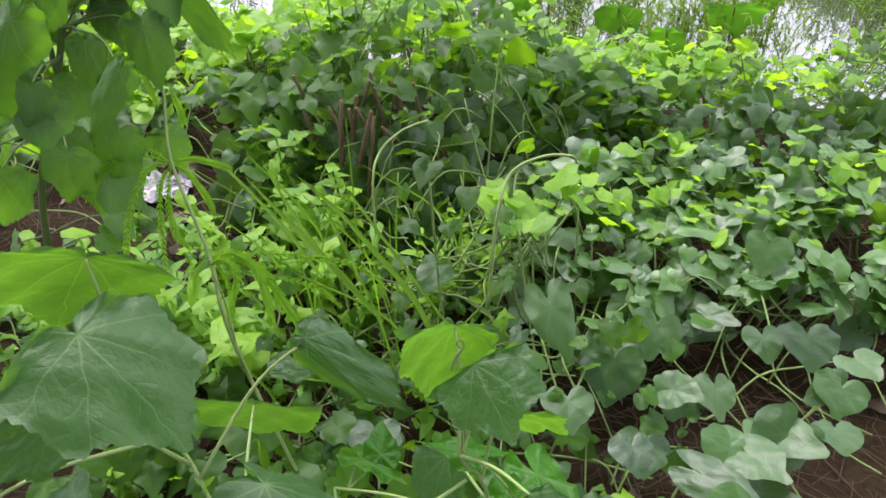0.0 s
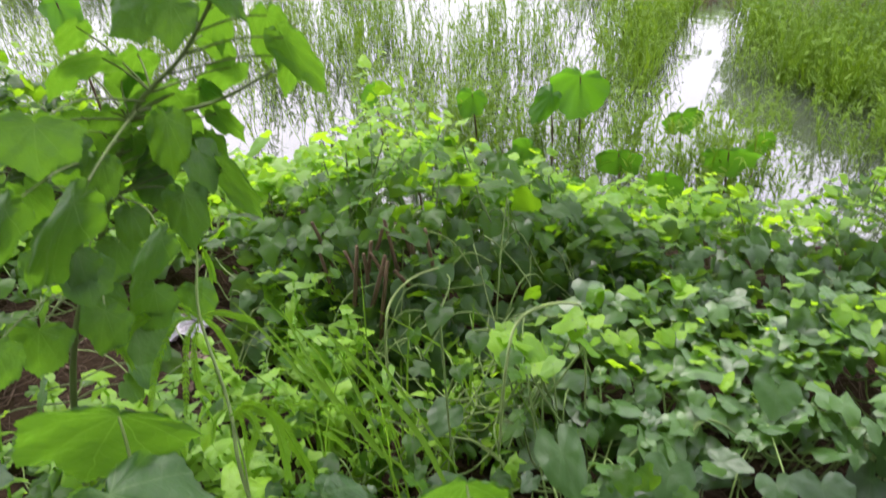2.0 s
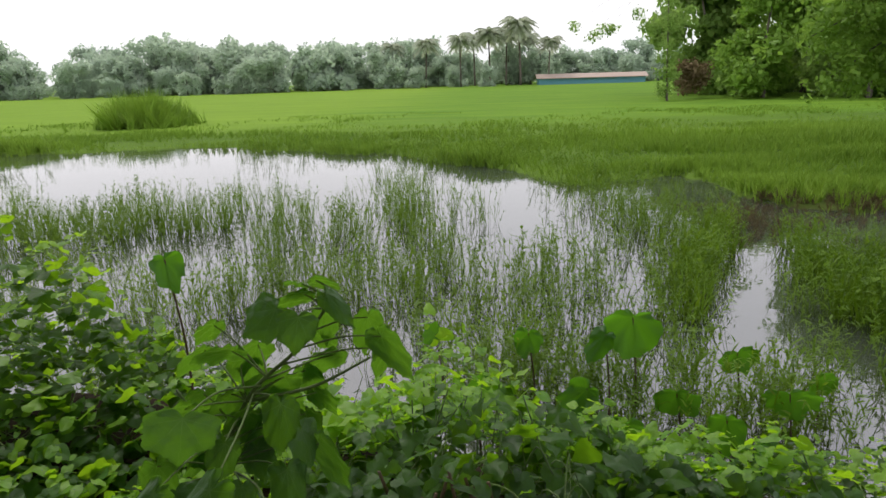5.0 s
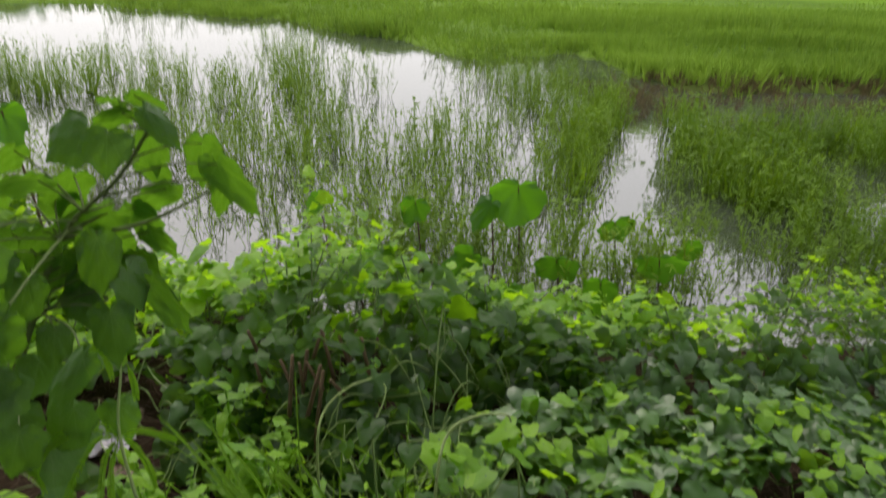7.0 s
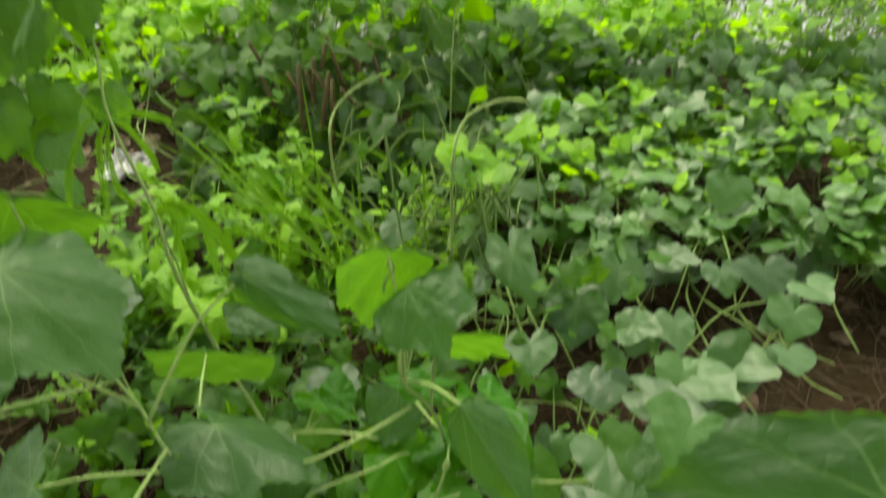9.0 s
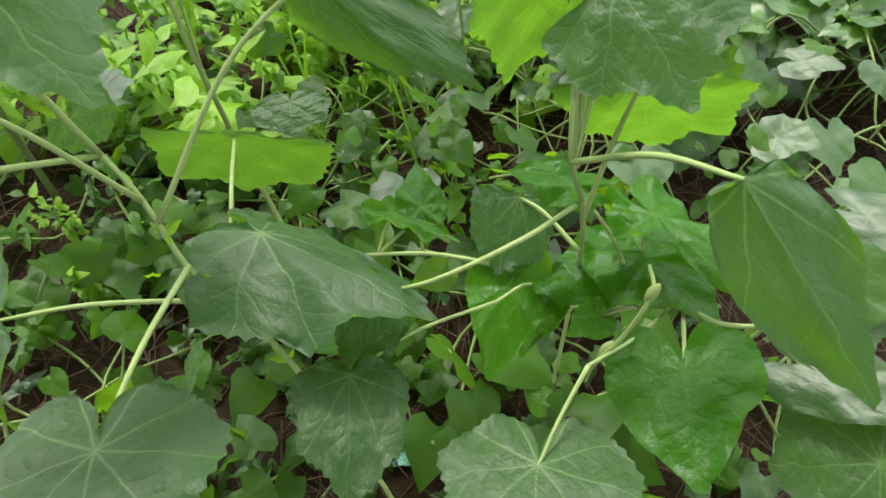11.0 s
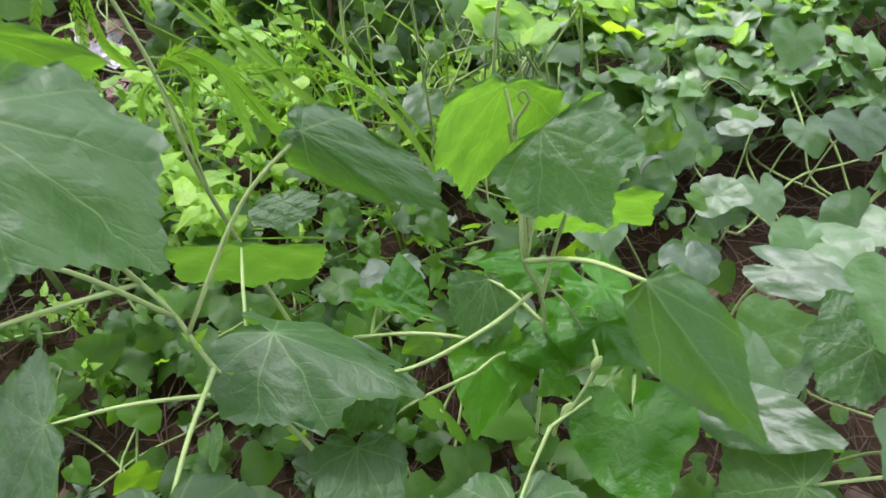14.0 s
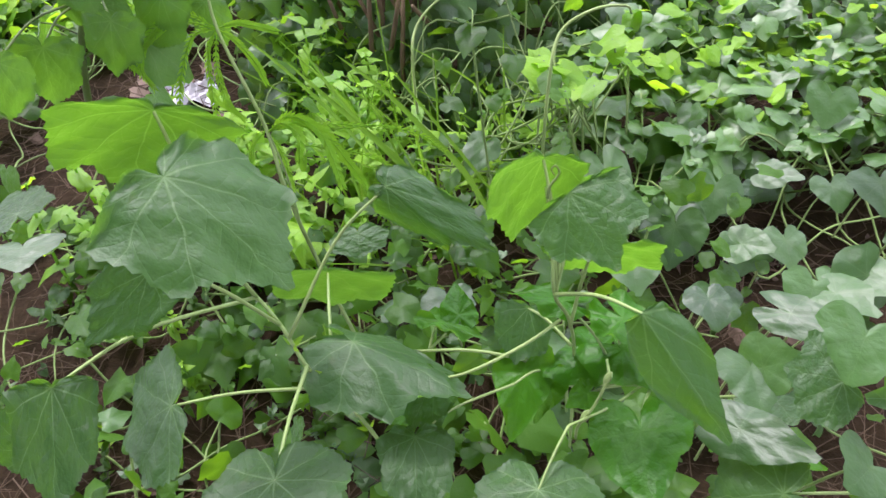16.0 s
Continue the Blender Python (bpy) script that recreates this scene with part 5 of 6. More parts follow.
leaf(tall_mallow, "mallow", (0.191, 1.030, 1.286), (0.172, 1.060, 1.234), 0.030, (-0.147, 0.891, 0.429), DIM_GLOW_MALLOW, stem_at=(0.071, 0.996, 1.280), thick=0.0011, stalk=DARK_STEM, droop=0.12, cup=0.12, rear=0.6)
leaf(tall_mallow, "mallow", (0.010, 1.000, 1.296), (-0.058, 1.030, 1.272), 0.042, (-0.355, 0.824, 0.442), DIM_GLOW_MALLOW, stem_at=(0.052, 0.995, 1.262), thick=0.0011, stalk=DARK_STEM, droop=0.12, cup=0.12, rear=0.6)
leaf(tall_mallow, "mallow", (-0.017, 1.020, 1.322), (-0.058, 1.050, 1.286), 0.032, (-0.367, 0.805, 0.466), DIM_GLOW_MALLOW, stem_at=(0.052, 0.995, 1.262), thick=0.0011, stalk=DARK_STEM, droop=0.12, cup=0.12, rear=0.6)
leaf(tall_mallow, "mallow", (0.061, 1.030, 1.249), (-0.017, 1.060, 1.198), 0.061, (-0.295, 0.862, 0.413), DIM_GLOW_MALLOW, stem_at=(0.033, 0.993, 1.243), thick=0.0011, stalk=DARK_STEM, droop=0.12, cup=0.12, rear=0.6)
leaf(tall_mallow, "mallow", (0.038, 1.050, 1.218), (0.073, 1.080, 1.180), 0.048, (-0.314, 0.861, 0.399), DIM_GLOW_MALLOW, stem_at=(0.010, 0.983, 1.199), thick=0.0011, stalk=DARK_STEM, droop=0.12, cup=0.12, rear=0.6)
leaf(tall_mallow, "mallow", (0.120, 1.050, 1.270), (0.064, 1.080, 1.230), 0.043, (-0.224, 0.876, 0.428), DIM_GLOW_MALLOW, stem_at=(0.052, 0.995, 1.262), thick=0.0011, stalk=DARK_STEM, droop=0.12, cup=0.12, rear=0.6)
leaf(tall_mallow, "mallow", (-0.018, 0.920, 1.261), (-0.094, 0.950, 1.225), 0.042, (-0.430, 0.809, 0.400), DIM_GLOW_MALLOW, stem_at=(0.024, 0.992, 1.234), thick=0.0011, stalk=DARK_STEM, droop=0.12, cup=0.12, rear=0.6)
leaf(tall_mallow, "mallow", (0.018, 0.840, 1.291), (0.015, 0.820, 1.247), 0.077, (0.309, -0.568, 0.763), DIM_GLOW_MALLOW, stem_at=(0.043, 0.994, 1.253), thick=0.0011, stalk=DARK_STEM, droop=0.30, cup=0.30, rear=0.5)
leaf(tall_mallow, "mallow", (0.083, 0.940, 1.256), (0.082, 0.920, 1.192), 0.043, (0.216, -0.605, 0.766), DIM_GLOW_MALLOW, stem_at=(0.033, 0.993, 1.243), thick=0.0011, stalk=DARK_STEM, droop=0.30, cup=0.30, rear=0.5)
leaf(tall_mallow, "mallow", (0.087, 0.930, 1.180), (0.092, 0.910, 1.120), 0.047, (0.200, -0.561, 0.803), DIM_GLOW_MALLOW, stem_at=(-0.007, 0.973, 1.157), thick=0.0011, stalk=DARK_STEM, droop=0.30, cup=0.30, rear=0.5)
leaf(tall_mallow, "mallow", (0.112, 0.980, 1.184), (0.142, 1.010, 1.103), 0.034, (-0.264, 0.901, 0.346), DIM_GLOW_MALLOW, stem_at=(-0.007, 0.973, 1.157), thick=0.0011, stalk=DARK_STEM, droop=0.12, cup=0.12, rear=0.6)
leaf(tall_mallow, "mallow", (0.011, 0.780, 1.248), (-0.044, 0.760, 1.182), 0.035, (0.319, -0.510, 0.799), DIM_GLOW_MALLOW, stem_at=(0.010, 0.983, 1.199), thick=0.0011, stalk=DARK_STEM, droop=0.30, cup=0.30, rear=0.5)
leaf(tall_mallow, "mallow", (0.064, 0.780, 1.252), (-0.014, 0.760, 1.173), 0.046, (0.272, -0.527, 0.805), DIM_GLOW_MALLOW, stem_at=(0.033, 0.993, 1.243), thick=0.0011, stalk=DARK_STEM, droop=0.30, cup=0.30, rear=0.5)
leaf(tall_mallow, "mallow", (-0.048, 0.900, 1.202), (-0.061, 0.930, 1.130), 0.044, (-0.481, 0.801, 0.356), DIM_GLOW_MALLOW, stem_at=(-0.007, 0.973, 1.157), thick=0.0011, stalk=DARK_STEM, droop=0.12, cup=0.12, rear=0.6)
leaf(tall_mallow, "mallow", (0.031, 0.900, 1.230), (0.017, 0.880, 1.188), 0.041, (0.264, -0.564, 0.783), DIM_GLOW_MALLOW, stem_at=(0.017, 0.988, 1.216), thick=0.0011, stalk=DARK_STEM, droop=0.30, cup=0.30, rear=0.5)
leaf(tall_mallow, "mallow", (0.045, 0.900, 1.177), (0.044, 0.880, 1.139), 0.036, (0.240, -0.539, 0.808), DIM_GLOW_MALLOW, stem_at=(-0.007, 0.973, 1.157), thick=0.0011, stalk=DARK_STEM, droop=0.30, cup=0.30, rear=0.5)
leaf(tall_mallow, "mallow", (0.028, 0.980, 1.222), (-0.013, 1.010, 1.158), 0.045, (-0.356, 0.853, 0.383), DIM_GLOW_MALLOW, stem_at=(0.017, 0.988, 1.216), thick=0.0011, stalk=DARK_STEM, droop=0.12, cup=0.12, rear=0.6)
leaf(tall_mallow, "mallow", (0.095, 0.840, 1.183), (0.049, 0.820, 1.134), 0.033, (0.210, -0.525, 0.825), DIM_GLOW_MALLOW, stem_at=(-0.007, 0.973, 1.157), thick=0.0011, stalk=DARK_STEM, droop=0.30, cup=0.30, rear=0.5)
leaf(tall_mallow, "mallow", (0.005, 0.860, 1.156), (-0.010, 0.840, 1.117), 0.046, (0.275, -0.501, 0.821), DIM_GLOW_MALLOW, stem_at=(-0.019, 0.965, 1.129), thick=0.0011, stalk=DARK_STEM, droop=0.30, cup=0.30, rear=0.5)
leaf(tall_mallow, "mallow", (-0.050, 1.040, 1.221), (-0.085, 1.070, 1.175), 0.046, (-0.401, 0.820, 0.408), DIM_GLOW_MALLOW, stem_at=(0.010, 0.983, 1.199), thick=0.0011, stalk=DARK_STEM, droop=0.12, cup=0.12, rear=0.6)
leaf(tall_mallow, "mallow", (0.095, 1.050, 1.218), (0.113, 1.080, 1.173), 0.030, (-0.256, 0.883, 0.394), DIM_GLOW_MALLOW, stem_at=(0.010, 0.983, 1.199), thick=0.0011, stalk=DARK_STEM, droop=0.12, cup=0.12, rear=0.6)
leaf(tall_mallow, "mallow", (0.046, 0.900, 1.085), (0.022, 0.880, 1.034), 0.056, (0.218, -0.493, 0.842), DIM_GLOW_MALLOW, stem_at=(-0.043, 0.954, 1.073), thick=0.0011, stalk=DARK_STEM, droop=0.30, cup=0.30, rear=0.5)
leaf(tall_mallow, "mallow", (0.012, 0.860, 1.088), (-0.004, 0.840, 1.040), 0.055, (0.251, -0.469, 0.847), DIM_GLOW_MALLOW, stem_at=(-0.043, 0.954, 1.073), thick=0.0011, stalk=DARK_STEM, droop=0.30, cup=0.30, rear=0.5)
leaf(tall_mallow, "mallow", (-0.045, 0.840, 1.081), (-0.057, 0.820, 1.028), 0.063, (0.294, -0.445, 0.846), DIM_GLOW_MALLOW, stem_at=(-0.048, 0.952, 1.061), thick=0.0011, stalk=DARK_STEM, droop=0.30, cup=0.30, rear=0.5)
leaf(tall_mallow, "mallow", (0.054, 0.980, 1.031), (0.070, 0.960, 0.990), 0.047, (0.191, -0.503, 0.843), DIM_GLOW_MALLOW, stem_at=(-0.067, 0.944, 1.017), thick=0.0011, stalk=DARK_STEM, droop=0.30, cup=0.30, rear=0.5)
leaf(tall_mallow, "mallow", (-0.062, 0.800, 1.096), (-0.077, 0.780, 1.046), 0.054, (0.318, -0.426, 0.847), DIM_GLOW_MALLOW, stem_at=(-0.048, 0.952, 1.061), thick=0.0011, stalk=DARK_STEM, droop=0.30, cup=0.30, rear=0.5)
leaf(tall_mallow, "mallow", (0.028, 1.040, 1.288), (-0.009, 1.070, 1.239), 0.048, (-0.268, 0.700, 0.662), DIM_GLOW_MALLOW, stem_at=(0.052, 0.995, 1.262), thick=0.0011, stalk=DARK_STEM, droop=0.2, cup=0.2, rear=0.5)
leaf(tall_mallow, "mallow", (0.045, 1.000, 1.197), (0.007, 1.030, 1.134), 0.048, (-0.277, 0.727, 0.628), DIM_GLOW_MALLOW, stem_at=(0.005, 0.980, 1.188), thick=0.0011, stalk=DARK_STEM, droop=0.2, cup=0.2, rear=0.5)
leaf(tall_mallow, "mallow", (0.084, 1.030, 1.198), (0.085, 1.060, 1.134), 0.040, (-0.231, 0.741, 0.630), DIM_GLOW_MALLOW, stem_at=(0.005, 0.980, 1.188), thick=0.0011, stalk=DARK_STEM, droop=0.2, cup=0.2, rear=0.5)
leaf(tall_mallow, "mallow", (0.003, 1.000, 1.240), (-0.037, 1.030, 1.188), 0.043, (-0.309, 0.700, 0.644), DIM_GLOW_MALLOW, stem_at=(0.024, 0.992, 1.234), thick=0.0011, stalk=DARK_STEM, droop=0.2, cup=0.2, rear=0.5)
leaf(tall_mallow, "mallow", (-0.038, 0.970, 1.190), (-0.025, 1.000, 1.136), 0.048, (-0.361, 0.690, 0.627), DIM_GLOW_MALLOW, stem_at=(0.005, 0.980, 1.188), thick=0.0011, stalk=DARK_STEM, droop=0.2, cup=0.2, rear=0.5)
leaf(tall_mallow, "mallow", (-0.003, 1.060, 1.258), (0.016, 1.090, 1.199), 0.050, (-0.289, 0.697, 0.657), DIM_GLOW_MALLOW, stem_at=(0.024, 0.992, 1.234), thick=0.0011, stalk=DARK_STEM, droop=0.2, cup=0.2, rear=0.5)
leaf(tall_mallow, "mallow", (-0.030, 0.900, 1.169), (-0.006, 0.880, 1.142), 0.053, (0.294, -0.518, 0.803), DIM_GLOW_MALLOW, stem_at=(-0.012, 0.970, 1.146), thick=0.0011, stalk=DARK_STEM, droop=0.2, cup=0.2, rear=0.5)
leaf(tall_mallow, "mallow", (0.028, 1.000, 1.167), (0.043, 0.980, 1.126), 0.045, (0.231, -0.569, 0.789), DIM_GLOW_MALLOW, stem_at=(-0.012, 0.970, 1.146), thick=0.0011, stalk=DARK_STEM, droop=0.2, cup=0.2, rear=0.5)
leaf(tall_mallow, "mallow", (0.102, 1.050, 1.306), (0.120, 1.080, 1.266), 0.034, (-0.201, 0.718, 0.667), DIM_GLOW_MALLOW, stem_at=(0.090, 0.998, 1.299), thick=0.0011, stalk=DARK_STEM, droop=0.2, cup=0.2, rear=0.5)
leaf(tall_mallow, "mallow", (0.012, 0.920, 1.128), (0.003, 0.900, 1.091), 0.046, (0.249, -0.516, 0.819), DIM_GLOW_MALLOW, stem_at=(-0.026, 0.961, 1.111), thick=0.0011, stalk=DARK_STEM, droop=0.2, cup=0.2, rear=0.5)
leaf(tall_mallow, "mallow", (0.080, 1.060, 1.244), (0.097, 1.090, 1.192), 0.041, (-0.222, 0.728, 0.649), DIM_GLOW_MALLOW, stem_at=(0.024, 0.992, 1.234), thick=0.0011, stalk=DARK_STEM, droop=0.2, cup=0.2, rear=0.5)
leaf(tall_mallow, "mallow", (-0.055, 0.900, 1.126), (-0.063, 0.880, 1.098), 0.047, (0.301, -0.493, 0.817), DIM_GLOW_MALLOW, stem_at=(-0.026, 0.961, 1.111), thick=0.0011, stalk=DARK_STEM, droop=0.2, cup=0.2, rear=0.5)
leaf(tall_mallow, "mallow", (-0.051, 1.060, 1.273), (-0.108, 1.090, 1.230), 0.042, (-0.322, 0.675, 0.663), DIM_GLOW_MALLOW, stem_at=(0.024, 0.992, 1.234), thick=0.0011, stalk=DARK_STEM, droop=0.2, cup=0.2, rear=0.5)

# smaller leaves that fill the crown of the tall mallow
r7 = random.Random(77)
axis_pts = smooth_line([(-0.15, 0.96, 0.78), (-0.084, 0.937, 0.979), (-0.026, 0.961, 1.111), (0.024, 0.992, 1.234)], 6)
for i in range(18):
    q = axis_pts[int(r7.random() ** 0.8 * (len(axis_pts) - 1))]
    a = r7.uniform(0, 6.283)
    out = Vector((math.cos(a), math.sin(a) * 0.8, r7.uniform(0.0, 0.5))).normalized()
    joint = q + out * r7.uniform(0.03, 0.11)
    size = r7.uniform(0.035, 0.065)
    tip_at = joint + (Vector((out.x, out.y, 0)).normalized() * 0.5 + Vector((r7.uniform(-0.3, 0.3), r7.uniform(-0.3, 0.3), -0.75))).normalized() * size
    leaf(tall_mallow, "mallow", joint, tip_at, size * r7.uniform(1.0, 1.3), (out.x, out.y - 0.2, 0.9), DIM_GLOW_MALLOW, stem_at=q, thick=0.0009, stalk=DARK_STEM, droop=0.25, fine=False, rear=0.6)


# ---- marsh plants with lobed leaves by the water ----
def marsh_leaf(base, tip, width, facing):
    """One long-stalked plant: a dark upright stalk from the mud and its leaf."""
    b = Vector(base)
    foot = Vector((b.x + 0.03, b.y + 0.02, max(ground(b.x, b.y), -0.12)))
    plant = empty("marsh_plant", foot, "long-stalked marsh plant with a lobed green leaf", "plant", "marsh plants")
    leaf(plant, "mallow" if width > 0.12 else "taro", base, tip, width, facing, TARO, None, 0.25, 0.25, 0.0, 0.09, 0.25, fine=False, rear=0.5)
    child(tube("stalk", [foot, foot.lerp(b, 0.5) + Vector((0.015, 0.01, 0)), b], 0.006, 0.003, BROWN_STEM, sides=6, per=4), plant)


marsh_leaf((0.985, 3.250, 0.520), (0.940, 3.250, 0.306), 0.288, (-0.157, 0.969, -0.189))
marsh_leaf((0.846, 3.150, 0.476), (0.743, 3.120, 0.342), 0.124, (-0.127, -0.727, 0.675))
marsh_leaf((-0.802, 2.500, 1.019), (-0.778, 2.500, 0.886), 0.123, (-0.604, 0.795, -0.065))
marsh_leaf((1.129, 3.000, 0.264), (1.147, 3.000, 0.138), 0.207, (0.466, 0.845, -0.263))
marsh_leaf((1.555, 2.900, 0.310), (1.591, 2.900, 0.197), 0.256, (0.606, 0.761, -0.231))
marsh_leaf((0.874, 2.750, 0.254), (0.893, 2.750, 0.084), 0.208, (0.476, 0.827, -0.300))
marsh_leaf((0.739, 2.950, 0.311), (0.602, 2.950, 0.180), 0.153, (0.218, 0.933, -0.287))
marsh_leaf((1.521, 3.400, 0.281), (1.558, 3.400, 0.170), 0.213, (0.098, 0.967, -0.236))
marsh_leaf((0.515, 3.300, 0.429), (0.502, 3.300, 0.297), 0.156, (0.292, 0.934, -0.206))
marsh_leaf((1.177, 2.150, 0.477), (1.082, 2.120, 0.346), 0.089, (-0.271, -0.613, 0.742))
marsh_leaf((0.328, 2.900, 0.368), (0.238, 2.900, 0.251), 0.153, (-0.054, 0.957, -0.284))
marsh_leaf((1.198, 2.600, 0.351), (1.211, 2.600, 0.192), 0.147, (0.446, 0.845, -0.296))
marsh_leaf((0.076, 3.300, 0.424), (0.002, 3.300, 0.437), 0.108, (-0.347, 0.916, -0.203))
marsh_leaf((1.808, 3.200, 0.232), (1.896, 3.200, 0.178), 0.146, (0.652, 0.730, -0.205))
marsh_leaf((0.258, 2.500, 0.427), (0.235, 2.500, 0.337), 0.125, (0.165, 0.931, -0.326))


# ---- feathery legume, grass and tendrils ----
def frond(plant, points, length, leaf_len, seed):
    """A feather leaf: a midrib with two rows of narrow leaflets."""
    r = random.Random(seed)
    line = smooth_line(points, 7)
    v, f = tube_data(line, 0.0009, 0.0005, 4)
    v = [tuple(q) for q in v]
    for i in range(2, len(line)):
        way = (line[min(i + 1, len(line) - 1)] - line[i - 1]).normalized()
        side = way.cross(Vector((0.2, -0.8, 0.5))).normalized()
        up = side.cross(way)
        size = leaf_len * 0.8 * (0.55 + 0.45 * math.sin(math.pi * i / len(line))) * r.uniform(0.85, 1.1)
        for s in (-1, 1):
            d = (side * s * 0.42 + way * 1.0 + up * r.uniform(-0.25, 0.15)).normalized()
            n = d.cross(up).normalized() * size * 0.13
            b, q = len(v), line[i]
            v += [tuple(q), tuple(q + d * size * 0.45 + n), tuple(q + d * size), tuple(q + d * size * 0.45 - n)]
            f.append((b, b + 1, b + 2, b + 3))
    return child(mesh_object("frond", v, f, FROND), plant)


legume = empty("feather_leaf_plant", (0.14, 0.83, 0.43), "slender legume with drooping feathery leaflets", "plant")
stem(legume, [(0.16, 0.84, 0.42), (0.126, 0.818, 0.853), (0.113, 0.854, 0.962), (0.082, 0.908, 1.045), (0.078, 0.95, 1.10), (0.07, 0.96, 1.125)], 0.0026, 0.001)
frond(legume, [(0.082, 0.907, 1.043), (0.057, 0.908, 1.061), (0.028, 0.889, 1.056), (0.015, 0.867, 1.036), (0.022, 0.857, 1.019)], 1.0, 0.013, 0)
frond(legume, [(0.082, 0.907, 1.043), (0.052, 0.902, 1.057), (0.028, 0.886, 1.052), (0.009, 0.871, 1.043), (0.010, 0.863, 1.035)], 1.0, 0.013, 1)
frond(legume, [(0.082, 0.907, 1.043), (0.061, 0.897, 1.043), (0.045, 0.868, 1.016), (0.040, 0.841, 0.988), (0.041, 0.822, 0.968)], 1.0, 0.013, 2)
frond(legume, [(0.082, 0.907, 1.043), (0.071, 0.890, 1.027), (0.070, 0.865, 0.996), (0.073, 0.838, 0.966)], 1.0, 0.013, 3)
frond(legume, [(0.082, 0.907, 1.043), (0.077, 0.885, 1.016), (0.082, 0.864, 0.989), (0.094, 0.856, 0.973)], 1.0, 0.013, 4)
frond(legume, [(0.082, 0.907, 1.043), (0.097, 0.904, 1.030), (0.112, 0.894, 1.008), (0.119, 0.884, 0.993)], 1.0, 0.013, 5)
frond(legume, [(0.082, 0.907, 1.043), (0.101, 0.914, 1.042), (0.121, 0.917, 1.034), (0.134, 0.917, 1.028)], 1.0, 0.013, 6)
frond(legume, [(0.084, 0.952, 1.112), (0.073, 0.954, 1.125), (0.054, 0.946, 1.125), (0.044, 0.933, 1.111), (0.040, 0.921, 1.094)], 1.0, 0.013, 7)
frond(legume, [(0.084, 0.952, 1.112), (0.075, 0.952, 1.119), (0.068, 0.947, 1.115), (0.072, 0.938, 1.096)], 1.0, 0.013, 8)
frond(legume, [(0.085, 0.950, 1.107), (0.092, 0.941, 1.087), (0.095, 0.934, 1.074)], 1.0, 0.013, 9)
frond(legume, [(0.100, 0.889, 0.929), (0.138, 0.898, 0.923), (0.186, 0.905, 0.914), (0.236, 0.902, 0.899)], 1.0, 0.012, 10)
frond(legume, [(0.100, 0.889, 0.929), (0.114, 0.876, 0.910), (0.120, 0.855, 0.887), (0.119, 0.842, 0.875)], 1.0, 0.012, 11)
frond(legume, [(0.100, 0.889, 0.929), (0.086, 0.875, 0.921), (0.083, 0.857, 0.904)], 1.0, 0.012, 12)
frond(legume, [(0.174, 0.900, 0.912), (0.217, 0.907, 0.908), (0.262, 0.901, 0.894), (0.288, 0.888, 0.879)], 1.0, 0.012, 13)
frond(legume, [(0.126, 0.883, 0.912), (0.167, 0.885, 0.899), (0.211, 0.881, 0.884), (0.236, 0.869, 0.867)], 1.0, 0.012, 14)
frond(legume, [(0.126, 0.818, 0.985), (0.150, 0.815, 1.003), (0.175, 0.800, 0.998), (0.188, 0.775, 0.985), (0.195, 0.752, 0.972)], 1.0, 0.017, 15)
frond(legume, [(0.126, 0.818, 0.985), (0.155, 0.812, 0.998), (0.180, 0.804, 0.988), (0.200, 0.782, 0.970), (0.214, 0.766, 0.954)], 1.0, 0.017, 16)
frond(legume, [(0.126, 0.818, 0.985), (0.145, 0.805, 1.004), (0.160, 0.790, 1.000), (0.158, 0.770, 0.985)], 1.0, 0.015, 17)
stem(legume, [(0.126, 0.818, 0.853), (0.128, 0.822, 0.92), (0.126, 0.818, 0.985)], 0.0014, 0.0008, name="side_shoot")



def blade(plant, points, width, material=None):
    line = smooth_line(points, 6)
    v, f = [], []
    for i, q in enumerate(line):
        t = i / (len(line) - 1)
        way = (line[min(i + 1, len(line) - 1)] - line[max(i - 1, 0)]).normalized()
        side = way.cross(Vector((0.1, -0.75, 0.65))).normalized()
        up = side.cross(way)
        w = width * (1 - t ** 2.2) ** 0.7 * (0.6 + 0.4 * min(1, t * 5)) + 0.0004
        v += [q - side * w, q + up * w * -0.35, q + side * w]
        if i:
            b = 3 * (i - 1)
            f += [(b, b + 1, b + 4, b + 3), (b + 1, b + 2, b + 5, b + 4)]
    return child(mesh_object("blade", v, f, material or GRASS), plant)


grass_clump = empty("grass_clump", (0.36, 1.0, 0.43), "clump of long arching bright green grass", "grass")
blade(grass_clump, [(0.258, 1.000, 0.707), (0.218, 1.030, 0.748), (0.177, 1.060, 0.778), (0.127, 1.100, 0.812), (0.076, 1.140, 0.849)], 0.0042)
blade(grass_clump, [(0.347, 1.000, 0.646), (0.311, 1.040, 0.703), (0.258, 1.080, 0.755), (0.208, 1.120, 0.796), (0.147, 1.160, 0.833)], 0.0042)
blade(grass_clump, [(0.250, 1.000, 0.720), (0.193, 1.050, 0.764), (0.136, 1.120, 0.805), (0.094, 1.180, 0.848)], 0.0028)
blade(grass_clump, [(0.367, 1.050, 0.618), (0.265, 1.120, 0.753), (0.215, 1.160, 0.814)], 0.0022)
blade(grass_clump, [(0.188, 1.020, 0.760), (0.136, 1.080, 0.796), (0.063, 1.140, 0.847), (0.022, 1.170, 0.869)], 0.0024)
r5 = random.Random(5)
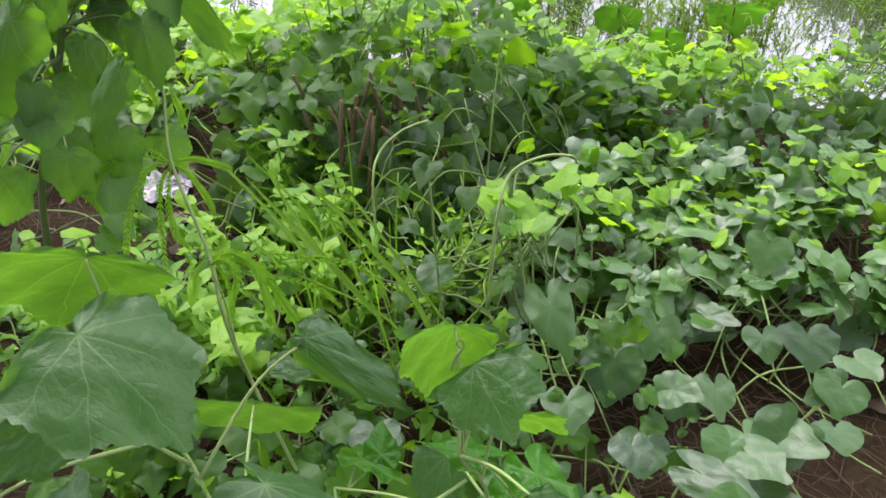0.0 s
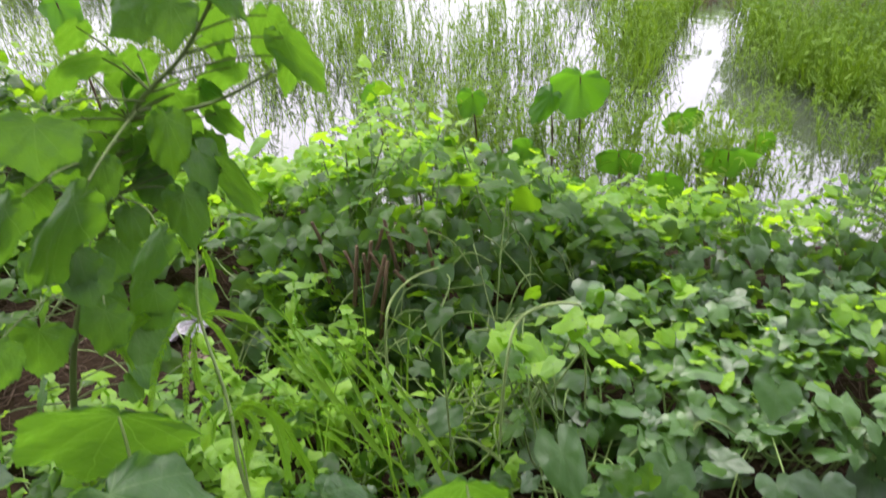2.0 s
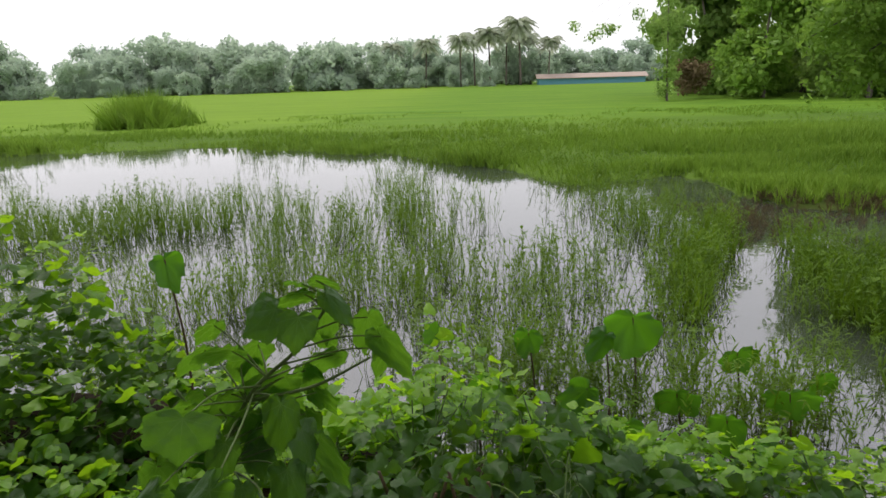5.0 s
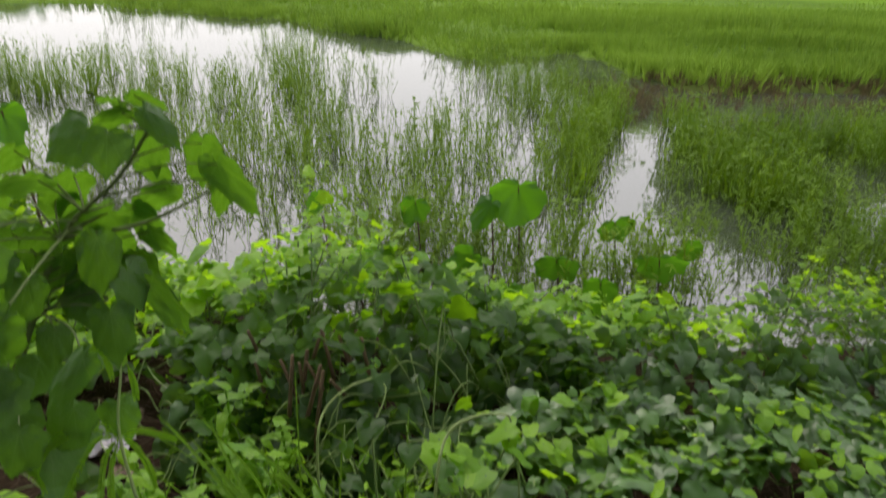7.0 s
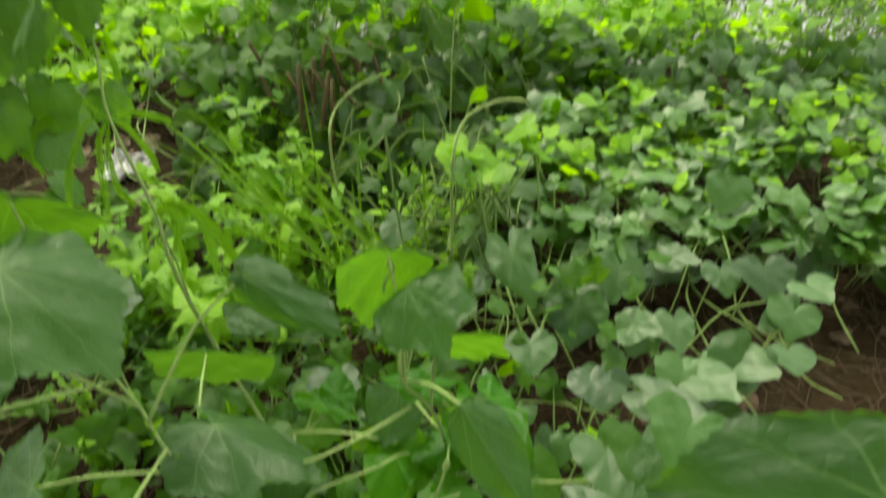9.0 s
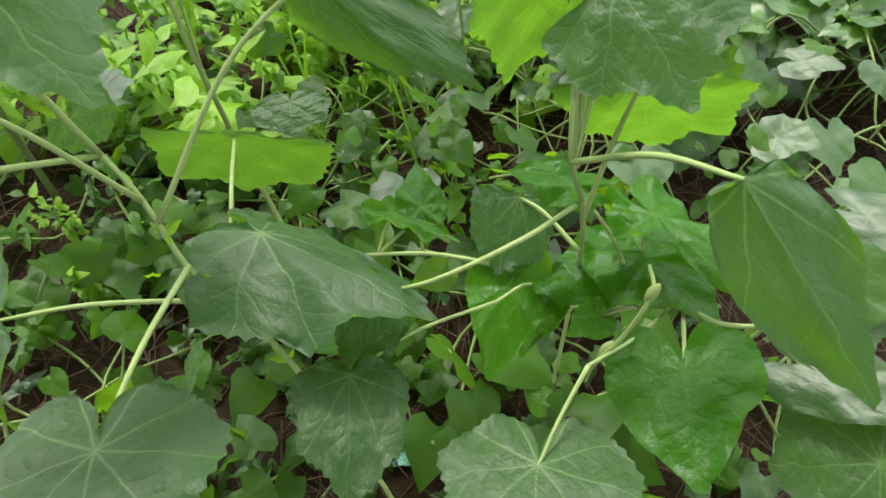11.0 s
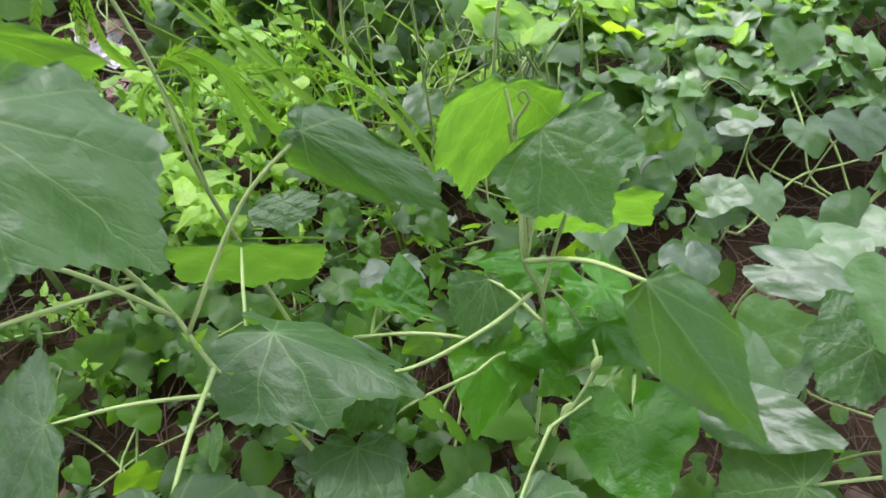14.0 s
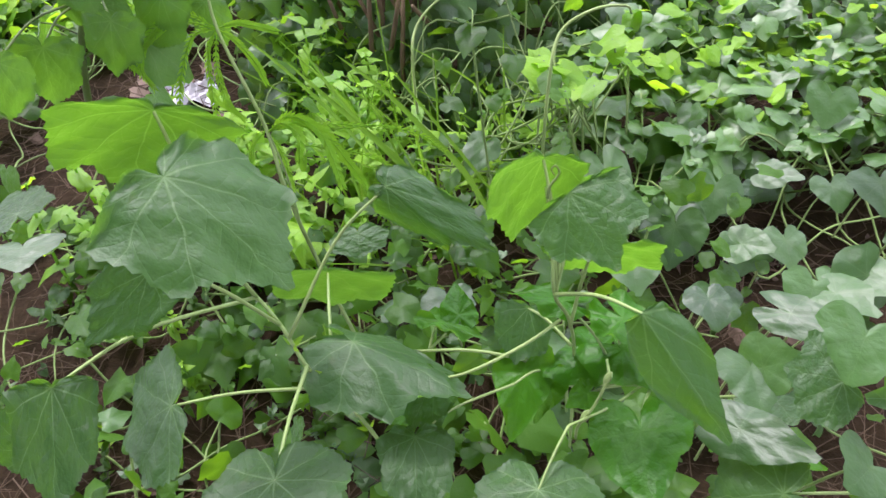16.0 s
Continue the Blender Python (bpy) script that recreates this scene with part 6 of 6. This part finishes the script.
for _ in range(30):
    ox, oy = r5.uniform(0.12, 0.56), r5.uniform(0.94, 1.30)
    dx, dy, h = r5.uniform(-0.24, 0.08), r5.uniform(-0.06, 0.16), r5.uniform(0.12, 0.36)
    blade(grass_clump, [(ox, oy, 0.43), (ox + dx * 0.3, oy + dy * 0.3, 0.43 + h * 0.6), (ox + dx, oy + dy, 0.43 + h)], r5.uniform(0.0009, 0.0022))

for label, pts in (("pale curling vine tendril reaching up from the mound", [(0.25, 1.22, 0.60), (0.252, 1.216, 0.768), (0.264, 1.249, 0.811), (0.30, 1.27, 0.838), (0.343, 1.279, 0.852)]),
                   ("pale arching vine tendril with a hooked tip", [(0.435, 1.08, 0.62), (0.438, 1.072, 0.816), (0.457, 1.111, 0.867), (0.50, 1.115, 0.894), (0.54, 1.112, 0.897), (0.55, 1.112, 0.885)])):
    tend = empty("tendril", pts[0], label, "tendril")
    child(tube("shoot", pts, 0.0026, 0.0016, STEM, sides=6), tend)

reed_stalk = empty("weed_stalk", (1.2, 2.0, 0.2), "dark upright weed stalk on the slope", "plant")
child(tube("stalk", [(1.2, 1.98, 0.1), (1.17, 2.03, 0.3), (1.141, 2.083, 0.451)], 0.006, 0.004, BROWN_STEM), reed_stalk)


# ---- bud stalk, curled shoot, litter scraps ----
bud_stalk = empty("bud_stalk", (0.373, 0.545, 0.866), "pale green bud stalk with two swollen buds", "bud")
child(tube("stalk", [(0.373, 0.545, 0.866), (0.372, 0.541, 0.897), (0.382, 0.543, 0.924), (0.390, 0.549, 0.954), (0.393, 0.565, 0.952)], 0.0013, 0.0010, STEM), bud_stalk)


def bud(plant, at, way, size):
    at, way = Vector(at), Vector(way).normalized()
    pts = [at - way * size + way * size * 2 * k / 7 for k in range(8)]
    v, f = [], []
    side = way.orthogonal().normalized()
    up = way.cross(side)
    for k, q in enumerate(pts):
        rad = size * 0.42 * math.sin(math.pi * (0.08 + 0.84 * k / 7)) ** 0.8
        for s in range(8):
            wob = 1 + 0.18 * math.cos(5 * 6.283 * s / 8)
            v.append(q + (side * math.cos(6.283 * s / 8) + up * math.sin(6.283 * s / 8)) * rad * wob)
        if k:
            c = (k - 1) * 8
            f += [(c + s, c + (s + 1) % 8, c + 8 + (s + 1) % 8, c + 8 + s) for s in range(8)]
    f += [tuple(range(8))[::-1], tuple(range(56, 64))]
    child(mesh_object("bud", v, f, STEM), plant)


bud(bud_stalk, (0.390, 0.549, 0.954), (0.018, 0.008, 0.057), 0.0065)
bud(bud_stalk, (0.377, 0.544, 0.906), (0.018, 0.008, 0.057), 0.0075)

PLASTIC = rough_material("white_plastic", (0.30, 0.28, 0.32), (0.62, 0.60, 0.65), 12, 0.35, 0.3, 0.004, spec=0.5)
TEAL = rough_material("teal_plastic", (0.05, 0.28, 0.22), (0.4, 0.6, 0.55), 40, 0.3, 0.3, 0.004, spec=0.5)


def scrap(at, size, seed, material, label):
    """A crumpled piece of thin packaging lying on the soil."""
    n = 12
    v, f = [], []
    for j in range(n):
        for i in range(n):
            x, y = (i / (n - 1) - 0.5), (j / (n - 1) - 0.5)
            h = 0.45 * abs(noise.noise((x * 3.1, y * 3.1, seed))) + 0.25 * abs(noise.noise((x * 8, y * 8, seed + 4)))
            v.append((at[0] + size * (x * (1 - 0.3 * abs(y)) + 0.12 * noise.noise((y * 4, seed, 0))), at[1] + size * 0.8 * y, at[2] + size * h * 0.8))
            if i and j:
                q = j * n + i
                f.append((q - n - 1, q - n, q, q - 1))
    ob = mesh_object("plastic_scrap", v, f, material, smooth=False)
    return tagged(ob, label, "litter", "plastic scraps")


scrap((-0.285, 1.635, 0.435), 0.13, 3, PLASTIC, "crumpled whitish plastic scrap lying on bare soil")
scrap((-0.27, 2.10, 0.42), 0.06, 5, PLASTIC, "small white plastic scrap among the vines")
scrap((0.252, 0.638, 0.444), 0.035, 8, TEAL, "torn teal plastic wrapper on the litter")

# pale dry leaves and clods on the bare patch
stone_pts = [(-0.36 + 0.2 * rng.normal(), 1.66 + 0.16 * rng.normal()) for _ in range(30)]
dead_pts = np.array([(x, y, ground(x, y) + 0.008) for x, y in stone_pts])
DEAD = rough_material("dead_leaf", (0.10, 0.07, 0.05), (0.30, 0.22, 0.18), 14, 0.8, 0.3, 0.003)
batch("dead_leaves", SMALL_T, rng.integers(0, 4, 30), leaf_frames(dead_pts, (0.02, 0.045), 133, (0, 0, 1), 0.25), DEAD, "pale brown dead leaves on bare soil", "leaf litter")
all_dead = np.array([(x, y, ground(x, y) + 0.01) for x, y in zip(rng.uniform(-0.8, 1.5, 260), rng.uniform(0.2, 1.6, 260))])
DEAD_BROWN = rough_material("brown_leaf", (0.03, 0.02, 0.014), (0.13, 0.085, 0.06), 14, 0.8, 0.3, 0.003)
batch("dead_leaves", SMALL_T, rng.integers(0, 4, 260), leaf_frames(all_dead, (0.014, 0.034), 134, (0, 0, 1), 0.7), DEAD_BROWN, "curled brown dead leaves among the litter", "leaf litter")

# brown stems inside the mound
mound_stump = empty("stump", (0.22, 1.62, 0.43), "old brown stump wrapped in vine stems", "stump")
r6 = random.Random(6)
for _ in range(16):
    x, y = 0.2 + r6.gauss(0, 0.07), 1.55 + r6.gauss(0, 0.05)
    child(tube("stem", [(x, y, 0.40), (x + r6.gauss(0, 0.02), y, 0.55), (x + r6.gauss(0, 0.04), y + r6.gauss(0, 0.03), 0.72 + r6.uniform(-0.05, 0.05))], 0.008, 0.004, BROWN_STEM, sides=6, per=3), mound_stump)


# ---- trees, palms and the building across the plain ----
def clump_template(seed, count=18, size=0.34):
    """A loose spray of leaf blades about 1 across."""
    r = random.Random(seed)
    v, f = [], []
    for _ in range(count):
        p = Vector((r.gauss(0, 1), r.gauss(0, 1), r.gauss(0, 0.8))).normalized() * 0.55 * r.random() ** 0.5
        d = Vector((r.gauss(0, 1), r.gauss(0, 1), r.gauss(-0.3, 0.6))).normalized()
        n = d.orthogonal().normalized()
        n.rotate(Matrix.Rotation(r.uniform(0, 6.28), 3, d))
        s = size * r.uniform(0.6, 1.2)
        b = len(v)
        v += [tuple(p - d * s * 0.5), tuple(p + n * s * 0.26), tuple(p + d * s * 0.5), tuple(p - n * s * 0.26)]
        f += [(b, b + 1, b + 2), (b, b + 2, b + 3)]
    return v, f, [(0, 0)] * len(v)


CLUMPS = [clump_template(i) for i in range(6)]
FAR_CLUMPS = [clump_template(10 + i, 9, 0.5) for i in range(6)]


def tree(at, height, spread, seed, material, low=0.25, clumps=150, clump=1.0, label="broad leafy tree at the edge of the plain", name="tree", group="trees across the plain", limbs=99, sprays=None):
    r = random.Random(seed)
    thing = empty(name, at, label, "tree", group)
    top = Vector((r.uniform(-0.05, 0.05) * height, 0, height * 0.72))
    v, f = tube_data(smooth_line([Vector((0, 0, -0.2)), Vector((r.uniform(-0.03, 0.03) * height, 0, height * 0.35)), top], 4), height * 0.022, height * 0.006, 7)
    trunk = mesh_object("trunk", v, f, BARK, thing)
    blobs = []
    for i in range(r.randint(14, 19)):
        a, q = r.uniform(0, 6.28), r.uniform(0.1, 0.75)
        c = Vector((math.cos(a) * spread * q, math.sin(a) * spread * q, height * r.uniform(low + 0.14, 0.86)))
        blobs.append((c, spread * r.uniform(0.2, 0.42)))
        if i >= limbs:
            continue
        lv, lf = tube_data(smooth_line([Vector((0, 0, height * max(low, 0.1) * 0.8)), Vector((c.x * 0.5, c.y * 0.5, c.z * 0.75)), c], 3), height * 0.009, height * 0.003, 5)
        mesh_object("limb", lv, lf, BARK, thing)
    pos, sizes = [], []
    for _ in range(clumps):
        c, s = r.choice(blobs)
        d = Vector((r.gauss(0, 1), r.gauss(0, 1), r.gauss(0, 1))).normalized() * s * r.uniform(0.45, 1.05)
        pos.append((c.x + d.x, c.y + d.y, max(c.z + d.z * 0.85, height * 0.04)))
        sizes.append(clump * r.uniform(0.7, 1.4))
    pos, sizes = np.array(pos), np.array(sizes)
    g = np.random.default_rng(seed)
    fr = frames_from(pos, g.normal(0, 1, (len(pos), 3)), g.normal(0, 1, (len(pos), 3)), sizes)
    crown = batch("crown", sprays or CLUMPS, g.integers(0, 6, len(pos)), fr, material, "", "", uv=False)
    crown.parent = thing
    return thing


far = [tree((0, 0, 0), 7.6 + 0.6 * i, 4.6 + 0.4 * (i % 3), 200 + i, HAZED_CROWN, -0.10, 420, 1.5, limbs=3, sprays=FAR_CLUMPS) for i in range(6)]
r8 = random.Random(8)
for i in range(92):
    x = -100 + i * 1.46 + r8.uniform(-1.2, 1.2)
    y = 112 + r8.uniform(-6, 16) - (8 if x < -30 else 0)
    k = r8.uniform(0.6, 0.95) * (1 + 0.12 * noise.noise((x * 0.06, 2, 0)))
    if x > -8:
        y, k = y + 12, k * 0.75
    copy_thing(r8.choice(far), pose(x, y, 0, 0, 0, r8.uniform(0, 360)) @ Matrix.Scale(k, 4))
for i in range(26):
    x = -98 + i * 5.2 + r8.uniform(-1, 1)
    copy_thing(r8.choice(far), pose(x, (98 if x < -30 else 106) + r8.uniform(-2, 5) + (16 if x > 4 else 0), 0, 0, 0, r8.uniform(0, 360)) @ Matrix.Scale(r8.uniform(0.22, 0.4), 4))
for i, t in enumerate(far):
    t.location = (-104 - 4 * i, 118, 0)


def palm(at, height, seed, fronds=34, reach=3.1):
    r = random.Random(seed)
    thing = empty("palm_tree", at, "slim coconut palm with drooping fronds", "palm tree", "palms across the plain")
    bend = r.uniform(-0.5, 0.5)
    v, f = tube_data(smooth_line([Vector((0, 0, -0.2)), Vector((bend * 0.4, 0, height * 0.5)), Vector((bend, 0, height))], 5), 0.2, 0.12, 7)
    mesh_object("trunk", v, f, BARK, thing)
    for i in range(fronds):
        a, up = 6.28 * i * 0.382 + r.uniform(-0.2, 0.2), -0.7 + 1.9 * i / fronds
        ln = reach * r.uniform(0.8, 1.1)
        line = []
        for k in range(9):
            t = k / 8
            line.append(Vector((bend + math.cos(a) * ln * t, math.sin(a) * ln * t, height + ln * (up * t - (0.5 + 0.3 * up) * t * t * 1.1))))
        v, f = tube_data(line, 0.03, 0.01, 4)
        v = [tuple(q) for q in v]
        for k in range(1, 9):
            way = (line[k] - line[k - 1]).normalized()
            side = way.cross(Vector((0, 0, 1))).normalized()
            for half in (0.0, 0.5):
                q = line[k - 1].lerp(line[k], half + 0.25)
                for s in (-1, 1):
                    d = (side * s * 0.8 + way * 0.4 + Vector((0, 0, -0.55))).normalized()
                    w, z = way * 0.19, 1.0 * math.sin(math.pi * (0.12 + 0.8 * k / 9))
                    b = len(v)
                    v += [tuple(q - w), tuple(q + w), tuple(q + d * z)]
                    f.append((b, b + 1, b + 2))
        mesh_object("frond", v, f, HAZED_PALM, thing)
    return thing


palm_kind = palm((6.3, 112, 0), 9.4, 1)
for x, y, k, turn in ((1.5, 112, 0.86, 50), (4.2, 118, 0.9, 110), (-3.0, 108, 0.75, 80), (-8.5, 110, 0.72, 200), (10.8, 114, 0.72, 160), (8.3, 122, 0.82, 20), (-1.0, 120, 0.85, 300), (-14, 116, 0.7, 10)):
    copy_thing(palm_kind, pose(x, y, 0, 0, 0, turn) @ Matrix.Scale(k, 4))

# low shed with a long roof
TIN = rough_material("weathered_roof", (0.28, 0.21, 0.17), (0.44, 0.35, 0.30), 1.5, 0.7, 0.2, 0.01)
BLUE = rough_material("blue_wall", (0.10, 0.26, 0.34), (0.16, 0.38, 0.46), 0.8, 0.7, 0.2, 0.01)


def box_data(x0, x1, y0, y1, z0, z1):
    v = [(x, y, z) for x in (x0, x1) for y in (y0, y1) for z in (z0, z1)]
    return v, [(0, 1, 3, 2), (4, 6, 7, 5), (0, 4, 5, 1), (2, 3, 7, 6), (0, 2, 6, 4), (1, 5, 7, 3)]


shed = empty("shed", (17, 112, 0), "long low shed with blue walls and faded roof", "building")
child(mesh_object("wall", *box_data(9.0, 25.2, 110, 114, 0.0, 0.95), BLUE, smooth=False), shed)
rv = [(8.6, 109.5, 0.92), (25.6, 109.5, 0.92), (25.6, 112, 1.55), (8.6, 112, 1.55), (8.6, 114.5, 0.92), (25.6, 114.5, 0.92), (8.6, 109.5, 1.0), (25.6, 109.5, 1.0), (25.6, 112, 1.64), (8.6, 112, 1.64), (8.6, 114.5, 1.0), (25.6, 114.5, 1.0)]
child(mesh_object("roof", rv, [(6, 7, 8, 9), (9, 8, 11, 10), (3, 2, 1, 0), (4, 5, 2, 3), (0, 1, 7, 6), (5, 4, 10, 11), (0, 6, 9, 3), (3, 9, 10, 4), (1, 2, 8, 7), (2, 5, 11, 8)], TIN, smooth=False), shed)

# grassy bush out on the plain
bush = empty("bush", (-12.9, 27, 0.05), "tall rank grass bush on the plain", "bush")
n = 460
bp = np.stack([rng.normal(-12.9, 0.75, n), rng.normal(27, 0.8, n), np.full(n, 0.03)], 1)
child(batch("foliage", [tuft_template(60 + i, 20, 0.012) for i in range(4)], rng.integers(0, 4, n), standing(bp, rng.uniform(0.9, 2.5, n) * np.exp(-((bp[:, 0] + 12.9) / 1.7) ** 2) * np.array([0.75 + 0.6 * noise.noise((x * 1.6, 4, 0)) for x in bp[:, 0]]), 0.3), MEADOW, "", "", uv=False), bush)

# big trees on the east side, reaching over the meadow
wood = (("dense dark tree leaning over the meadow", 26.0, 40.0, 11.5, 6.5), ("dense dark tree leaning over the meadow", 20.5, 46.0, 10.0, 5.5), ("dense dark tree leaning over the meadow", 33.0, 38.0, 13.0, 7.5),
        ("dense dark tree leaning over the meadow", 14.6, 47.0, 8.5, 3.6), ("dense dark tree leaning over the meadow", 29.0, 54.0, 12.0, 7.0))
for i, (lab, x, y, h, s) in enumerate(wood):
    tree((x, y, 0), h, s, 300 + i, NEAR_CROWN, -0.06, 1300, 1.35, lab, group="trees beside the meadow", limbs=0)
for i, (x, y, h, s) in enumerate(((16.0, 42, 2.2, 2.2), (19.5, 38, 2.4, 2.6), (23.5, 34, 2.2, 2.6), (14.5, 50, 2.0, 1.55), (27, 31, 2.6, 3.0))):
    tree((x, y, 0), h, s, 330 + i, NEAR_CROWN, 0.0, 330, 0.75, "low green thicket under the trees", "shrub", "thicket beside the meadow")


def hanging_tree(at, trunk_top, boughs, seed, label, clumps, clump):
    """A tree whose boughs droop to one side, leaf sprays hanging along them."""
    r = random.Random(seed)
    thing = empty("tree", at, label, "tree", "trees beside the meadow")
    foot, top = Vector(at), Vector(trunk_top)
    child(tube("trunk", [foot - Vector((0, 0, 0.2)), foot.lerp(top, 0.5) + Vector((0.12, 0, 0)), top], 0.14, 0.06, BARK, sides=8), thing)
    pos, sizes = [], []
    for end, reach in boughs:
        end = Vector(end)
        mid = top.lerp(end, 0.55) + Vector((0, 0, 0.35))
        line = smooth_line([top, mid, end], 8)
        v, f = tube_data(line, 0.04, 0.008, 5)
        child(mesh_object("limb", v, f, BARK), thing)
        for _ in range(clumps):
            q = line[int(len(line) * (0.25 + 0.75 * r.random() ** 0.6)) - 1]
            pos.append((q.x + r.gauss(0, reach), q.y + r.gauss(0, reach), q.z + r.gauss(-0.1, reach * 0.75)))
            sizes.append(clump * r.uniform(0.6, 1.4))
    pos, sizes = np.array(pos), np.array(sizes)
    g = np.random.default_rng(seed)
    ahead = g.normal(0, 1, (len(pos), 3)) + np.array((0, 0, -0.4))
    crown = batch("crown", CLUMPS, g.integers(0, 6, len(pos)), frames_from(pos, ahead, g.normal(0, 1, (len(pos), 3)), sizes), BOUGH, "", "", uv=False)
    return child(crown, thing)


hanging_tree((11.4, 11.0, 0), (9.6, 11.1, 3.4), (((5.5, 11.1, 1.45), 0.22), ((5.25, 11.3, 2.05), 0.28), ((6.1, 10.8, 1.5), 0.25), ((5.9, 11.4, 2.4), 0.36), ((6.4, 10.7, 2.2), 0.3), ((6.9, 11.2, 1.6), 0.35), ((7.2, 11.0, 2.6), 0.4), ((5.5, 11.2, 2.6), 0.3)),
             341, "bright leafy tree with boughs hanging over the meadow", 170, 0.31)

# a slim tree whose thin twigs hang against the sky
slim = empty("tree", (10.3, 39, 0), "slim tree with sparse dangling leaf sprays", "tree", "trees beside the meadow")
child(tube("trunk", [(10.3, 39, -0.2), (10.2, 39, 2.5), (10.1, 38.9, 5.6)], 0.07, 0.03, BARK), slim)
r9 = random.Random(9)
slim_pos = []
for x, y, z, n in ((5.3, 39.2, 4.05, 6), (6.35, 39.4, 3.55, 8), (7.2, 39.3, 3.9, 12), (8.5, 39.1, 4.6, 6), (8.8, 38.8, 4.0, 6), (9.3, 38.9, 3.8, 9), (11.2, 38.6, 4.7, 8), (11.4, 38.8, 4.1, 8)):
    tip = Vector((x, y, z))
    top = Vector((10.1, 38.9, 5.5))
    line = smooth_line([top, top.lerp(tip, 0.6) + Vector((0, 0, 0.75)), tip], 8)
    v, f = tube_data(line, 0.012, 0.004, 5)
    child(mesh_object("twig", v, f, BARK), slim)
    slim_pos += [(x + r9.gauss(0, 0.16), y + r9.gauss(0, 0.16), z + r9.gauss(0, 0.12)) for _ in range(n)]
for _ in range(130):
    k = r9.random()
    slim_pos.append((10.2 + r9.gauss(0, 0.30), 39 + r9.gauss(0, 0.3), 0.3 + 5.6 * k))
slim_pos = np.array(slim_pos)
g9 = np.random.default_rng(9)
child(batch("crown", CLUMPS, g9.integers(0, 6, len(slim_pos)), frames_from(slim_pos, g9.normal(0, 1, (len(slim_pos), 3)), g9.normal(0, 1, (len(slim_pos), 3)), g9.uniform(0.35, 0.7, len(slim_pos))), NEAR_CROWN, "", "", uv=False), slim)

for i, (x, y, h, s) in enumerate(((15.2, 38.5, 6.6, 2.6), (19.0, 35.5, 7.2, 3.0), (23.5, 32.5, 7.6, 3.2))):
    tree((x, y, 0), h, s, 390 + i, BOUGH, -0.05, 520, 0.95, "leafy green tree at the front of the wood", group="trees beside the meadow", limbs=0)

# a dry brown shrub at the foot of the wood
DRY = blade_material("dry_fronds", (0.11, 0.085, 0.04), (0.27, 0.2, 0.11), (0.2, 0.12, 0.05), 0.7, 0.2, 0.5)
tree((11.8, 40.6, 0.4), 1.7, 1.2, 352, DRY, 0.1, 150, 0.6, "dry brown shrub under the green trees", "shrub", "thicket beside the meadow")

# unseen tall trees, added behind the path so their crowns shade the bank
for i, (x, y, h, s) in enumerate(((-4.0, -2.6, 9.5, 4.4), (0.2, -3.2, 10.0, 4.6), (3.7, -1.8, 9.5, 4.4), (-8.0, -0.5, 9.0, 3.8))):
    tree((x, y, 0.35), h, s, 380 + i, NEAR_CROWN, 0.40, 620, 1.1, "added unseen tree whose crown shades the near bank", group="grove behind the path")

# more unseen trees, added behind the path to shut off light from the south
for i, (x, y, h, s) in enumerate(((-6.5, -5.5, 5.0, 3.0), (0.5, -9.5, 5.0, 3.0), (8.6, -4.5, 6.0, 3.4), (10.5, 2.0, 7.0, 3.4), (-11.5, -1.5, 6.5, 3.6))):
    tree((x, y, 0.35), h, s, 360 + i, NEAR_CROWN, 0.06, 620, 1.1, "added unseen tree that blocks light from the south", group="grove behind the path")
